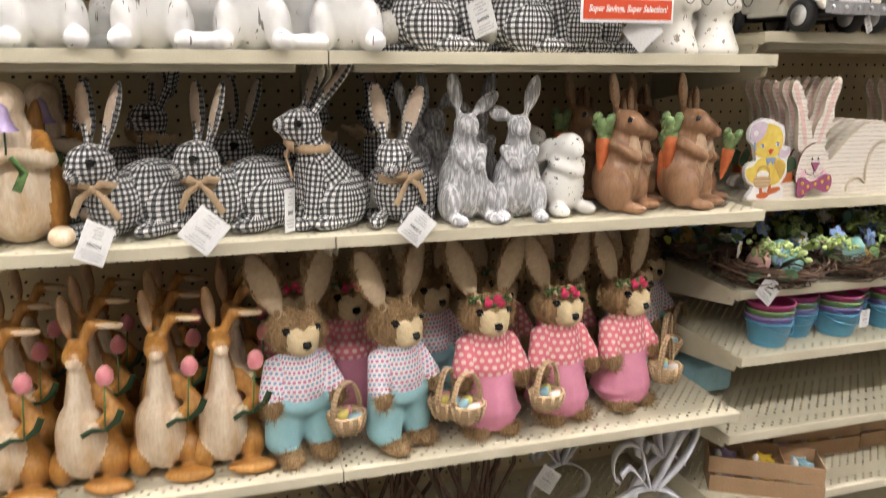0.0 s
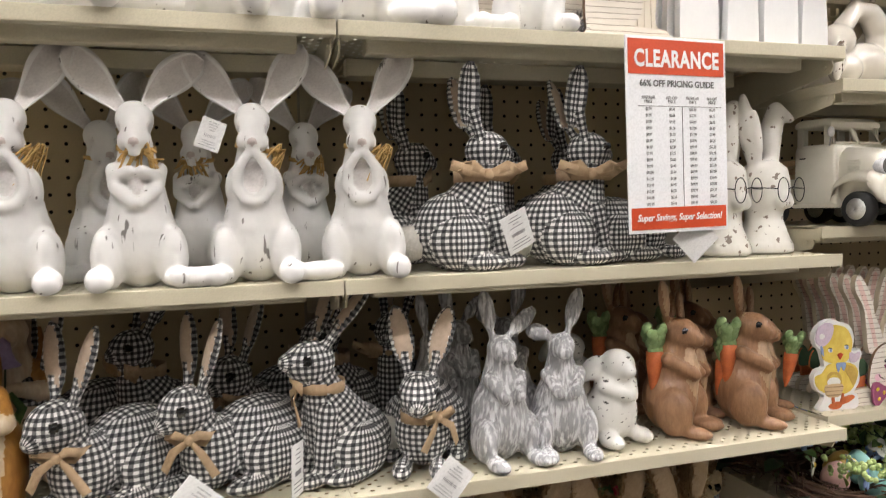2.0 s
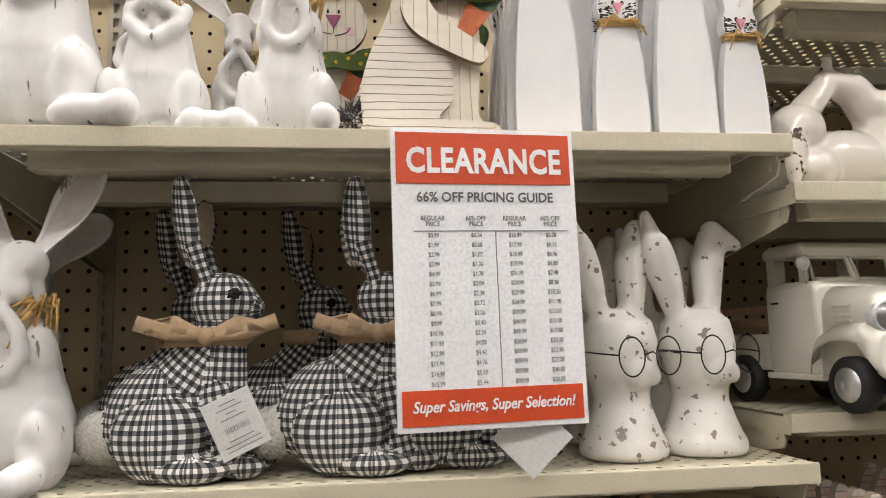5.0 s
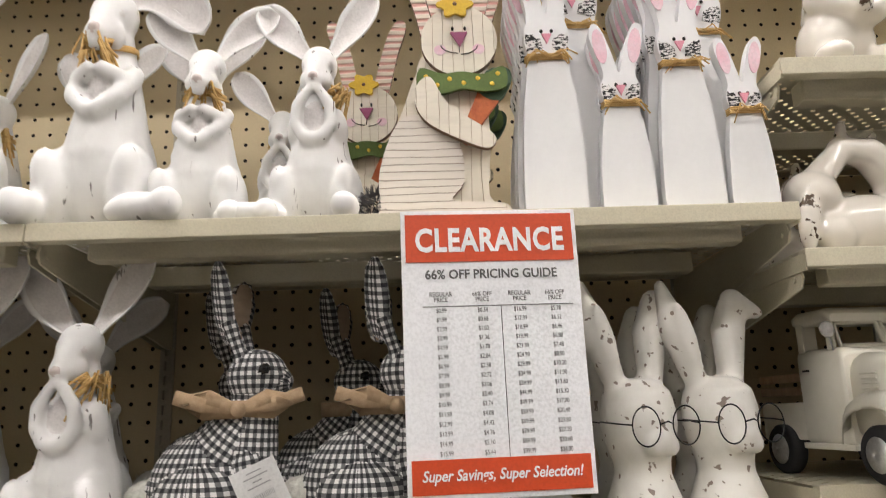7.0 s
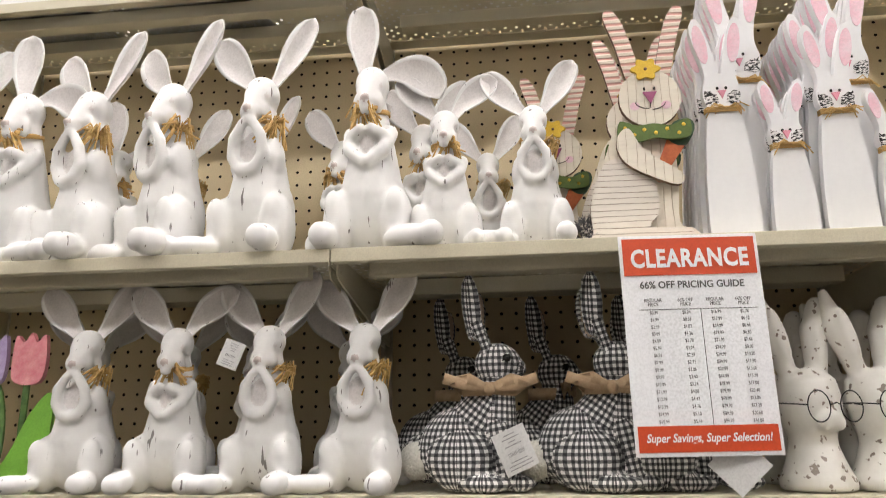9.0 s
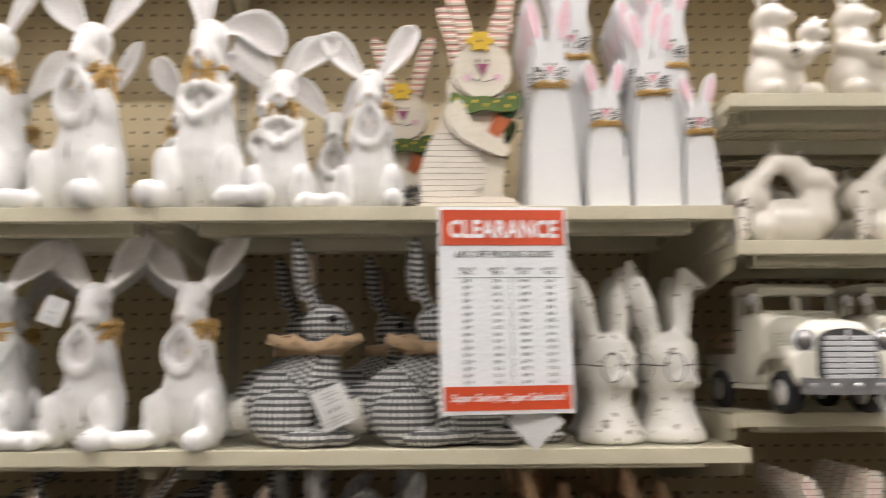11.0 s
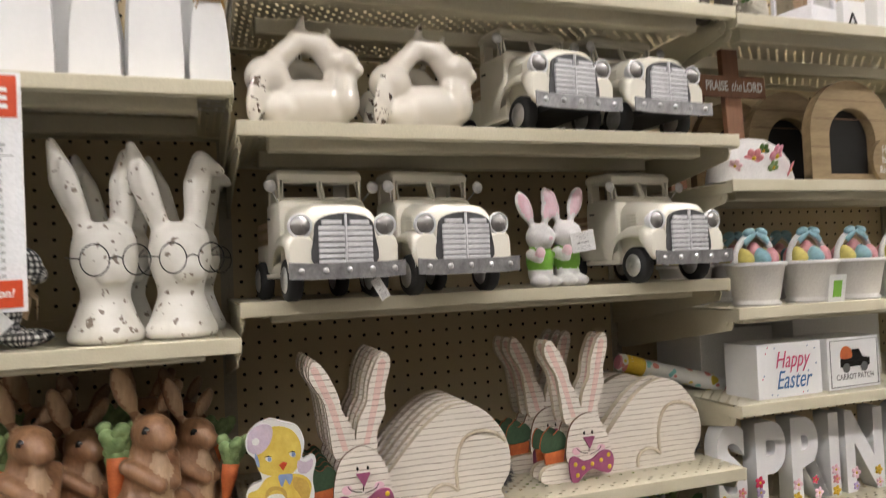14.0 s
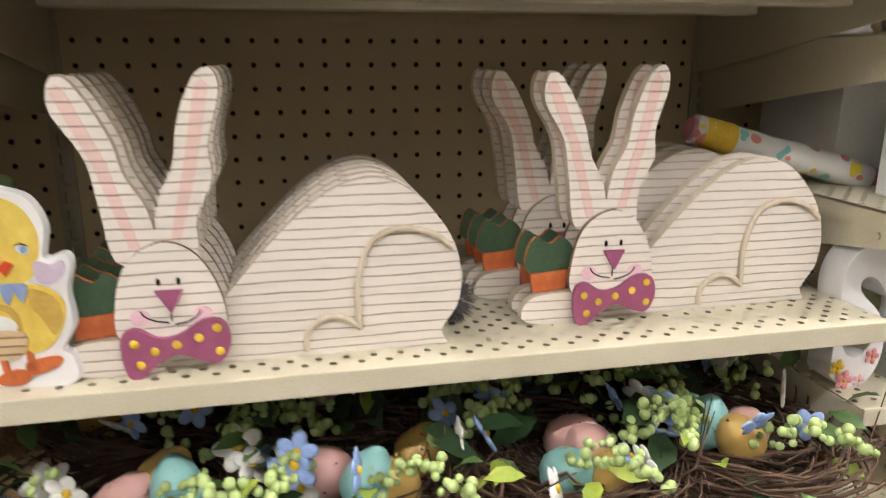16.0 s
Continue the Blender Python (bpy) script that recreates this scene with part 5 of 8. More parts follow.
# ---- sawn wooden rabbits on the upper shelf ----
def plank_bunny(x, y, z, h, w, bow=True, lean=0.0):
    ob = thing("plank_bunny", "tall flat white wooden bunny with pink ears and raffia bow", "figurine", pose(x, y, z, lean, 0, 0), "flat white bunnies")
    half = [(0.49, 0.0), (0.49, 0.12), (0.46, 0.28), (0.40, 0.43), (0.315, 0.565), (0.36, 0.61), (0.375, 0.655), (0.31, 0.715), (0.36, 0.79), (0.47, 0.87), (0.52, 0.94), (0.46, 0.992), (0.33, 0.985), (0.20, 0.91), (0.08, 0.80), (0.02, 0.732)]
    out = smooth_line([(a * w, b * h) for a, b in half], 4, False)
    out = out + [(-a, b) for a, b in reversed(out)]
    part("board", add_board(bmesh.new(), out, 0, 0.016), M["smooth_white"], ob)
    for s in (-1, 1):
        part("inner_ear", add_board(bmesh.new(), ellipse(s * 0.335 * w, 0.872 * h, 0.125 * w, 0.094 * h, 18, -s * 10 * h / (h + w)), -0.0012, 0.0005), M["pale_pink"], ob)
        part("whisker_patch", add_board(bmesh.new(), [(s * a * w, 0.622 * h + b) for a, b in ((0.07, -0.010), (0.10, 0.004), (0.16, 0.006), (0.22, 0.011), (0.30, 0.010), (0.345, 0.013), (0.355, 0.002), (0.335, -0.004), (0.34, -0.013), (0.24, -0.015), (0.16, -0.012))], -0.0012, 0.0005), M["print_fur"], ob)
        part("eye", add_ball(bmesh.new(), (s * 0.085 * w, -0.001, 0.662 * h), (0.0024, 0.0015, 0.0028), u=8, v=6), M["eye_black"], ob)
    nz = 0.632 * h
    part("nose", add_board(bmesh.new(), [(-0.0065, nz + 0.007), (0, nz - 0.007), (0.0065, nz + 0.007)], -0.003, 0.0), M["pink_paint"], ob)
    if bow:
        bz, bw = 0.565 * h, 0.36 * w
        bm = bmesh.new()
        for k in range(4):
            dz = 0.0025 * (k - 1.5)
            add_tube(bm, [(-bw, 0.008, bz + dz), (-bw * 0.9, -0.002, bz + dz), (bw * 0.9, -0.002, bz + dz), (bw, 0.008, bz + dz)], 0.0013, 5)
        rnd = random.Random(round(1e4 * x))
        for k in range(10):
            s = 1 if k % 2 else -1
            l = rnd.uniform(0.5, 1.0) * w * 0.45
            add_tube(bm, [(0.004, -0.004, bz), (0.004 + s * l * 0.6, -0.009, bz + rnd.uniform(-0.002, 0.008)), (0.004 + s * l, -0.006, bz - rnd.uniform(-0.003, 0.02))], 0.0010, 4)
        part("raffia_bow", bm, M["raffia"], ob, "straw-coloured raffia bow")
    return ob


for x, w, h in ((-0.279, 0.080, 0.385), (-0.188, 0.068, 0.265), (-0.106, 0.077, 0.360), (-0.031, 0.060, 0.240)):
    plank_bunny(x, -0.425, S5, h, w)
for k in range(4):
    plank_bunny(-0.234 + 0.004 * k, -0.385 + 0.034 * k, S5, 0.505, 0.094, k == 0)
    plank_bunny(-0.062 + 0.004 * k, -0.385 + 0.034 * k, S5, 0.478, 0.090, k == 0)
for k in range(6):
    plank_bunny(-0.284 + 0.001 * k, -0.395 + 0.030 * k, S5, 0.385 - 0.004 * (k % 2), 0.080, False)
    plank_bunny(-0.112 + 0.001 * k, -0.395 + 0.030 * k, S5, 0.400 + 0.005 * (k % 2), 0.080, False)
for k in range(3):
    plank_bunny(-0.186, -0.395 + 0.03 * k, S5, 0.265, 0.068, False)


def face(ob, cx, cz, y, s, nose="nose"):
    """Painted eyes, nose, smile and cheeks on a board face."""
    for q in (-1, 1):
        part("eye", add_ball(bmesh.new(), (cx + q * 0.008 * s, y, cz + 0.016 * s), (0.0018 * s, 0.001, 0.0035 * s), u=8, v=6), M["eye_black"], ob)
        part("cheek", add_board(bmesh.new(), ellipse(cx + q * 0.025 * s, cz - 0.014 * s, 0.008 * s, 0.007 * s, 14), y - 0.0004, y + 0.001), M["pale_pink"], ob)
    part("nose", add_board(bmesh.new(), [(cx - 0.011 * s, cz + 0.009 * s), (cx + 0.001 * s, cz - 0.011 * s), (cx + 0.011 * s, cz + 0.009 * s)], y - 0.004, y + 0.001), M[nose], ob)
    bm = bmesh.new()
    add_tube(bm, [(cx, y - 0.0005, cz - 0.010 * s), (cx, y - 0.0005, cz - 0.018 * s)], 0.0007, 4)
    for q in (-1, 1):
        add_tube(bm, [(cx + q * 0.024 * s * math.sin(a), y - 0.0005, cz - 0.008 * s - 0.0125 * s * math.cos(a) - 0.001 * q) for a in (0.1, 0.5, 0.9, 1.2, 1.5)], 0.0007, 4)
    part("smile", bm, M["eye_black"], ob)


def dots(ob, pts, y, r, mat):
    bm = bmesh.new()
    for x, z in pts:
        add_ball(bm, (x, y, z), (r, 0.0012, r), u=8, v=5)
    part("dot_print", bm, mat, ob)


def standing_rabbit(x, y, z):
    ob = thing("wooden_rabbit", "sawn wooden rabbit with striped ears green bow and carrot", "figurine", pose(x, y, z), "standing wooden rabbits")
    HEAD = pose(0.022, 0, -0.024)
    torso = smooth_line([(-0.050, 0.0), (0.078, 0.0), (0.080, 0.022), (0.058, 0.034), (0.062, 0.110), (0.055, 0.190), (0.030, 0.225), (-0.022, 0.215), (-0.050, 0.150), (-0.072, 0.080)], 4)
    part("body", add_board(bmesh.new(), torso, 0.006, 0.022, 0, 1), [M["plank_cream"], M["wood_cream_edge"]], ob)
    hip = smooth_line([(-0.078, 0.020), (-0.079, 0.068), (-0.058, 0.128), (-0.030, 0.142), (0.006, 0.130), (0.024, 0.095), (0.026, 0.050), (0.012, 0.026), (0.068, 0.022), (0.066, 0.0), (-0.076, 0.0)], 4)
    part("haunch", add_board(bmesh.new(), hip, -0.002, 0.0055, 0, 1), [M["slat_cream"], M["wood_cream_edge"]], ob)
    part("arm", add_board(bmesh.new(), smooth_line([(-0.030, 0.178), (-0.012, 0.188), (0.010, 0.150), (0.062, 0.112), (0.066, 0.096), (0.048, 0.092), (-0.012, 0.122), (-0.032, 0.150)], 4), -0.012, -0.0025, 0, 1), [M["plank_cream"], M["wood_cream_edge"]], ob)
    part("carrot", add_board(bmesh.new(), [(0.022, 0.108), (0.032, 0.100), (0.074, 0.158), (0.048, 0.172)], -0.0020, 0.0055), M["carrot"], ob)
    part("carrot_top", add_board(bmesh.new(), smooth_line([(0.048, 0.172), (0.074, 0.158), (0.092, 0.186), (0.086, 0.204), (0.060, 0.200)], 3), -0.0021, 0.0055), M["green_dark"], ob)
    part("head", add_board(bmesh.new(), ellipse(0.004, 0.268, 0.050, 0.050, 28), -0.004, 0.008, 0, 1), [M["plank_cream"], M["wood_cream_edge"]], ob, m=HEAD)
    for s in (-1, 1):
        e = smooth_line([(0.004 + s * 0.010, 0.300), (0.004 + s * 0.032, 0.298), (0.004 + s * 0.050, 0.370), (0.004 + s * 0.066, 0.425), (0.004 + s * 0.052, 0.436), (0.004 + s * 0.032, 0.400)], 4)
        part("ear", add_board(bmesh.new(), e, 0.0005, 0.010, 0, 1), [M["ear_stripe"], M["wood_cream_edge"]], ob, "pink striped ear", m=HEAD)
    fl = [(0.0 + (0.021 + 0.004 * math.cos(6 * a)) * math.cos(a), 0.318 + (0.017 + 0.003 * math.cos(6 * a)) * math.sin(a)) for a in (2 * math.pi * i / 36 for i in range(36))]
    part("flower", add_board(bmesh.new(), fl, -0.009, -0.0045), M["yellow"], ob, "yellow wooden flower", m=HEAD)
    part("flower_eye", add_ball(bmesh.new(), (0, -0.009, 0.318), (0.003, 0.0015, 0.003), u=8, v=5), M["wood_cream_edge"], ob, m=HEAD)
    bow = smooth_line([(-0.048, 0.226), (-0.020, 0.218), (0.006, 0.220), (0.034, 0.216), (0.060, 0.226), (0.062, 0.198), (0.034, 0.192), (0.006, 0.196), (-0.020, 0.190), (-0.050, 0.196)], 4)
    part("bow", add_board(bmesh.new(), bow, -0.010, -0.0045), M["green_paint"], ob, "green bow with yellow dots", m=HEAD)
    dots(ob, [(u + 0.022, v - 0.024) for u, v in [(-0.040, 0.214), (-0.026, 0.202), (-0.010, 0.210), (0.008, 0.204), (0.026, 0.210), (0.044, 0.202), (0.052, 0.216)]], -0.010, 0.0032, M["yellow"])
    face(ob, 0.026, 0.244, -0.0045, 1.0, "mauve")
    return ob


standing_rabbit(-0.420, -0.425, S5)
for x, y in ((-0.565, -0.20), (-0.43, -0.33), (-0.415, -0.29)):
    standing_rabbit(x, y, S5)


# ---- lying wooden rabbits ----
def lying_rabbit(x, y, z):
    ob = thing("lying_wooden_rabbit", "grooved whitewashed wooden rabbit lying with mauve dotted bow", "figurine", pose(x, y, z), "lying wooden rabbits")
    body = smooth_line([(0.060, 0.001), (0.330, 0.001), (0.346, 0.002), (0.342, 0.016), (0.358, 0.042), (0.361, 0.075), (0.350, 0.112), (0.322, 0.148), (0.292, 0.166), (0.264, 0.167), (0.235, 0.156), (0.205, 0.134), (0.175, 0.104), (0.150, 0.076), (0.125, 0.050)], 5)
    part("body", add_board(bmesh.new(), body, 0.006, 0.020, 0, 1), [M["slat_cream"], M["wood_cream"]], ob)
    bm = bmesh.new()
    arc = [(0.352, 0.098), (0.332, 0.114), (0.299, 0.120), (0.273, 0.106), (0.260, 0.068), (0.261, 0.024)]
    line = smooth_line(arc, 5, False)
    add_tube(bm, [(a, 0.004, b) for a, b in line], 0.0032, 6)
    part("leg_rim", bm, M["wood_cream"], ob)
    bm = bmesh.new()
    add_tube(bm, [(a, 0.004, b) for a, b in smooth_line([(0.262, 0.024), (0.246, 0.036), (0.228, 0.037), (0.212, 0.024), (0.210, 0.005)], 5, False)], 0.0032, 6)
    part("foot_rim", bm, M["wood_cream"], ob)
    part("paw", add_board(bmesh.new(), smooth_line([(0.004, 0.003), (0.080, 0.001), (0.090, 0.030), (0.045, 0.034), (0.006, 0.028)], 4), -0.006, 0.0055, 0, 1), [M["slat_cream"], M["wood_cream"]], ob)
    head = smooth_line([(0.052, 0.034), (0.050, 0.070), (0.063, 0.106), (0.093, 0.122), (0.121, 0.108), (0.139, 0.070), (0.137, 0.034), (0.094, 0.018)], 5)
    part("head", add_board(bmesh.new(), head, -0.012, -0.0065, 0, 1), [M["slat_cream"], M["wood_cream_edge"]], ob)
    for pts in ([(0.054, 0.104), (0.086, 0.110), (0.083, 0.148), (0.067, 0.180), (0.061, 0.206), (0.046, 0.238), (0.030, 0.260), (0.019, 0.257), (0.017, 0.232), (0.038, 0.195), (0.045, 0.155)],
                [(0.088, 0.110), (0.120, 0.106), (0.123, 0.141), (0.138, 0.174), (0.137, 0.203), (0.149, 0.247), (0.143, 0.267), (0.128, 0.258), (0.113, 0.222), (0.107, 0.188), (0.092, 0.158)]):
        e = smooth_line(pts, 4)
        part("ear", add_board(bmesh.new(), e, -0.006, 0.0055, 0, 1), [M["slat_cream"], M["wood_cream"]], ob, "grooved ear with rubbed pink streak")
        c = [(sum(q[0] for q in pts) / len(pts), sum(q[1] for q in pts) / len(pts))]
        a0, a1, a2 = Vector(((pts[0][0] + pts[1][0]) / 2, pts[0][1] + 0.012)), Vector((c[0][0], c[0][1])), Vector(((pts[6][0] + pts[7][0]) / 2, (pts[6][1] + pts[7][1]) / 2 - 0.002))
        streak = [(a0.x - 0.0045, a0.y), (a0.x + 0.0045, a0.y), (a1.x + 0.0055, a1.y), (a2.x + 0.006, a2.y - 0.008), (a2.x, a2.y - 0.002), (a2.x - 0.006, a2.y - 0.008), (a1.x - 0.0055, a1.y)]
        part("pink_streak", add_board(bmesh.new(), streak, -0.0066, -0.0055), M["slat_pink"], ob)
    bow = smooth_line([(0.050, 0.028), (0.064, 0.036), (0.084, 0.026), (0.104, 0.028), (0.126, 0.040), (0.146, 0.038), (0.152, 0.018), (0.142, 0.000), (0.124, 0.002), (0.102, 0.010), (0.082, 0.002), (0.064, -0.012), (0.052, -0.004)], 4)
    bow = [(0.096 + 0.90 * (u - 0.099), v + 0.011) for u, v in bow]
    part("bow", add_board(bmesh.new(), bow, -0.018, -0.0125), M["mauve"], ob, "mauve bow with yellow dots")
    dots(ob, [(0.096 + 0.90 * (u - 0.099), v + 0.011) for u, v in [(0.062, 0.022), (0.066, 0.002), (0.080, 0.014), (0.101, 0.019), (0.122, 0.024), (0.140, 0.032), (0.141, 0.010)]], -0.018, 0.0042, M["yellow"])
    face(ob, 0.095, 0.070, -0.0125, 1.05, "mauve")
    part("carrot", add_board(bmesh.new(), [(0.012, 0.034), (0.048, 0.036), (0.052, 0.058), (0.010, 0.054)], 0.000, 0.0055), M["carrot"], ob)
    part("carrot_top", add_board(bmesh.new(), smooth_line([(0.008, 0.056), (0.052, 0.060), (0.056, 0.080), (0.042, 0.094), (0.030, 0.086), (0.014, 0.094), (0.004, 0.076)], 3), 0.001, 0.0055, 0, 1), [M["green_dark"], M["carrot"]], ob)
    return ob


for k in range(6):
    lying_rabbit(0.087 + 0.001 * (k % 2), -0.386 + 0.031 * k, R4)
for k, (dx, yy) in enumerate(((0, -0.345), (0.0, -0.312), (-0.028, -0.255), (-0.030, -0.222), (-0.032, -0.189))):
    lying_rabbit(0.522 + dx, yy, R4)
# fluffy dark tails of the wooden rabbits
for x, y, z in ((0.447, -0.322, R4), (0.884, -0.292, R4), (-0.508, -0.405, S5)):
    tagged(part("fluffy_tail", tuft_mesh((0, 0, 0.026), 0.022, 420, 0.016, M["tail_grey"], 9), None, m=pose(x, y, z)), "dark grey fluffy tail behind the wooden rabbit", "tail tuft")

# ---- the cut-out chick ----
def chick(x, y, z):
    ob = thing("chick_cutout", "yellow chick cut-out with lilac bonnet and egg basket", "figurine", pose(x, y, z, 0, 0, -6) @ Matrix.Diagonal((0.84, 1, 0.94, 1)))
    outline = smooth_line([(-0.046, 0.0), (0.048, 0.0), (0.053, 0.028), (0.044, 0.036), (0.058, 0.058), (0.056, 0.090), (0.063, 0.116), (0.056, 0.126), (0.038, 0.122), (0.043, 0.150), (0.030, 0.176), (0.004, 0.185), (-0.018, 0.191), (-0.042, 0.184), (-0.060, 0.166), (-0.060, 0.142), (-0.046, 0.128), (-0.038, 0.106), (-0.036, 0.092), (-0.054, 0.086), (-0.064, 0.070), (-0.056, 0.046), (-0.036, 0.034), (-0.038, 0.022)], 4)
    part("board", add_board(bmesh.new(), outline, 0, 0.012), M["smooth_white"], ob)
    yy = -0.0012
    def flat(name, pts, mat, d=0.0, label=""):
        part(name, add_board(bmesh.new(), pts, yy - d, 0.0005), mat, ob, label)
    down = surface("chick_yellow", (0.76, 0.60, 0.13), (0.62, 0.42, 0.06), 32, 0.6, speck=0.1)
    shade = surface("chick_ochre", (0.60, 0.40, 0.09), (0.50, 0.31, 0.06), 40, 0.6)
    flat("body", smooth_line([(-0.061, 0.072), (-0.052, 0.048), (-0.020, 0.034), (0.022, 0.034), (0.044, 0.050), (0.053, 0.080), (0.030, 0.098), (-0.022, 0.098), (-0.042, 0.080)], 4), down)
    flat("wing", smooth_line([(0.022, 0.094), (0.044, 0.086), (0.050, 0.066), (0.040, 0.050), (0.030, 0.066), (0.020, 0.080)], 4), shade, 0.0006)
    flat("head", smooth_line([(-0.044, 0.128), (-0.038, 0.108), (-0.010, 0.098), (0.022, 0.102), (0.034, 0.122), (0.036, 0.146), (0.024, 0.168), (0.002, 0.178), (-0.020, 0.176), (-0.040, 0.152)], 4), down, 0.0004)
    flat("bonnet", smooth_line([(-0.059, 0.156), (-0.054, 0.174), (-0.034, 0.184), (-0.016, 0.180), (-0.014, 0.164), (-0.024, 0.146), (-0.040, 0.136), (-0.056, 0.142)], 4), M["lilac_pale"], 0.0008, "lilac flowered bonnet")
    flat("blossom", ellipse(-0.044, 0.157, 0.007, 0.006, 12), M["paper"], 0.0012)
    flat("chin_ribbon", smooth_line([(-0.046, 0.138), (-0.041, 0.132), (-0.038, 0.116), (-0.044, 0.120)], 3), M["blue_print"], 0.0010)
    flat("ribbon_end", smooth_line([(0.030, 0.120), (0.044, 0.116), (0.056, 0.120), (0.056, 0.108), (0.044, 0.098), (0.030, 0.102)], 3), M["lilac_pale"], 0.0008)
    flat("handle", smooth_line([(-0.030, 0.056), (-0.028, 0.076), (-0.012, 0.082), (0.006, 0.074), (0.009, 0.056), (0.004, 0.056), (0.001, 0.070), (-0.012, 0.076), (-0.023, 0.070), (-0.025, 0.056)], 3), shade, 0.0008)
    flat("egg", ellipse(-0.012, 0.060, 0.018, 0.010, 14), M["paper"], 0.0010)
    flat("basket", smooth_line([(-0.034, 0.054), (-0.030, 0.032), (-0.012, 0.028), (0.006, 0.032), (0.011, 0.054)], 3), M["wicker"], 0.0014, "brown wicker basket print")
    flat("scarf_bow", smooth_line([(-0.006, 0.098), (0.006, 0.100), (0.020, 0.098), (0.014, 0.082), (0.007, 0.092), (0.000, 0.080)], 3), M["blue_print"], 0.0012)
    for pts in ([(-0.024, 0.010), (-0.004, 0.018), (0.012, 0.014), (0.004, 0.004), (-0.016, 0.003)], [(0.008, 0.024), (0.038, 0.030), (0.042, 0.022), (0.014, 0.012)], [(-0.016, 0.030), (-0.011, 0.030), (-0.008, 0.012), (-0.014, 0.012)], [(0.010, 0.034), (0.015, 0.034), (0.016, 0.018), (0.011, 0.018)]):
        flat("foot", smooth_line(pts, 3), M["carrot"], 0.0008)
    for cx, cz in ((-0.022, 0.127), (0.021, 0.131)):
        flat("eye", ellipse(cx, cz, 0.0062, 0.0045, 12, -20), M["paper"], 0.0010)
        flat("iris", ellipse(cx + 0.0015, cz, 0.0034, 0.0040, 10), M["blue_print"], 0.0014)
        flat("lash", [(cx - 0.008, cz + 0.003), (cx, cz + 0.0058), (cx + 0.006, cz + 0.003), (cx, cz + 0.0044)], M["eye_black"], 0.0016)
    flat("beak", [(-0.004, 0.116), (0.003, 0.107), (0.011, 0.118), (0.003, 0.121)], M["sign_red"], 0.003)
    return ob


M["lilac_pale"] = surface("lilac_print", (0.56, 0.47, 0.60), (0.64, 0.52, 0.62), 45, 0.6)
M["blue_print"] = surface("soft_blue_print", (0.20, 0.28, 0.55), (0.30, 0.40, 0.62), 60, 0.6)
chick(0.055, -0.398, R4)

# ---- printed cloth roll laid over the rabbits ----
roll = thing("cloth_roll", "rolled printed cloth with spring flowers and pink lining", "tablecloth", pose(0.912, -0.228, 1.294, 0, 0, 0) @ look((0, 0, 0), (1, -0.10, -0.27)))
M["roll_print"] = base_mat("spring_print", 0.7)
vn = M["roll_print"].node_tree.nodes.new("ShaderNodeTexVoronoi")
vn.inputs["Scale"].default_value = 48
tcn = M["roll_print"].node_tree.nodes.new("ShaderNodeTexCoord")
M["roll_print"].node_tree.links.new(tcn.outputs["Object"], vn.inputs["Vector"])
sp = M["roll_print"].node_tree.nodes.new("ShaderNodeSeparateColor")
M["roll_print"].node_tree.links.new(vn.outputs["Color"], sp.inputs[0])
c = mix_node(M["roll_print"], math_node(M["roll_print"], "GREATER_THAN", sp.outputs[0], 0.62), (0.25, 0.60, 0.58), (0.72, 0.55, 0.06))
c = mix_node(M["roll_print"], math_node(M["roll_print"], "GREATER_THAN", sp.outputs[1], 0.6), c, (0.70, 0.26, 0.24))
spot = math_node(M["roll_print"], "LESS_THAN", vn.outputs["Distance"], math_node(M["roll_print"], "MULTIPLY", sp.outputs[2], 0.62))
set_colour(M["roll_print"], mix_node(M["roll_print"], spot, (0.76, 0.76, 0.74), c))
bm = bmesh.new()
add_tube(bm, [(0.0008 * math.sin(9 * k), 0.0006 * math.cos(7 * k), 0.135 - 0.25 * k / 12) for k in range(13)], [0.0182 + 0.0009 * math.sin(2.1 * k) for k in range(13)], 18)
part("rolled_cloth", bm, M["roll_print"], roll)
bm = bmesh.new()
add_tube(bm, [(0, 0, 0.140), (0, 0, -0.142)], 0.0148, 14)
part("lining", bm, M["pink_paint"], roll, "salmon pink lining")
bm = add_lathe(bmesh.new(), [(0.0192, 0.082), (0.0196, 0.084), (0.0196, 0.122), (0.0192, 0.124)], 18)
part("yellow_band", bm, M["yellow"], roll, "mustard yellow printed band")


# ---- tin trucks ----
def rounded(cx, w, z0, z1, r, n=4):
    r = min(r, w / 2 - 1e-4, (z1 - z0) / 2 - 1e-4)
    pts = []
    for (ox, oz, a0) in ((w / 2 - r, z1 - r, 0), (-w / 2 + r, z1 - r, 90), (-w / 2 + r, z0 + r, 180), (w / 2 - r, z0 + r, 270)):
        for k in range(n + 1):
            a = radians(a0 + 90 * k / n)
            pts.append((cx + ox + r * math.cos(a), oz + r * math.sin(a)))
    return pts


def add_loft(bm, sections, mat=0):
    """Rounded box sections along y: (y, centre x, width, bottom, top, radius)."""
    rings = [[bm.verts.new((x, y, z)) for x, z in rounded(cx, w, z0, z1, r)] for y, cx, w, z0, z1, r in sections]
    n = len(rings[0])
    for a, b in zip(rings, rings[1:]):
        for i in range(n):
            f = bm.faces.new((a[i], a[(i + 1) % n], b[(i + 1) % n], b[i]))
            f.material_index, f.smooth = mat, True
    bm.faces.new(rings[0][::-1]).material_index = mat
    bm.faces.new(rings[-1]).material_index = mat
    bmesh.ops.recalc_face_normals(bm, faces=bm.faces)
    return bm


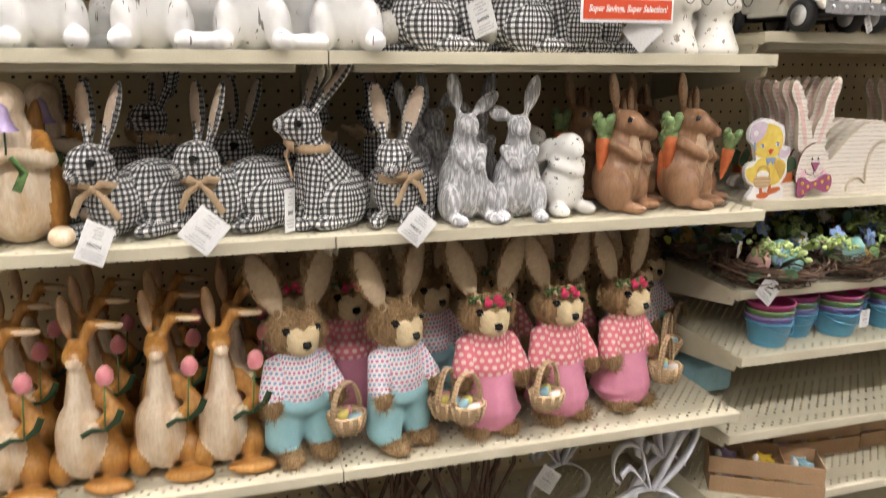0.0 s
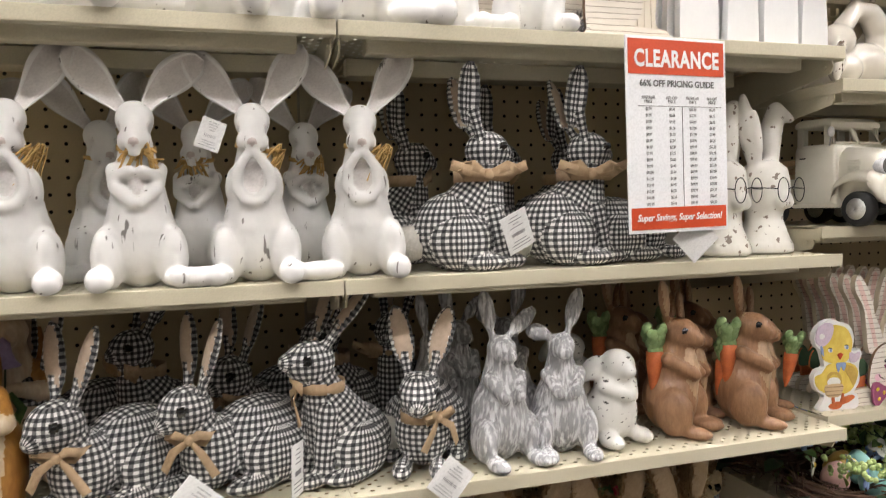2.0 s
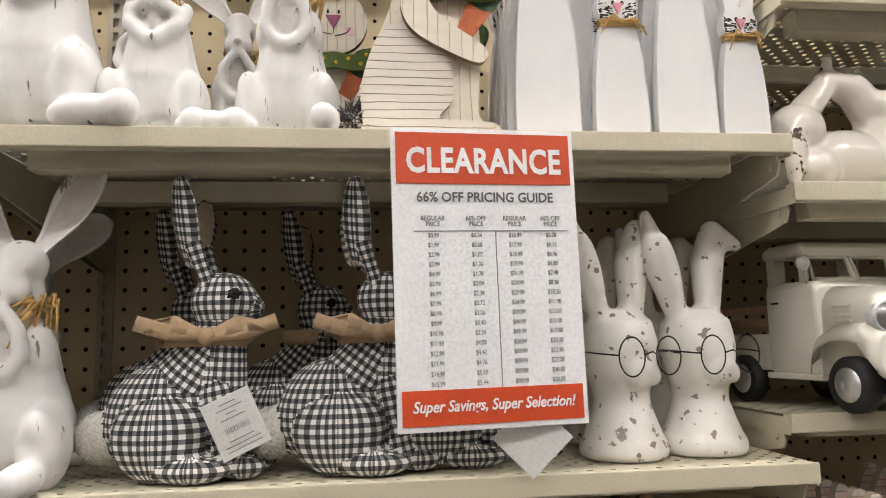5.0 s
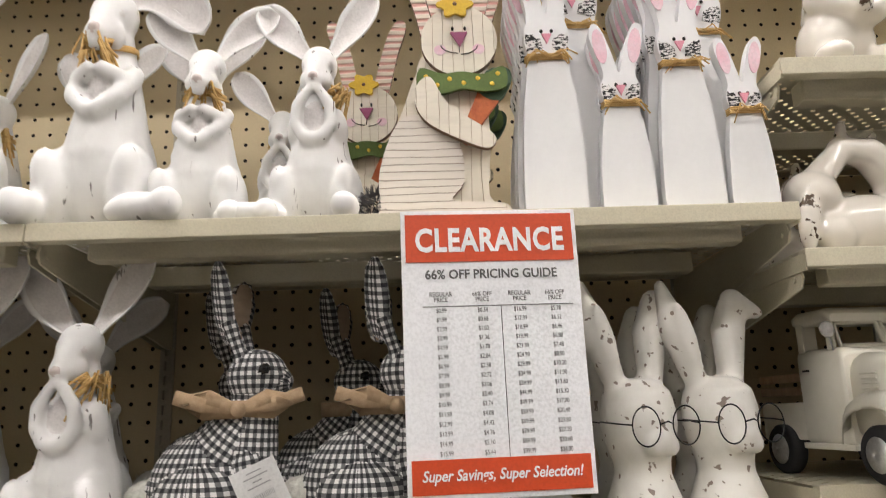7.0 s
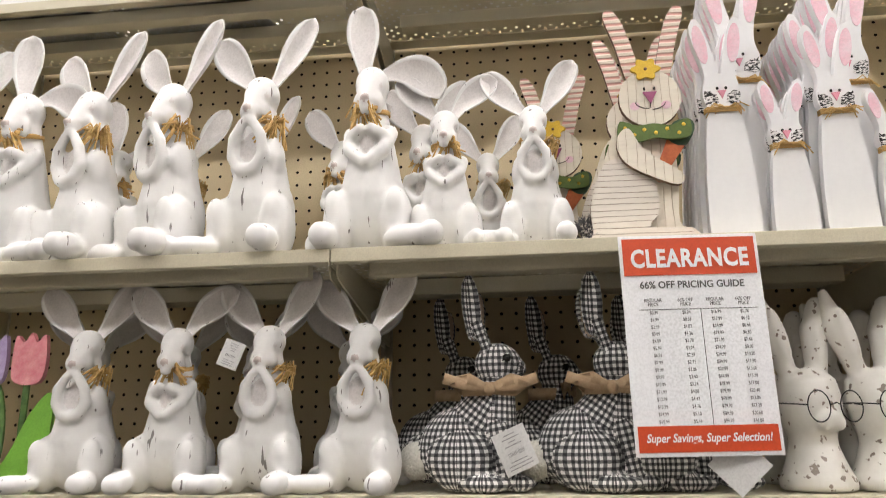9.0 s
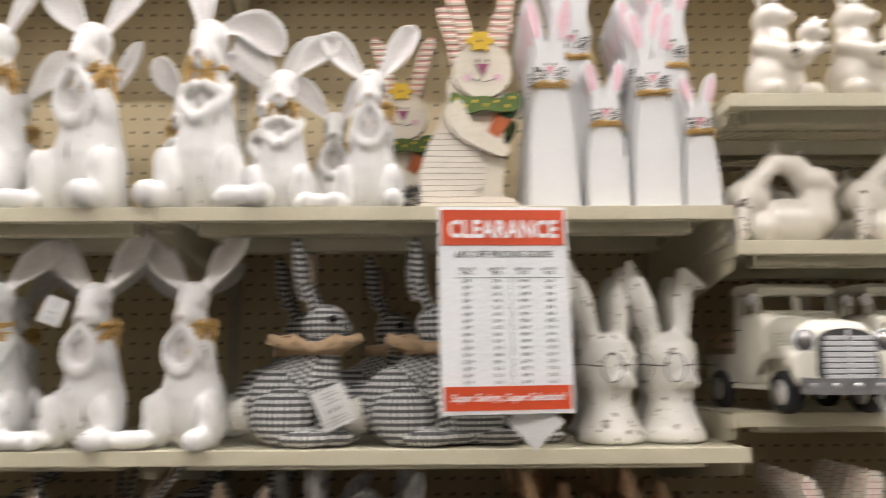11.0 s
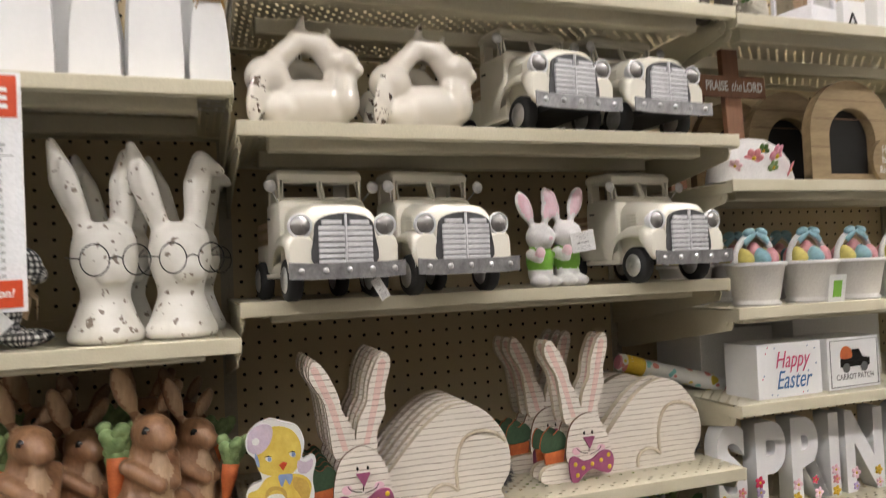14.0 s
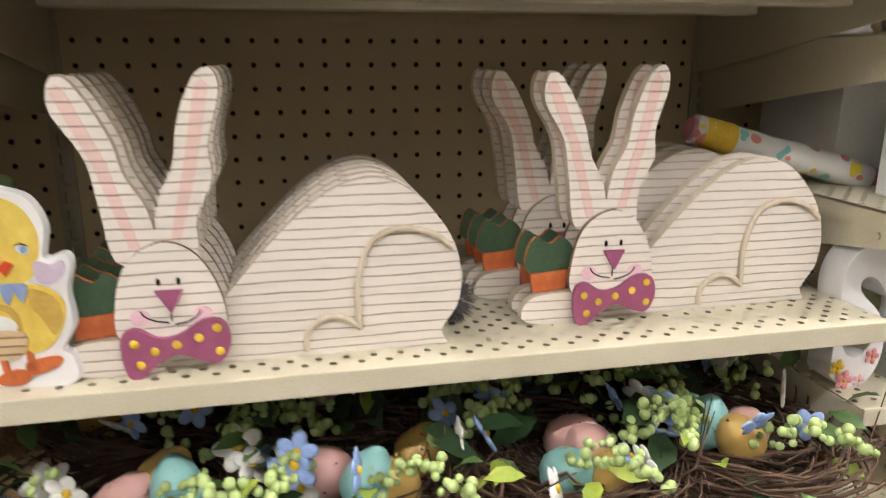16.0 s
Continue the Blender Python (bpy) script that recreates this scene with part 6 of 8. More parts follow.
def truck():
    ob = thing("tin_truck", "cream painted tin farm truck with grey grille and bumper", "toy truck", group="tin trucks")
    white = M["truck_white"]
    part("hood", add_loft(bmesh.new(), [(0.021, 0, 0.100, 0.045, 0.130, 0.026), (0.030, 0, 0.112, 0.042, 0.142, 0.030), (0.075, 0, 0.122, 0.040, 0.150, 0.032), (0.128, 0, 0.134, 0.040, 0.155, 0.030)]), white, ob)
    cab = part("cab", add_loft(bmesh.new(), [(0.122, 0, 0.144, 0.040, 0.152, 0.010), (0.130, 0, 0.146, 0.040, 0.162, 0.010), (0.214, 0, 0.146, 0.040, 0.164, 0.010), (0.218, 0, 0.142, 0.042, 0.158, 0.010)]), white, ob)
    for s in (-1, 1):
        v = []
        bm = bmesh.new()
        for (a, b) in ((0.003, 0.0), (0.064, 0.0), (0.062, 1.0), (0.003, 1.0)):
            v.append((s * a, 0.1330 + 0.0135 * b, 0.163 + 0.032 * b))
        add_tube(bm, [v[0], v[1], v[2], v[3], v[0]], 0.0042, 6)
        part("window_frame", bm, white, cab)
        for y0, y1 in ((0.138, 0.152), (0.200, 0.214)):
            part("door_post", box((s * 0.0665, y0, 0.160), (s * 0.0705, y1, 0.199), 0.001), white, cab)
        part("back_panel", box((s * 0.044, 0.2095, 0.160), (s * 0.0660, 0.2135, 0.199), 0.001), white, cab)
        part("door_handle", box((s * 0.072, 0.192, 0.135), (s * 0.076, 0.204, 0.1375), 0.0006), M["wire"], cab)
        bm = bmesh.new()
        add_tube(bm, [(s * 0.070, 0.140, 0.158), (s * 0.084, 0.126, 0.180)], 0.0012, 5)
        add_ball(bm, (s * 0.086, 0.124, 0.184), (0.0105, 0.003, 0.0105), u=14, v=8)
        part("wing_mirror", bm, M["tin_bright"], ob, "round tin wing mirror")
        # fender: an arched loft open over the wheel
        bm = bmesh.new()
        n = 9
        rings = []
        for k in range(n + 1):
            a = math.pi * (0.02 + 0.96 * k / n)
            yy, zz = 0.074 - 0.052 * math.cos(a), 0.050 + 0.056 * math.sin(a) ** 0.55
            rings.append((yy, zz))
        rows = []
        for yy, zz in rings:
            rows.append([bm.verts.new((s * xx, yy, zz - d)) for xx, d in ((0.046, -0.002), (0.074, 0.0), (0.084, 0.006), (0.0865, 0.016), (0.0855, 0.020))])
        for a, b in zip(rows, rows[1:]):
            for i in range(4):
                f = bm.faces.new((a[i], a[i + 1], b[i + 1], b[i]) if s > 0 else (a[i + 1], a[i], b[i], b[i + 1]))
                f.smooth = True
        bmesh.ops.solidify(bm, geom=bm.faces[:], thickness=0.0016)
        part("front_fender", bm, white, ob)
        part("fender_skirt", add_loft(bmesh.new(), [(0.018, s * 0.066, 0.036, 0.046, 0.094, 0.014), (0.024, s * 0.067, 0.040, 0.042, 0.100, 0.016), (0.050, s * 0.066, 0.040, 0.070, 0.106, 0.016)]), white, ob)
        part("sill", box((s * 0.060, 0.118, 0.036), (s * 0.076, 0.222, 0.044), 0.002), white, ob)
        for yy in (0.076, 0.274):
            wh = part("wheel", add_lathe(bmesh.new(), [(0.020, -0.011), (0.030, -0.011), (0.0335, -0.007), (0.0335, 0.007), (0.030, 0.011), (0.020, 0.011)], 26), M["rubber"], ob, "black wheel", m=pose(s * 0.068, yy, 0.0335, 0, 90, 0))
            part("rim", add_lathe(bmesh.new(), [(0.0205, -0.0115), (0.018, -0.0135), (0.008, -0.0155), (0.0005, -0.0160), (0.0005, 0.0160), (0.008, 0.0155), (0.018, 0.0135), (0.0205, 0.0115)], 22), M["tin_bright"], wh, "white tin hub cap")
        hl = part("headlight", add_lathe(bmesh.new(), [(0.004, 0.028), (0.012, 0.020), (0.0165, 0.010), (0.0185, 0.004), (0.0192, 0.001), (0.0175, -0.002), (0.0150, 0.0)], 24), M["tin_washed"], ob, "round tin headlight", m=pose(s * 0.0665, 0.022, 0.112) @ pose(0, 0, 0, -90, 0, 0))
        part("lens", add_lathe(bmesh.new(), [(0.0152, 0.000), (0.011, -0.004), (0.006, -0.006), (0.0005, -0.0065)], 20), M["glass_dark"], hl)
    gr = part("grille", add_board(bmesh.new(), smooth_line([(-0.045, 0.052), (0.045, 0.052), (0.047, 0.098), (0.039, 0.122), (0, 0.131), (-0.039, 0.122), (-0.047, 0.098)], 4), 0.015, 0.0225), M["tin_dark"], ob, "ribbed grey tin grille")
    slat = to_mesh(box((-0.0195, 0.0105, -0.0034), (0.0195, 0.0148, 0.0034), 0.0014), "slat", M["tin_washed"])
    for k in range(8):
        for s in (-1, 1):
            part("slat", slat, None, gr, m=pose(s * 0.0218, 0, 0.058 + 0.0083 * k) @ Matrix.Diagonal((0.80 if k == 7 else 1.04, 1, 1, 1)))
    part("centre_bar", box((-0.0018, 0.0100, 0.053), (0.0018, 0.0149, 0.129), 0.001), M["tin_washed"], gr)
    bp = part("bumper", add_board(bmesh.new(), [(-0.090, 0.034), (-0.060, 0.032), (0.060, 0.032), (0.090, 0.034), (0.090, 0.058), (0.060, 0.056), (-0.060, 0.056), (-0.090, 0.058)], 0.000, 0.003), M["tin"], ob, "riveted grey tin bumper")
    rivet = to_mesh(add_ball(bmesh.new(), (0, 0, 0), (0.0048, 0.003, 0.0048), u=10, v=6), "rivet", M["tin_bright"])
    for k in range(5):
        part("rivet", rivet, None, bp, m=pose(-0.072 + 0.036 * k, -0.0005, 0.045))
    part("chassis", box((-0.052, 0.004, 0.034), (0.052, 0.325, 0.046), 0.002), M["rubber"], ob)
    for s in (-1, 1):
        part("bed_side", box((s * 0.062, 0.220, 0.046), (s * 0.068, 0.328, 0.096), 0.002), white, ob)
        for k in range(2):
            part("bed_rail", box((s * 0.063, 0.222, 0.106 + 0.018 * k), (s * 0.067, 0.328, 0.117 + 0.018 * k), 0.001), M["tan_carved"], ob)
    part("tailgate", box((-0.0615, 0.322, 0.046), (0.0615, 0.328, 0.096), 0.002), white, ob)
    part("bed_floor", box((-0.0615, 0.219, 0.0465), (0.0615, 0.3215, 0.052)), white, ob)
    for s in (-1, 1):
        for k in range(4):
            part("louvre", box((s * 0.0605, 0.080, 0.108 + 0.006 * k), (s * 0.0645, 0.108, 0.1105 + 0.006 * k), 0.0008), white, ob)
    part("roof", add_loft(bmesh.new(), [(0.136, 0, 0.142, 0.195, 0.205, 0.004), (0.148, 0, 0.146, 0.196, 0.214, 0.008), (0.208, 0, 0.146, 0.196, 0.215, 0.008), (0.218, 0, 0.144, 0.197, 0.210, 0.005)]), white, ob)
    return ob


first = truck()
first.matrix_basis = pose(0.154, -0.492, R5, 0, 0, 6.5)
for x, y, z, t in ((0.349, -0.486, R5, 7), (0.782, -0.480, R5, 6), (0.566, -0.476, R6, 7), (0.762, -0.470, R6, 6)):
    copy_thing(first, pose(x, y, z, 0, 0, t))


# ---- glazed rabbits on the upper shelf of the middle bay ----
p = [E((0, 0.0, 0.052), (0.050, 0.046, 0.054)), T((0, 0, 0.08), (-0.004, -0.002, 0.130), 0.040, 0.028), E((-0.006, -0.006, 0.160), (0.029, 0.032, 0.027)), E((0.006, -0.032, 0.152), (0.016, 0.015, 0.013)),
     E((0.010, -0.050, 0.078), (0.030, 0.022, 0.022)), E((0.034, -0.052, 0.118), (0.021, 0.020, 0.018)), E((0.052, -0.058, 0.114), (0.012, 0.011, 0.010)), T((0.040, -0.048, 0.130), (0.066, -0.050, 0.142), 0.006, 0.005), T((0.028, -0.046, 0.132), (0.052, -0.044, 0.150), 0.006, 0.005),
     T((-0.036, -0.016, 0.105), (-0.010, -0.060, 0.078), 0.014, 0.012), E((-0.010, -0.068, 0.076), (0.012, 0.011, 0.012), 1), T((0.034, -0.014, 0.105), (0.040, -0.062, 0.086), 0.013, 0.012), E((0.042, -0.068, 0.086), (0.011, 0.010, 0.011), 1)]
p += ear(-1, 4, 0.070, 0.012, (-0.018, 0, 0.178), 0, 1) + ear(1, 18, 0.062, 0.011, (0.006, 0, 0.178), 0, 1)
f = [E((0.036, -0.036, 0.018), (0.022, 0.028, 0.018))]
MOTHER = sculpt("mother_rabbit", p + f + mirror(f), [M["ceramic"], M["ceramic_worn"]], 0.004, 3)
for x in (0.118, 0.262, 0.392):
    tagged(part("ceramic_rabbit", MOTHER, None, m=pose(x, -0.390, R7, 0, 0, 10) @ Matrix.Scale(1.02, 4)), "glossy cream ceramic rabbit holding a baby rabbit", "figurine", "ceramic mother rabbits")
p = [E((0, 0.010, 0.052), (0.050, 0.048, 0.054)), T((0, -0.006, 0.04), (0, -0.006, 0.140), 0.041, 0.035), T((0, -0.006, 0.14), (0, -0.006, 0.190), 0.035, 0.029), E((0, -0.012, 0.208), (0.031, 0.034, 0.026)), T((0, -0.020, 0.214), (0.003, -0.036, 0.238), 0.024, 0.013),
     T((-0.026, 0.018, 0.208), (-0.046, 0.026, 0.180), 0.009, 0.010), E((-0.052, 0.024, 0.158), (0.010, 0.012, 0.034), 1, (0, 12, 0)), E((0.048, 0.006, 0.042), (0.022, 0.040, 0.042)), E((-0.048, 0.006, 0.042), (0.022, 0.040, 0.042))]
f = [T((0.014, -0.034, 0.09), (0.015, -0.042, 0.016), 0.016, 0.014), E((0.015, -0.050, 0.010), (0.014, 0.020, 0.010)), E((0.052, -0.026, 0.011), (0.017, 0.028, 0.011))]
TALLC = sculpt("ceramic_body", p + f + mirror(f), [M["ceramic"], M["ceramic_worn"]], 0.0044, 3)
for x, s, t in ((0.515, 1.0, -10), (0.640, 1.06, 6), (0.808, 1.12, 2)):
    tagged(part("ceramic_rabbit", TALLC, None, m=pose(x, -0.375, R7, 0, 0, t) @ Matrix.Diagonal((1.14 * s, s, 1.02 * s, 1))), "tall glossy cream ceramic rabbit with raised head", "figurine", "tall ceramic rabbits")
# rabbits bent into a ring
p = [E((0.012, 0, 0.042), (0.072, 0.034, 0.042)), T((0.058, 0, 0.05), (0.060, 0, 0.100), 0.034, 0.026), T((0.060, 0, 0.10), (0.030, 0, 0.138), 0.026, 0.022), T((0.030, 0, 0.138), (-0.010, 0, 0.146), 0.022, 0.016), E((0.062, -0.008, 0.112), (0.028, 0.026, 0.024)), E((0.084, -0.016, 0.100), (0.012, 0.012, 0.011)),
     E((-0.056, 0, 0.082), (0.036, 0.032, 0.034)), T((-0.045, 0, 0.105), (-0.010, 0, 0.142), 0.020, 0.016), E((-0.078, -0.024, 0.046), (0.015, 0.008, 0.046), 1, (0, 8, 0)), T((-0.006, 0.004, 0.15), (0.002, 0.004, 0.182), 0.010, 0.007, 1), T((0.030, 0.004, 0.15), (0.044, 0.004, 0.166), 0.009, 0.006), E((-0.04, -0.006, 0.03), (0.03, 0.03, 0.03))]
RING = sculpt("ring_rabbit", p, [M["ceramic"], M["ceramic_worn"]], 0.0044, 3)
for x, y in ((0.112, -0.385), (0.312, -0.385), (0.13, -0.22), (0.33, -0.22)):
    tagged(part("ceramic_rabbit", RING, None, m=pose(x, y, R6, 0, 0, 4) @ Matrix.Scale(1.02, 4)), "glossy cream ceramic rabbit curled into a ring", "figurine", "ring-shaped ceramic rabbits")

# ---- the small painted bunny pair ----
M["vest_green"] = surface("lime_vest", (0.22, 0.50, 0.06), (0.18, 0.42, 0.05), 50, 0.5)
M["toy_white"] = surface("white_painted_resin", (0.76, 0.75, 0.74), (0.70, 0.68, 0.68), 40, 0.4)


def bunny_prims(dx, s):
    def q(x, y, z):
        return (dx + x * s, y * s, z * s)
    v = lambda *r: tuple(a * s for a in r)
    o = [E(q(0, 0, 0.045), v(0.024, 0.022, 0.030), 2), E(q(0, 0, 0.024), v(0.022, 0.020, 0.018), 0), E(q(0, -0.004, 0.084), v(0.025, 0.024, 0.023), 0), E(q(0.0, -0.026, 0.078), v(0.010, 0.007, 0.008), 0), E(q(0, -0.034, 0.081), v(0.003, 0.003, 0.0025), 1),
         E(q(0.012, -0.014, 0.010), v(0.014, 0.022, 0.010), 0), E(q(-0.012, -0.014, 0.010), v(0.014, 0.022, 0.010), 0), T(q(-0.022, -0.004, 0.056), q(-0.020, -0.026, 0.048), 0.008 * s, 0.008 * s, 0), E(q(-0.020, -0.030, 0.058), v(0.009, 0.008, 0.009), 1)]
    for sx, tl in ((-1, 28), (1, 22)):
        o += ear(sx, tl, 0.062 * s, 0.015 * s, q(sx * 0.010, 0.0, 0.102), 0, 1, 0, 0.0055)
    return o


PAIR = sculpt("bunny_pair_body", bunny_prims(0.022, 1.0) + bunny_prims(-0.030, 0.95), [M["toy_white"], M["pale_pink"], M["vest_green"]], 0.003, 2)
tagged(part("bunny_figurine", PAIR, None, m=pose(0.556, -0.375, R5, 0, 0, 10) @ Matrix.Scale(1.14, 4)), "small white bunny pair in lime green vests", "figurine")

# ---- goods of the next bay ----
wood_dark = surface("weathered_dark_wood", (0.10, 0.085, 0.065), (0.055, 0.046, 0.036), 40, 0.8, bump=0.6, grain=140, stretch=(1.5, 1.5, 0.25))
wood_mid = surface("brown_stained_wood", (0.26, 0.125, 0.065), (0.19, 0.085, 0.045), 20, 0.6, bump=0.3, grain=150, stretch=(2, 2, 0.2))
wood_tan = surface("tan_plank_wood", (0.38, 0.28, 0.155), (0.23, 0.165, 0.09), 20, 0.7, bump=0.4, grain=150, stretch=(0.3, 2, 2))
cloth_white = surface("draped_white_cloth", (0.62, 0.59, 0.52), (0.50, 0.47, 0.41), 30, 0.9, bump=0.3)


def cross_ornament(x, y, z):
    ob = thing("cross_ornament", "dark wooden crosses draped with white cloth and small flowers", "ornament", pose(x, y, z))
    part("tall_cross", add_box(add_box(bmesh.new(), (-0.010, 0, 0.02), (0.022, 0.022, 0.265), 0.003), (-0.050, 0.002, 0.195), (0.062, 0.020, 0.215), 0.003), wood_dark, ob)
    part("small_cross", add_box(add_box(bmesh.new(), (-0.010, 0, 0.0), (0.010, 0.016, 0.165), 0.002), (-0.030, 0.001, 0.115), (0.032, 0.014, 0.130), 0.002), wood_dark, ob, m=pose(-0.060, -0.02, 0.015, 0, -8, 0))
    part("small_cross", add_box(add_box(bmesh.new(), (-0.010, 0, 0.0), (0.010, 0.016, 0.16), 0.002), (-0.028, 0.001, 0.115), (0.030, 0.014, 0.130), 0.002), wood_dark, ob, m=pose(0.062, 0.02, 0.012, 0, 8, 0))
    bm = bmesh.new()
    ribbon(bm, [(-0.040, -0.004, 0.205), (-0.044, -0.008, 0.16), (-0.034, -0.006, 0.10)], 0.008)
    ribbon(bm, [(0.046, -0.004, 0.212), (0.058, -0.010, 0.18), (0.050, -0.008, 0.150)], 0.009)
    for k in range(4):
        add_tube(bm, [(-0.035 + 0.016 * k, -0.006 - 0.002 * k, 0.110 - 0.012 * k), (0.020 + 0.008 * k, -0.020, 0.085 - 0.018 * k), (0.060, -0.034, 0.045 - 0.010 * k), (0.072, -0.030, 0.014)], [0.008, 0.011, 0.010, 0.008], 8)
    part("cloth", bm, cloth_white, ob, "draped white cloth")
    bm = bmesh.new()
    rnd = random.Random(4)
    for k in range(26):
        add_ball(bm, (0.018 + rnd.gauss(0, 0.016), -0.034 + rnd.uniform(-0.008, 0.008), 0.058 + rnd.gauss(0, 0.012)), 0.0055, k % 3 == 0, u=6, v=5)
    part("flower_bunch", bm, [cloth_white, M["leaf"]], ob)
    bm = bmesh.new()
    for k in range(12):
        add_ball(bm, (-0.085 + 0.015 * k, -0.028 + 0.016 * math.sin(2.3 * k), 0.010), (0.015, 0.017, 0.011 + 0.003 * math.sin(k)), 0, (0, 0, 30 * k), 8, 6)
    part("stone_base", bm, wood_dark, ob)


cross_ornament(0.965, -0.380, Q7)

glass = base_mat("clear_glass", 0.03)
glass.node_tree.nodes["Principled BSDF"].inputs["Transmission Weight"].default_value = 1.0
white_paint = surface("white_lantern_paint", (0.74, 0.73, 0.76), (0.68, 0.67, 0.71), 15, 0.4, bump=0.05)


def lantern(x, y, z):
    ob = thing("lantern", "white square lantern with glass panes and ring handle", "lantern", pose(x, y, z, 0, 0, 12) @ Matrix.Diagonal((0.72, 0.72, 1.12, 1)))
    part("base", add_box(add_box(bmesh.new(), (-0.070, -0.070, 0), (0.070, 0.070, 0.016), 0.003), (-0.062, -0.062, 0.016), (0.062, 0.062, 0.042), 0.003), white_paint, ob)
    for sx in (-1, 1):
        for sy in (-1, 1):
            part("post", box((sx * 0.056 - 0.006, sy * 0.056 - 0.006, 0.042), (sx * 0.056 + 0.006, sy * 0.056 + 0.006, 0.165), 0.0015), white_paint, ob)
    for s in (-1, 1):
        for lo, hi in (((-0.050, s * 0.056 - 0.0008, 0.043), (0.050, s * 0.056 + 0.0008, 0.165)), ((s * 0.056 - 0.0008, -0.050, 0.043), (s * 0.056 + 0.0008, 0.050, 0.165))):
            pane = part("pane", box(lo, hi), glass, ob)
            pane.visible_shadow = False
    bm = bmesh.new()
    lv = [[bm.verts.new((sx * r, sy * r, zz)) for sx, sy in ((-1, -1), (1, -1), (1, 1), (-1, 1))] for r, zz in ((0.082, 0.165), (0.083, 0.171), (0.045, 0.196), (0.020, 0.204))]
    for a, b in zip(lv, lv[1:]):
        for i in range(4):
            bm.faces.new((a[i], a[(i + 1) % 4], b[(i + 1) % 4], b[i]))
    bm.faces.new(lv[0][::-1]), bm.faces.new(lv[-1])
    part("roof", bm, white_paint, ob)
    part("finial", add_lathe(bmesh.new(), [(0.014, 0.203), (0.013, 0.216), (0.016, 0.220), (0.012, 0.228), (0.006, 0.236), (0.0005, 0.238)], 16), white_paint, ob)
    part("handle", add_tube(bmesh.new(), [(-0.026 + 0.034 * math.cos(a) * 0.9, 0, 0.206 + 0.030 * math.sin(a)) for a in (math.pi * i / 14 for i in range(15))], 0.0022, 6), white_paint, ob)
    bm = bmesh.new()
    for k, sx in enumerate((-0.022, 0.018)):
        add_ball(bm, (sx, 0, 0.066), (0.016, 0.014, 0.022), 1)
        add_ball(bm, (sx, -0.004, 0.100), (0.015, 0.014, 0.015), 0)
        for q in (-1, 1):
            add_ball(bm, (sx + q * 0.007, 0, 0.124), (0.005, 0.003, 0.016), 0)
    part("figure_inside", bm, [M["cream_carved"], M["tan_carved"]], ob)


lantern(1.162, -0.385, Q7)


def box_sign(x, y, z, w, h, d, label, turn=0):
    ob = thing("box_sign", label, "box sign", pose(x, y, z, 0, 0, turn), "box signs")
    part("block", box((-w / 2, 0, 0), (w / 2, d, h), 0.0015), M["smooth_white"], ob)
    return ob


UP = pose(0, 0, 0, 90, 0, 0)
M["print_pink"] = surface("pink_print", (0.66, 0.10, 0.20), rough=0.6, bump=0)
M["print_blue"] = surface("blue_print", (0.05, 0.16, 0.36), rough=0.6, bump=0)
ob = box_sign(1.288, -0.400, Q7, 0.064, 0.080, 0.03, "white block sign with black letter and bunny ears")
lettering("A", 0.056, M["eye_black"], ob, pose(-0.008, -0.002, 0.014) @ UP, "letter")
ob = box_sign(1.392, -0.41, Q7, 0.100, 0.140, 0.03, "white block sign with black letter", 0)
lettering("E", 0.135, M["eye_black"], ob, pose(0, -0.002, 0.020) @ UP, "letter", squeeze=0.85)
bun = thing("bunny_sign", "white wooden bunny sign with pink inner ears", "sign", pose(1.255, -0.345, Q7))
part("board", add_board(bmesh.new(), smooth_line([(-0.05, 0), (0.05, 0), (0.05, 0.06), (0.032, 0.09), (0.045, 0.15), (0.030, 0.165), (0.010, 0.10), (-0.006, 0.10), (-0.028, 0.16), (-0.044, 0.15), (-0.034, 0.09), (-0.05, 0.06)], 4), 0, 0.012), M["smooth_white"], bun)
for s, xx in ((-1, -0.030), (1, 0.031)):
    part("inner_ear", add_board(bmesh.new(), ellipse(xx, 0.128, 0.006, 0.026, 16, -s * 14), -0.001, 0.0005), M["pale_pink"], bun)

cross = thing("wooden_cross", "brown wooden cross lettered in white", "cross", pose(1.012, -0.345, Q6, -3, 0, 0))
part("upright_beam", box((-0.021, 0, 0), (0.021, 0.014, 0.290), 0.002), wood_mid, cross)
part("cross_beam", box((-0.084, -0.003, 0.185), (0.084, -0.0002, 0.232), 0.0012), wood_mid, cross)
lettering("PRAISE", 0.029, M["paper"], cross, pose(-0.043, -0.0042, 0.199) @ UP, "word", squeeze=0.66, bold=0.0006)
lettering("the", 0.030, M["paper"], cross, pose(0.006, -0.0042, 0.199) @ UP, "word", squeeze=0.7, shear=0.35)
lettering("LORD", 0.029, M["paper"], cross, pose(0.050, -0.0042, 0.199) @ UP, "word", squeeze=0.66, bold=0.0006)
back_cross = copy_thing(cross, pose(0.955, -0.22, Q6, -2, 0, 0))


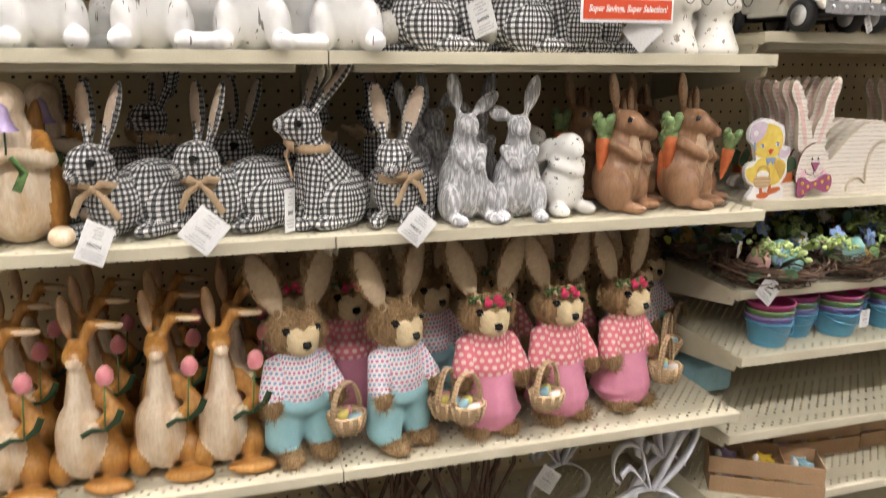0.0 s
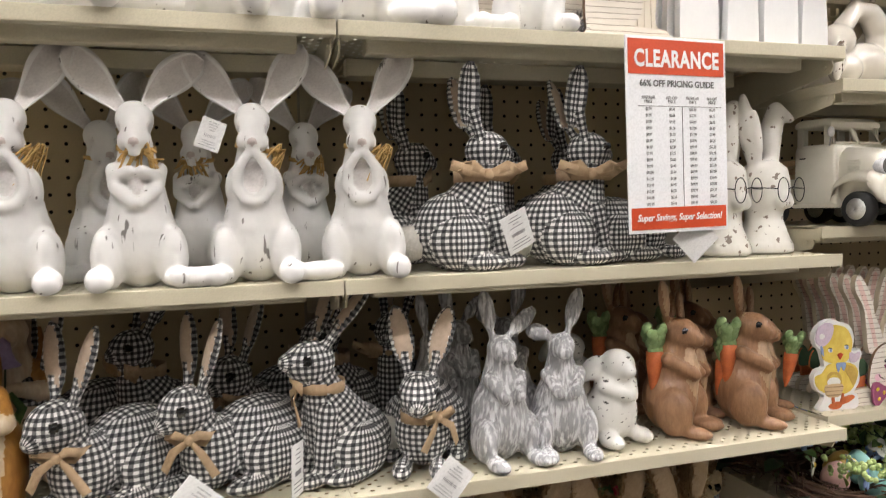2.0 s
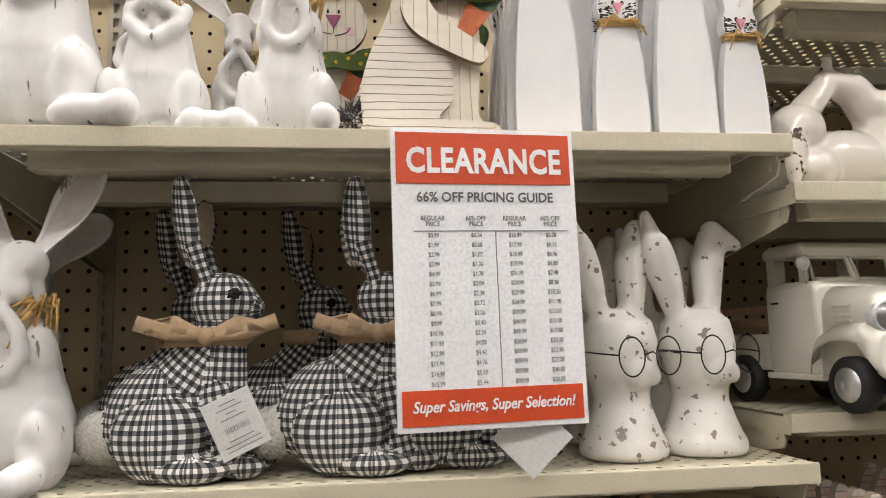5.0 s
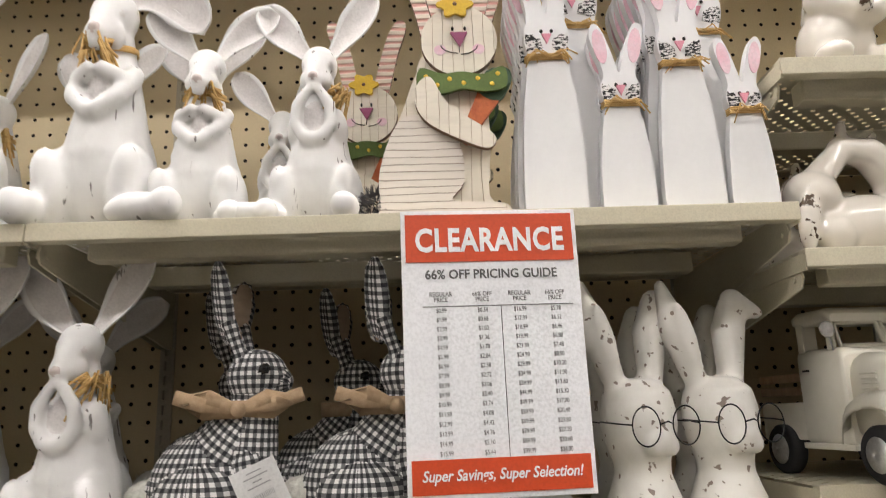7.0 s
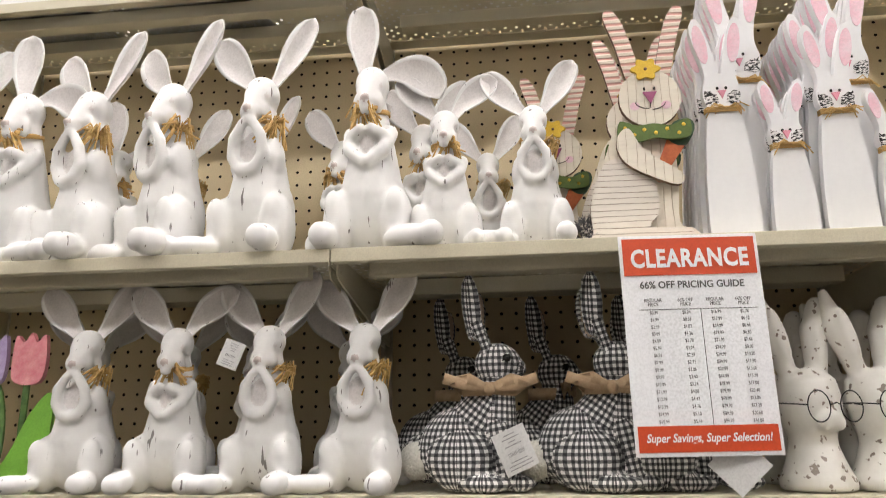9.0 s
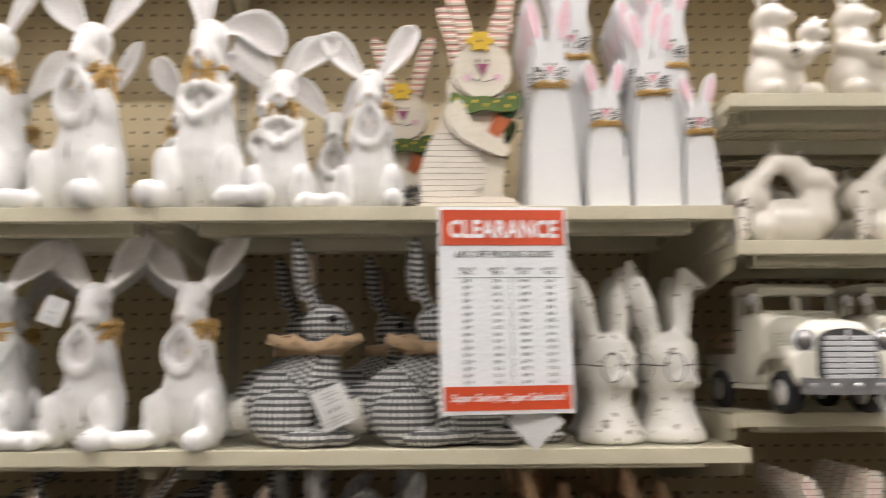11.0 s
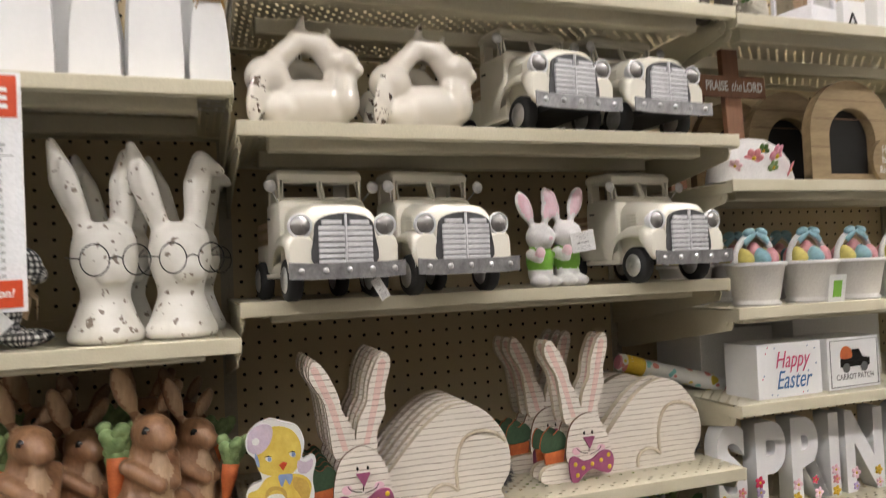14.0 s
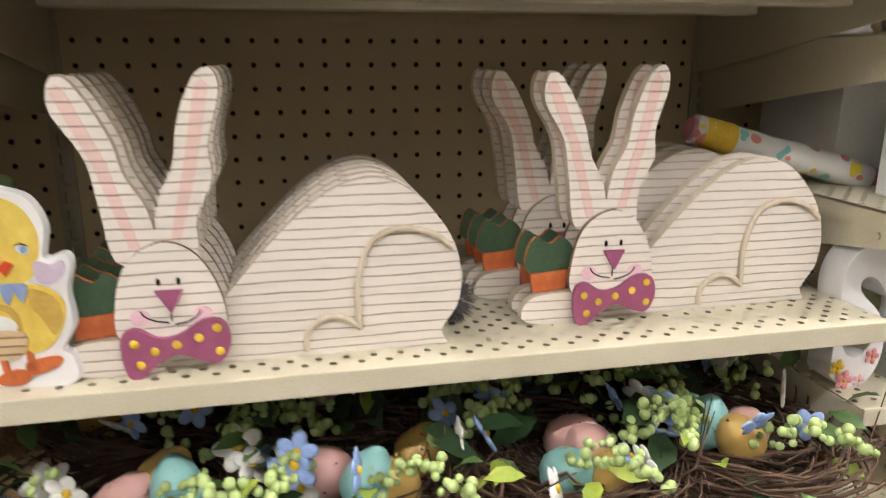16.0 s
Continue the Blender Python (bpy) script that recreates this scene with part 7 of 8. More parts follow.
def arch(x, y, z, w=0.235, h=0.225, plaque=True):
    ob = thing("wooden_arch", "arched tan plank tomb ornament with dark opening", "ornament", pose(x, y, z), "wooden arches")
    r = w / 2
    outer = [(-r, 0.0)] + [(r * math.cos(a), h - r + r * math.sin(a)) for a in (math.pi - math.pi * i / 24 for i in range(25))] + [(r, 0.0)]
    ri, zi = r * 0.56, h * 0.60
    inner = [(-ri, 0.022)] + [(ri * math.cos(a), zi - ri * 0.55 + ri * math.sin(a)) for a in (math.pi - math.pi * i / 24 for i in range(25))] + [(ri, 0.022)]
    bm = bmesh.new()
    rows = []
    for yy in (0.0, 0.022):
        rows.append(([bm.verts.new((a, yy, b)) for a, b in outer], [bm.verts.new((a, yy, b)) for a, b in inner]))
    n = len(outer)
    for i in range(n - 1):
        (o0, i0), (o1, i1) = rows
        bm.faces.new((o0[i], o0[i + 1], i0[i + 1], i0[i]))
        bm.faces.new((o1[i + 1], o1[i], i1[i], i1[i + 1]))
        bm.faces.new((o0[i + 1], o0[i], o1[i], o1[i + 1]))
        bm.faces.new((i0[i], i0[i + 1], i1[i + 1], i1[i]))
    bmesh.ops.recalc_face_normals(bm, faces=bm.faces)
    add_box(bm, (-r, 0.0005, 0.0), (r, 0.0215, 0.0215))
    part("plank_arch", bm, wood_tan, ob)
    part("dark_back", box((-ri - 0.004, 0.0225, 0.0215), (ri + 0.004, 0.030, zi + 0.03)), M["dark"], ob, "dark blue-black backing")
    for zz in (0.35, 0.62, 0.80):
        half = r if zz * h < h - r else math.sqrt(max(r * r - (zz * h - (h - r)) ** 2, 1e-6))
        for s in (-1, 1):
            part("joint", box((s * max(ri if zz < 0.6 else 0.0, 0.0), -0.0006, zz * h - 0.0008), (s * (half - 0.001), 0.0003, zz * h + 0.0008)), M["wood_cream_edge"], ob)
    if plaque:
        pl = part("plaque", add_board(bmesh.new(), ellipse(0.082, 0.050, 0.038, 0.046, 24), -0.010, -0.0008), wood_tan, ob, "round wooden plaque with white words")
        for k, word in enumerate(("He", "has", "Risen")):
            lettering(word, 0.024, M["paper"], pl, pose(0.082, -0.0108, 0.066 - 0.022 * k) @ UP, "word", squeeze=0.8)


arch(1.290, -0.375, Q6)
arch(1.225, -0.270, Q6, plaque=False)
arch(1.165, -0.165, Q6, plaque=False)

dome = thing("floral_dome", "white half-round dish painted with pink flowers", "dish", pose(1.008, -0.375, Q6))
bm = bmesh.new()
add_lathe(bm, [(0.105, 0), (0.104, 0.012), (0.094, 0.045), (0.072, 0.072), (0.040, 0.088), (0.0005, 0.093)], 32)
bm.transform(Matrix.Diagonal((1, 0.45, 1, 1)))
part("shell", bm, M["toy_white"], dome)


def blossom(parent, m, r, mat, eye, petals=6, name="blossom"):
    bm = bmesh.new()
    for k in range(petals):
        a = 2 * math.pi * k / petals
        add_ball(bm, (r * 0.55 * math.cos(a), 0, r * 0.55 * math.sin(a)), (r * 0.5, r * 0.12, r * 0.36), 0, (0, -math.degrees(a), 0), 8, 5)
    add_ball(bm, (0, -r * 0.1, 0), (r * 0.22, r * 0.14, r * 0.22), 1, u=8, v=5)
    return part(name, bm, [mat, eye], parent, m=m)


rnd = random.Random(11)
for k, (a, zz, r) in enumerate(((-0.3, 0.045, 0.020), (0.35, 0.050, 0.026), (0.0, 0.060, 0.016), (-0.75, 0.030, 0.014), (0.75, 0.024, 0.018), (0.15, 0.026, 0.016))):
    rad = math.sqrt(max(0.0, 1 - (zz / 0.095) ** 2)) * 0.104
    blossom(dome, pose(rad * math.sin(a), -rad * 0.45 * math.cos(a) - 0.002, zz, 25, 0, math.degrees(a) * 1.2), r, (M["tulip"], M["pink_paint"], M["leaf"], M["pale_pink"], M["tulip"], M["leaf_pale"])[k], M["yellow"])


# flower pots with eggs and a bow
def egg_pot(x, y, z, tag):
    ob = thing("egg_pot", "cream ceramic pot basket with coloured eggs and blue bow", "pot", pose(x, y, z), "egg pots")
    part("pot", add_lathe(bmesh.new(), [(0.0005, 0), (0.046, 0.0), (0.048, 0.005), (0.043, 0.010), (0.045, 0.014), (0.057, 0.078), (0.062, 0.080), (0.062, 0.088), (0.054, 0.088), (0.050, 0.074), (0.0005, 0.072)], 28), M["toy_white"], ob)
    part("handle", add_tube(bmesh.new(), [(0.050 * math.cos(a), 0, 0.080 + 0.066 * math.sin(a)) for a in (math.pi * i / 16 for i in range(17))], 0.0065, 8), M["toy_white"], ob)
    for k in range(6):
        a = 2 * math.pi * k / 6 + 0.5
        part("egg", egg_meshes[(k + 1) % 3], None, ob, m=pose(0.030 * math.cos(a), 0.030 * math.sin(a), 0.078, 20 * math.sin(a), 20 * math.cos(a), 0) @ Matrix.Scale(1.7, 4))
    part("egg", egg_meshes[0], None, ob, m=pose(0, 0, 0.086) @ Matrix.Scale(1.8, 4))
    bm = bmesh.new()
    for s in (-1, 1):
        add_ball(bm, (s * 0.016, -0.006, 0.150), (0.016, 0.007, 0.009), 0, (0, s * 15, 0), 10, 6)
        ribbon(bm, [(0, -0.008, 0.148), (s * 0.018, -0.012, 0.138), (s * 0.030, -0.010, 0.128)], 0.006)
    part("bow", bm, EGGS[2], ob, "pale blue bow")
    if tag:
        part("label_card", box((-0.022, -0.062, 0.008), (0.022, -0.061, 0.068)), M["paper"], ob, m=pose(0.004, 0, 0, 10, 0, 0))
        part("label_patch", box((-0.011, -0.0628, 0.022), (0.011, -0.0622, 0.056)), M["vest_green"], ob, m=pose(0.004, 0, 0, 10, 0, 0))


for k, (x, y) in enumerate(((1.028, -0.352), (1.168, -0.352), (1.300, -0.352), (1.43, -0.352), (0.965, -0.21), (1.10, -0.21), (1.235, -0.21))):
    egg_pot(x, y, Q5, k in (1, 3, 5))

ob = box_sign(1.070, -0.388, Q4, 0.170, 0.108, 0.09, "white block sign with Happy Easter in pink and blue", 2)
lettering("Happy", 0.048, M["print_pink"], ob, pose(0.004, -0.0012, 0.060) @ UP, "word", shear=0.35, squeeze=0.72)
lettering("Easter", 0.052, M["print_blue"], ob, pose(0.006, -0.0012, 0.018) @ UP, "word", shear=0.35, squeeze=0.70)
rnd = random.Random(6)
bm = bmesh.new()
for k in range(38):
    a, b = rnd.uniform(-0.078, 0.078), rnd.uniform(0.006, 0.102)
    if abs(a) > 0.062 or b > 0.094 or b < 0.012 or rnd.random() < 0.1:
        add_ball(bm, (a, -0.0008, b), (0.0018, 0.0005, 0.0018), k % 2, u=6, v=4)
part("dot_print", bm, [M["print_pink"], M["print_blue"]], ob)
ob = box_sign(1.248, -0.382, Q4, 0.150, 0.108, 0.09, "white block sign with a dark truck and carrots", 2)
part("border", add_tube(bmesh.new(), [(-0.068, -0.0008, 0.006), (0.068, -0.0008, 0.006), (0.068, -0.0008, 0.102), (-0.068, -0.0008, 0.102), (-0.068, -0.0008, 0.006)], 0.0008, 4), M["print_grey"], ob)
lettering("CARROT PATCH", 0.017, M["print_grey"], ob, pose(0, -0.0012, 0.020) @ UP, "word", squeeze=0.85)
part("printed_truck", add_board(bmesh.new(), [(-0.040, 0.046), (0.044, 0.046), (0.045, 0.062), (0.024, 0.066), (0.014, 0.082), (-0.006, 0.082), (-0.006, 0.064), (-0.040, 0.064)], -0.0012, 0.0), M["eye_black"], ob)
part("carrot_print", add_board(bmesh.new(), smooth_line([(-0.038, 0.065), (-0.008, 0.065), (-0.010, 0.084), (-0.024, 0.090), (-0.036, 0.082)], 3), -0.0014, 0.0), M["carrot"], ob)
for s in (-0.024, 0.028):
    part("printed_wheel", add_board(bmesh.new(), ellipse(s, 0.044, 0.010, 0.010, 18), -0.0016, 0.0), M["print_grey"], ob)
tagged(part("white_carton", box((-0.13, 0, 0), (0.13, 0.16, 0.150), 0.002), M["paper"], m=pose(1.330, -0.27, Q4)), "large plain white carton behind the block signs", "carton")
tagged(part("white_carton", box((-0.10, 0, 0), (0.10, 0.16, 0.130), 0.002), M["paper"], m=pose(1.08, -0.23, Q4)), "plain white carton behind the block signs", "carton")


# floral letters
def letter(ch, x, y):
    ob = thing("floral_letter", "white standing wooden letter with flowers painted at its foot", "letter", pose(x, y, Q3), "letters of the word")
    cu = bpy.data.curves.new("letter", "FONT")
    cu.body, cu.size, cu.extrude, cu.offset, cu.align_x, cu.bevel_depth = ch, 0.205, 0.019, 0.0075, "CENTER", 0.0008
    tmp = new("letters", cu)
    me = bpy.data.meshes.new_from_object(tmp.evaluated_get(bpy.context.evaluated_depsgraph_get()))
    bpy.data.objects.remove(tmp)
    me.materials.clear()
    me.materials.append(M["smooth_white"])
    me.transform(Matrix.Diagonal((0.74, 1.12, 1, 1)))
    zmin = min(v.co.y for v in me.vertices)
    body = part("letter_body", me, None, ob, m=pose(0, 0.019, -zmin) @ UP)
    rnd = random.Random(ord(ch))
    bars = {"S": ((-0.02, 0.012), (0.012, 0.010), (0.03, 0.04), (-0.035, 0.03)), "P": ((-0.038, 0.012), (-0.038, 0.035), (-0.036, 0.055)), "R": ((-0.040, 0.012), (-0.038, 0.038), (0.032, 0.014), (0.022, 0.042)), "I": ((0, 0.012), (0.002, 0.036), (-0.002, 0.056)), "N": ((-0.045, 0.014), (-0.044, 0.042), (0.044, 0.014), (0.043, 0.040)), "G": ((-0.02, 0.014), (0.02, 0.012), (-0.045, 0.04), (0.04, 0.035))}
    for bx, bz in bars[ch]:
        blossom(ob, pose(0.74 * bx + rnd.uniform(-0.003, 0.003), -0.0025, bz), rnd.uniform(0.009, 0.014), rnd.choice([M["tulip"], M["pale_pink"], M["lilac"], M["flower_red"], M["yellow"]]), M["yellow"], 5)


for ch, x in (("S", 0.945), ("P", 1.040), ("R", 1.138), ("I", 1.214), ("N", 1.300), ("G", 1.420)):
    letter(ch, x, -0.350)


# ---- nests ----
twig = surface("brown_twig", (0.115, 0.062, 0.034), (0.055, 0.030, 0.017), 60, 0.8, bump=0.4)
berry = surface("green_berry", (0.42, 0.52, 0.22), (0.32, 0.42, 0.14), 40, 0.5, bump=0.1)
petal_white = surface("white_petal", (0.74, 0.73, 0.70), rough=0.7)
petal_blue = surface("blue_petal", (0.28, 0.40, 0.68), (0.22, 0.32, 0.60), 60, 0.7)
leaf_lime = surface("lime_leaf", (0.30, 0.36, 0.04), (0.20, 0.26, 0.03), 60, 0.6)
egg_speck = [marked("speckled_pink_egg", (0.68, 0.40, 0.36), (0.12, 0.05, 0.04), 220, (1, 1, 1), 0.69, 0.72, 0.45), marked("speckled_blue_egg", (0.28, 0.56, 0.54), (0.05, 0.06, 0.05), 200, (1, 1, 1), 0.69, 0.72, 0.45), marked("speckled_ochre_egg", (0.64, 0.42, 0.12), (0.16, 0.08, 0.02), 200, (1, 1, 1), 0.70, 0.73, 0.35)]


def leaf_mesh(mat, l=0.036, w=0.009):
    bm = bmesh.new()
    mid = [bm.verts.new((l * t, 0, 0.004 * math.sin(3 * t))) for t in (0, 0.35, 0.65, 1)]
    up = [bm.verts.new((l * t, w * s, 0.004 * math.sin(3 * t) + 0.002)) for t, s in ((0.35, 0.8), (0.65, 0.85))]
    dn = [bm.verts.new((l * t, -w * s, 0.004 * math.sin(3 * t) + 0.002)) for t, s in ((0.35, 0.8), (0.65, 0.85))]
    bm.faces.new((mid[0], mid[1], up[0])), bm.faces.new((mid[1], mid[2], up[1], up[0])), bm.faces.new((mid[2], mid[3], up[1]))
    bm.faces.new((mid[1], mid[0], dn[0])), bm.faces.new((mid[2], mid[1], dn[0], dn[1])), bm.faces.new((mid[3], mid[2], dn[1]))
    return to_mesh(bm, "leaf", mat, True)


LEAVES = [leaf_mesh(M["leaf"]), leaf_mesh(leaf_lime), leaf_mesh(M["leaf_dark"], 0.055, 0.016)]


def nest(seed):
    rnd = random.Random(seed)
    ob = thing("twig_nest", "brown twig nest with speckled eggs green berries and flowers", "nest", group="twig nests")
    bm = bmesh.new()
    for k in range(120):
        a0, ln, r, z0 = rnd.uniform(0, 6.28), rnd.uniform(0.7, 2.2), rnd.gauss(0.088, 0.014), rnd.uniform(0.004, 0.050)
        r = r * (0.82 + 0.30 * z0 / 0.05)
        d = rnd.uniform(-0.018, 0.022)
        add_tube(bm, [((r + d * math.sin(3.1 * t)) * math.cos(a0 + ln * t), (r + d * math.sin(3.1 * t)) * math.sin(a0 + ln * t), max(0.003, z0 + rnd.gauss(0, 0.004))) for t in (0, 0.2, 0.4, 0.6, 0.8, 1.0)], rnd.uniform(0.0009, 0.0022), 5)
    for k in range(70):
        a, b = rnd.uniform(0, 6.28), rnd.uniform(0, 6.28)
        add_tube(bm, [(0.075 * math.cos(a), 0.075 * math.sin(a), 0.006 + rnd.uniform(0, 0.012)), (0.02 * rnd.gauss(0, 1), 0.02 * rnd.gauss(0, 1), 0.012), (0.08 * math.cos(b), 0.08 * math.sin(b), 0.010 + rnd.uniform(0, 0.02))], 0.0011, 4)
    for k in range(26):
        a = rnd.uniform(0, 6.28)
        r = 0.09
        add_tube(bm, [(r * math.cos(a), r * math.sin(a), 0.03), ((r + 0.03) * math.cos(a + 0.2), (r + 0.03) * math.sin(a + 0.2), 0.045 + rnd.uniform(-0.02, 0.03)), ((r + rnd.uniform(0.03, 0.06)) * math.cos(a + 0.4), (r + rnd.uniform(0.03, 0.06)) * math.sin(a + 0.4), 0.05 + rnd.uniform(-0.03, 0.05))], [0.0012, 0.0009, 0.0005], 4)
    tagged(part("twig_tangle", bm, twig, ob), kind="stuff")
    for k in range(4):
        a = 1.55 * k + rnd.uniform(0, 0.5)
        q = EGG.copy()
        q.materials.clear()
        q.materials.append(egg_speck[(k + seed) % 3])
        part("egg", q, None, ob, "speckled egg", m=pose(0.034 * math.cos(a), 0.034 * math.sin(a) - 0.012, 0.022, rnd.uniform(-45, 45), rnd.uniform(-55, 55), 0) @ Matrix.Scale(2.45, 4))
    for k in range(5):
        a = rnd.uniform(0, 6.28) if k > 1 else (-1.1, -2.2)[k]
        bm = bmesh.new()
        for j in range(34):
            t = j / 33
            cx, cy, cz = (0.055 + 0.075 * t) * math.cos(a + 0.5 * t), (0.055 + 0.075 * t) * math.sin(a + 0.5 * t), 0.060 + 0.030 * math.sin(2.6 * t)
            w = 0.013 * (1 - 0.55 * t)
            add_ball(bm, (cx + rnd.gauss(0, w * 0.6), cy + rnd.gauss(0, w * 0.6), cz + rnd.gauss(0, w * 0.6)), rnd.uniform(0.0032, 0.0056), 0, u=7, v=5)
        tagged(part("berry_sprig", bm, berry, ob, "pale green berry sprig"), kind="stuff")
    for k in range(9):
        a, r = rnd.uniform(0, 6.28), rnd.uniform(0.055, 0.105)
        blossom(ob, pose(r * math.cos(a), r * math.sin(a), 0.062 + rnd.uniform(-0.006, 0.030), rnd.uniform(-70, 10), rnd.uniform(-30, 30), rnd.uniform(-60, 60)), rnd.uniform(0.016, 0.022), petal_white if k % 2 else petal_blue, M["yellow"], 5, "flower")
    for k in range(34):
        a, r = rnd.uniform(0, 6.28), rnd.uniform(0.06, 0.12)
        part("leaf", LEAVES[k % 3], None, ob, m=pose(r * math.cos(a), r * math.sin(a), rnd.uniform(0.03, 0.085), rnd.uniform(-50, 50), rnd.uniform(-50, 30), math.degrees(a) + rnd.uniform(-50, 50)))
    return ob


nests = [nest(s) for s in (1, 2, 3)]
places = [(0.125, -0.345, 0), (0.355, -0.335, 40), (0.575, -0.345, 100), (0.795, -0.340, 190), (0.10, -0.12, 220), (0.33, -0.11, 300), (0.56, -0.12, 20), (0.79, -0.11, 130)]
for k, (x, y, t) in enumerate(places):
    if k < 3:
        nests[k].matrix_basis = pose(x, y, R3, 0, 0, t) @ Matrix.Scale(1.2, 4)
    else:
        copy_thing(nests[k % 3], pose(x, y, R3, 0, 0, t))

# ---- stacked pails ----
PAIL = [surface("pail_pink", (0.62, 0.09, 0.29), rough=0.3, bump=0), surface("pail_green", (0.27, 0.50, 0.17), rough=0.3, bump=0), surface("pail_lilac", (0.38, 0.26, 0.62), rough=0.3, bump=0), surface("pail_blue", (0.12, 0.40, 0.62), rough=0.3, bump=0)]
pail_me = []
for m_ in PAIL:
    pail_me.append(to_mesh(add_lathe(bmesh.new(), [(0.0005, 0), (0.040, 0.0), (0.042, 0.003), (0.0535, 0.080), (0.056, 0.081), (0.056, 0.086), (0.052, 0.086), (0.0405, 0.006), (0.0005, 0.005)], 28), "pail_body", m_))
bail_me = to_mesh(add_tube(bmesh.new(), [(0.055 * math.cos(a), -0.056 * math.sin(a), 0.080 - 0.030 * math.sin(a)) for a in (math.pi * i / 14 for i in range(15))], 0.0013, 5), "bail", PAIL[3])
for k, (x, y, t) in enumerate(((0.128, -0.375, 30), (0.232, -0.335, -20), (0.342, -0.360, 10), (0.425, -0.300, 60), (0.51, -0.350, 0), (0.62, -0.33, 20), (0.73, -0.35, 40))):
    for j, c_ in enumerate((3, 2, 1, 0)):
        pl = thing("pail", "plastic pail in a nested stack of bright colours", "pail", pose(x, y, R2 + 0.0150 * j, 0, 0, t) @ Matrix.Diagonal((1, 1, 0.72, 1)), "stacked plastic pails")
        part("pail_body", pail_me[c_], None, pl)
        part("bail", bail_me, None, pl, m=pose(0, 0, 0, 0, 0, 25 * j))
price_tag("price_tag", pose(0.372, -0.417, 0.835, 0, 0, 10), 0.034, 0.044)

# ---- the toy bus and the boxed stars ----
bus = thing("toy_bus", "pale blue toy bus on a lower shelf", "toy", pose(0.085, -0.20, R1))
part("body", add_loft(bmesh.new(), [(-0.05, 0.0, 0.11, 0.022, 0.090, 0.015), (0.16, 0.0, 0.11, 0.022, 0.090, 0.015)]), EGGS[2], bus)
for s in (-1, 1):
    for yy in (-0.01, 0.12):
        part("wheel", add_lathe(bmesh.new(), [(0.0005, -0.006), (0.018, -0.006), (0.018, 0.006), (0.0005, 0.006)], 20), M["rubber"], bus, m=pose(s * 0.056, yy, 0.018, 0, 90, 0))

card = surface("brown_cardboard", (0.40, 0.26, 0.145), (0.34, 0.21, 0.115), 15, 0.85, bump=0.1, grain=200)
STARS = [M["lilac"], M["yellow"], EGGS[2], M["leaf_pale"]]


def star_mesh(mat):
    pts = [((0.030 if i % 2 == 0 else 0.014) * math.cos(math.pi * i / 5 + 0.3), (0.030 if i % 2 == 0 else 0.014) * math.sin(math.pi * i / 5 + 0.3)) for i in range(10)]
    bm = add_board(bmesh.new(), smooth_line(pts, 2), 0, 0.012)
    return to_mesh(bm, "star", mat)


star_me = [star_mesh(q) for q in STARS]


def star_box(x, y, z, turn, w=0.27, d=0.10, h=0.045):
    ob = thing("star_box", "open cardboard tray with coloured star flowers", "carton", pose(x, y, z, 0, 0, turn), "cardboard trays")
    t = 0.003
    part("tray_floor", box((-w / 2, -d / 2, 0), (w / 2, d / 2, t)), card, ob)
    for lo, hi in (((-w / 2, -d / 2, t), (w / 2, -d / 2 + t, h)), ((-w / 2, d / 2 - t, t), (w / 2, d / 2, h)), ((-w / 2, -d / 2 + t, t), (-w / 2 + t, d / 2 - t, h)), ((w / 2 - t, -d / 2 + t, t), (w / 2, d / 2 - t, h))):
        part("tray_side", box(lo, hi), card, ob)
    for k in range(3):
        xx = -w / 3 + k * w / 3
        if k:
            part("divider", box((xx - w / 6 - 0.001, -d / 2 + t, t), (xx - w / 6 + 0.001, d / 2 - t, h - 0.006)), card, ob)
        part("star", star_me[k], None, ob, m=pose(xx, 0, h * 0.75) @ pose(0, 0, 0, -90, 0, 20 * k))
        part("egg", egg_meshes[3], None, ob, m=pose(xx - 0.020, -0.020, h * 0.60) @ Matrix.Scale(0.9, 4))


for x, y, z, t in ((0.165, -0.375, R0, -28), (0.165, -0.370, R0 + 0.048, -30), (0.42, -0.24, R0, -4), (0.42, -0.235, R0 + 0.048, -5), (0.42, -0.235, R0 + 0.096, -3), (0.70, -0.24, R0, 0), (0.70, -0.24, R0 + 0.048, -2)):
    star_box(x, y, z, t)

# ---- ribbon bunnies and twig bunnies below the lower shelf ----
ribbon_mat = surface("white_metal_ribbon", (0.70, 0.70, 0.74), (0.62, 0.62, 0.67), 20, 0.5, bump=0.05)


def band(bm, pts, half):
    """A flat band whose width lies along y, following an outline in x and z."""
    line = smooth_line(pts, 6, False)
    rows = []
    for k, (a, b) in enumerate(line):
        a2, b2 = line[min(k + 1, len(line) - 1)]
        a1, b1 = line[max(k - 1, 0)]
        d = Vector((a2 - a1, b2 - b1)).normalized() * 0.0012
        rows.append([bm.verts.new((a - d.y, -half, b + d.x)), bm.verts.new((a - d.y, half, b + d.x)), bm.verts.new((a + d.y, half, b - d.x)), bm.verts.new((a + d.y, -half, b - d.x))])
    for r0, r1 in zip(rows, rows[1:]):
        for i in range(4):
            f = bm.faces.new((r0[i], r0[(i + 1) % 4], r1[(i + 1) % 4], r1[i]))
            f.smooth = i in (0, 2)
    bmesh.ops.recalc_face_normals(bm, faces=bm.faces)
    return bm


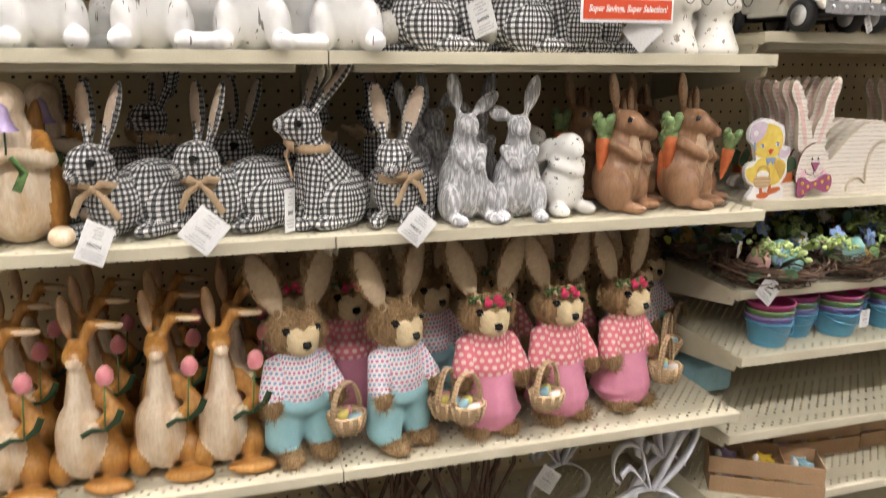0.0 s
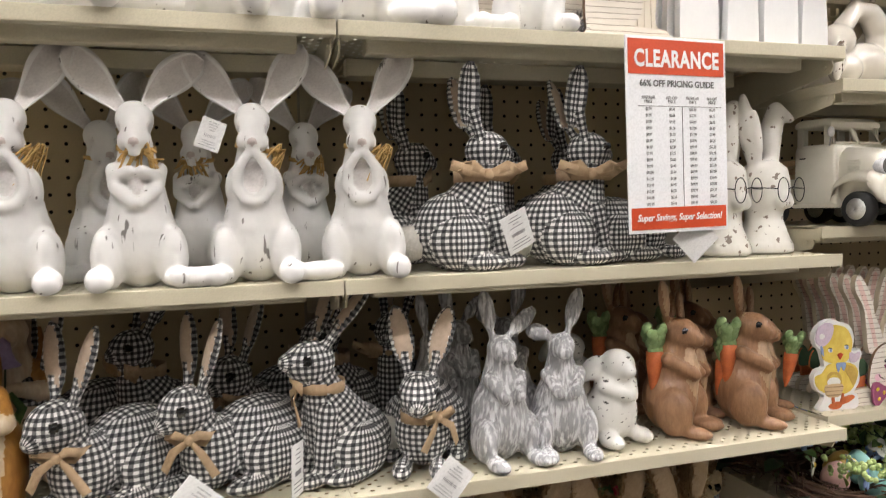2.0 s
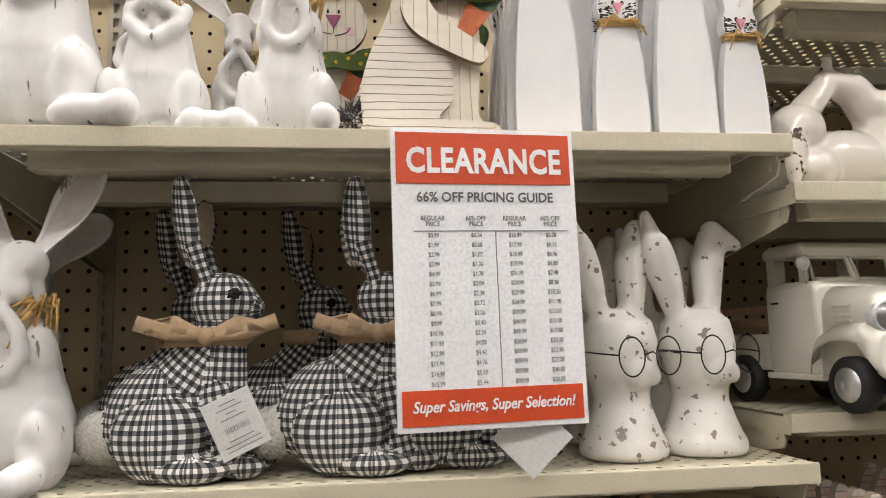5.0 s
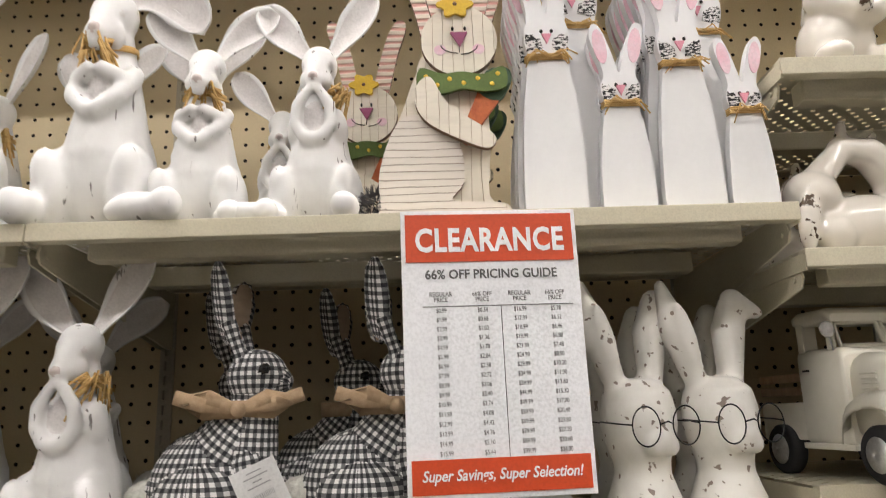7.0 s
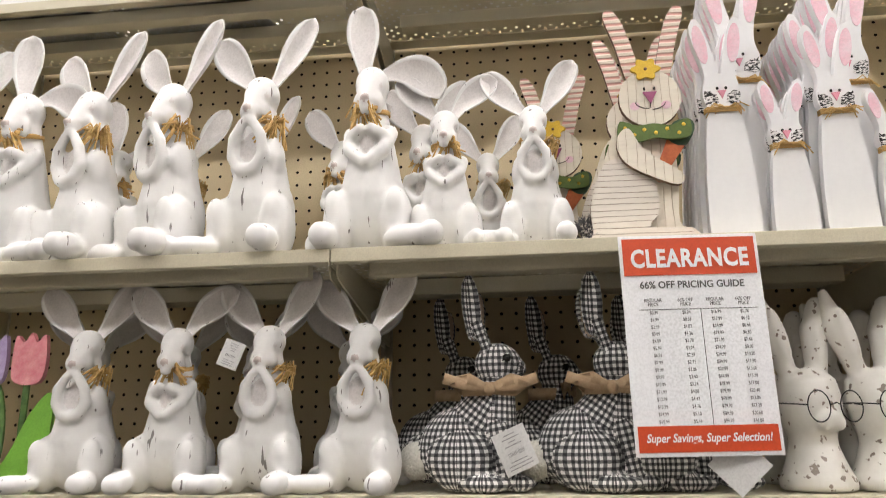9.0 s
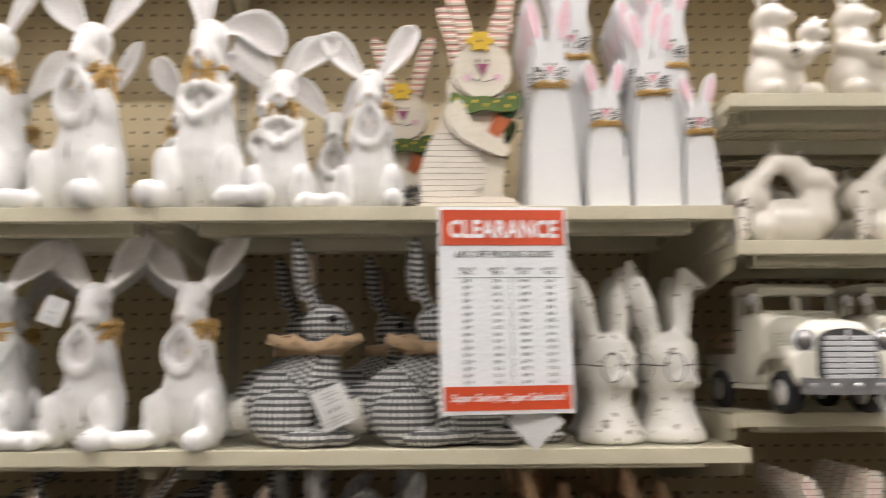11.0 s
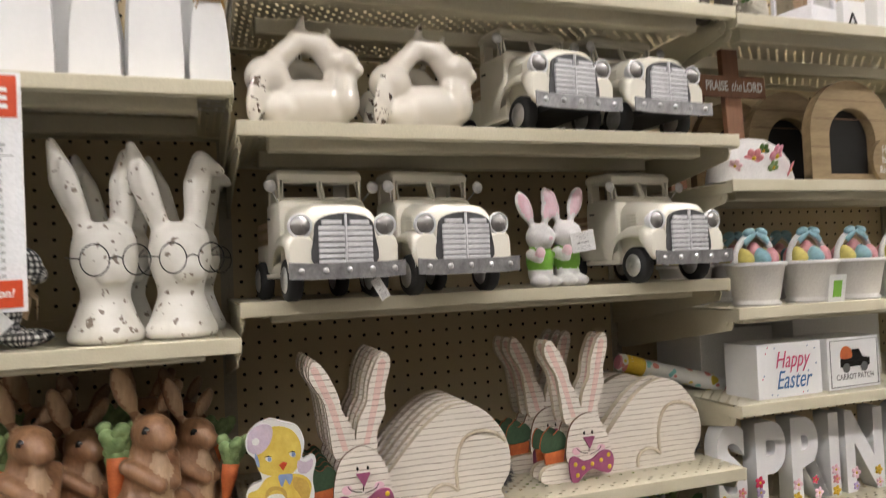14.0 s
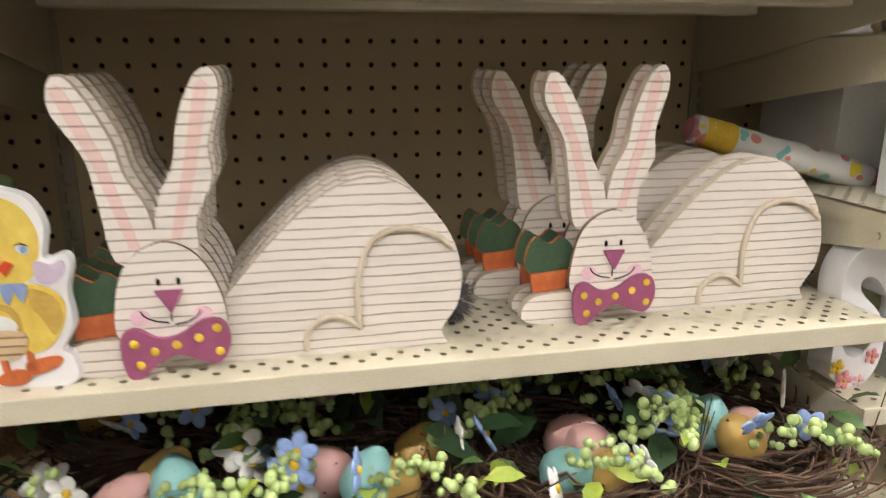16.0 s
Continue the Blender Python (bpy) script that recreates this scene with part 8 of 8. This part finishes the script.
for x, y, t, s in ((-0.165, -0.385, -14, 1.0), (-0.32, -0.20, 8, 0.9), (-0.06, -0.26, 20, 1.0)):
    ob = thing("ribbon_bunny", "white flat metal band bent into a bunny outline", "ornament", pose(x, y, S1, 0, 0, t) @ Matrix.Scale(s, 4), "white ribbon bunnies")
    part("body_loop", band(bmesh.new(), [(0.0, 0.001), (0.085, 0.02), (0.10, 0.08), (0.05, 0.13), (0.0, 0.145), (-0.05, 0.13), (-0.10, 0.08), (-0.085, 0.02), (0.0, 0.001)], 0.014), ribbon_mat, ob)
    part("ear_loop", band(bmesh.new(), [(0.004, 0.146), (0.030, 0.200), (0.065, 0.285), (0.094, 0.318), (0.098, 0.285), (0.070, 0.215), (0.016, 0.147)], 0.014), ribbon_mat, ob)
    part("ear_loop", band(bmesh.new(), [(-0.004, 0.146), (-0.020, 0.205), (-0.034, 0.250), (-0.070, 0.262), (-0.096, 0.225), (-0.092, 0.175), (-0.080, 0.165)], 0.014), ribbon_mat, ob)
    part("ear_loop", band(bmesh.new(), [(-0.010, 0.146), (-0.036, 0.182), (-0.058, 0.200), (-0.076, 0.178)], 0.014), ribbon_mat, ob)
rnd = random.Random(21)
for x, y in ((-0.60, -0.30), (-0.80, -0.24)):
    ob = thing("twig_bunny", "dark brown bent twig ornament below the shelf", "ornament", pose(x, y, S1), "twig ornaments")
    bm = bmesh.new()
    for k in range(16):
        a = rnd.uniform(-0.05, 0.05)
        b = rnd.uniform(-0.14, 0.14)
        add_tube(bm, [(a, rnd.uniform(-0.01, 0.01), 0.0), (a + b * 0.3, rnd.uniform(-0.02, 0.02), 0.10), (a + b * 0.9, rnd.uniform(-0.02, 0.02), 0.22), (a + b, 0, 0.325)], [0.006, 0.0055, 0.005, 0.003], 7)
    tagged(part("twig_tangle", bm, twig, ob), kind="stuff")
price_tag("price_tag", pose(-0.40, -0.30, 0.455, -10, 40, 0), 0.060, 0.055)

# ---- wooden tulips at the far end ----
tul = thing("wooden_tulip", "painted wooden tulips in pink and lilac with green leaves", "ornament", pose(-1.490, -0.385, S4, 0, 0, 10) @ Matrix.Diagonal((0.85, 1, 0.87, 1)))
part("pink_tulip", add_board(bmesh.new(), smooth_line([(0.0, 0.205), (0.046, 0.205), (0.058, 0.240), (0.052, 0.300), (0.036, 0.285), (0.024, 0.305), (0.010, 0.285), (-0.006, 0.298), (-0.010, 0.240)], 4), 0, 0.012), M["tulip"], tul)
part("lilac_tulip", add_board(bmesh.new(), smooth_line([(-0.080, 0.205), (-0.034, 0.205), (-0.024, 0.240), (-0.030, 0.300), (-0.046, 0.285), (-0.058, 0.305), (-0.072, 0.285), (-0.088, 0.298), (-0.092, 0.240)], 4), 0.004, 0.016), M["lilac"], tul)
part("leaf", add_board(bmesh.new(), smooth_line([(-0.02, 0.0), (0.06, 0.0), (0.085, 0.10), (0.080, 0.185), (0.045, 0.150), (0.015, 0.08)], 4), -0.006, 0.004), M["vest_green"], tul)
part("leaf", add_board(bmesh.new(), smooth_line([(-0.09, 0.0), (-0.02, 0.0), (0.0, 0.10), (-0.02, 0.20), (-0.055, 0.150)], 4), -0.012, -0.0065), M["leaf"], tul)
part("stem", box((0.016, 0.004, 0.0), (0.028, 0.010, 0.208), 0.001), M["leaf"], tul)

# ---- cartons on the top shelves ----
for x, w, h, d, m_ in ((-1.30, 0.30, 0.16, 0.2, M["paper"]), (0.28, 0.3, 0.10, 0.2, M["paper"]), (1.02, 0.16, 0.2, 0.2, wood_mid), (1.22, 0.20, 0.18, 0.2, M["paper"]), (1.46, 0.16, 0.16, 0.2, M["smooth_white"]), (-1.65, 0.25, 0.2, 0.2, M["paper"])):
    tagged(part("stock_carton", box((-w / 2, 0, 0), (w / 2, d, h), 0.003), m_, m=pose(x, -0.27, S6)), "plain stock carton on the top shelf", "carton", "stock cartons")
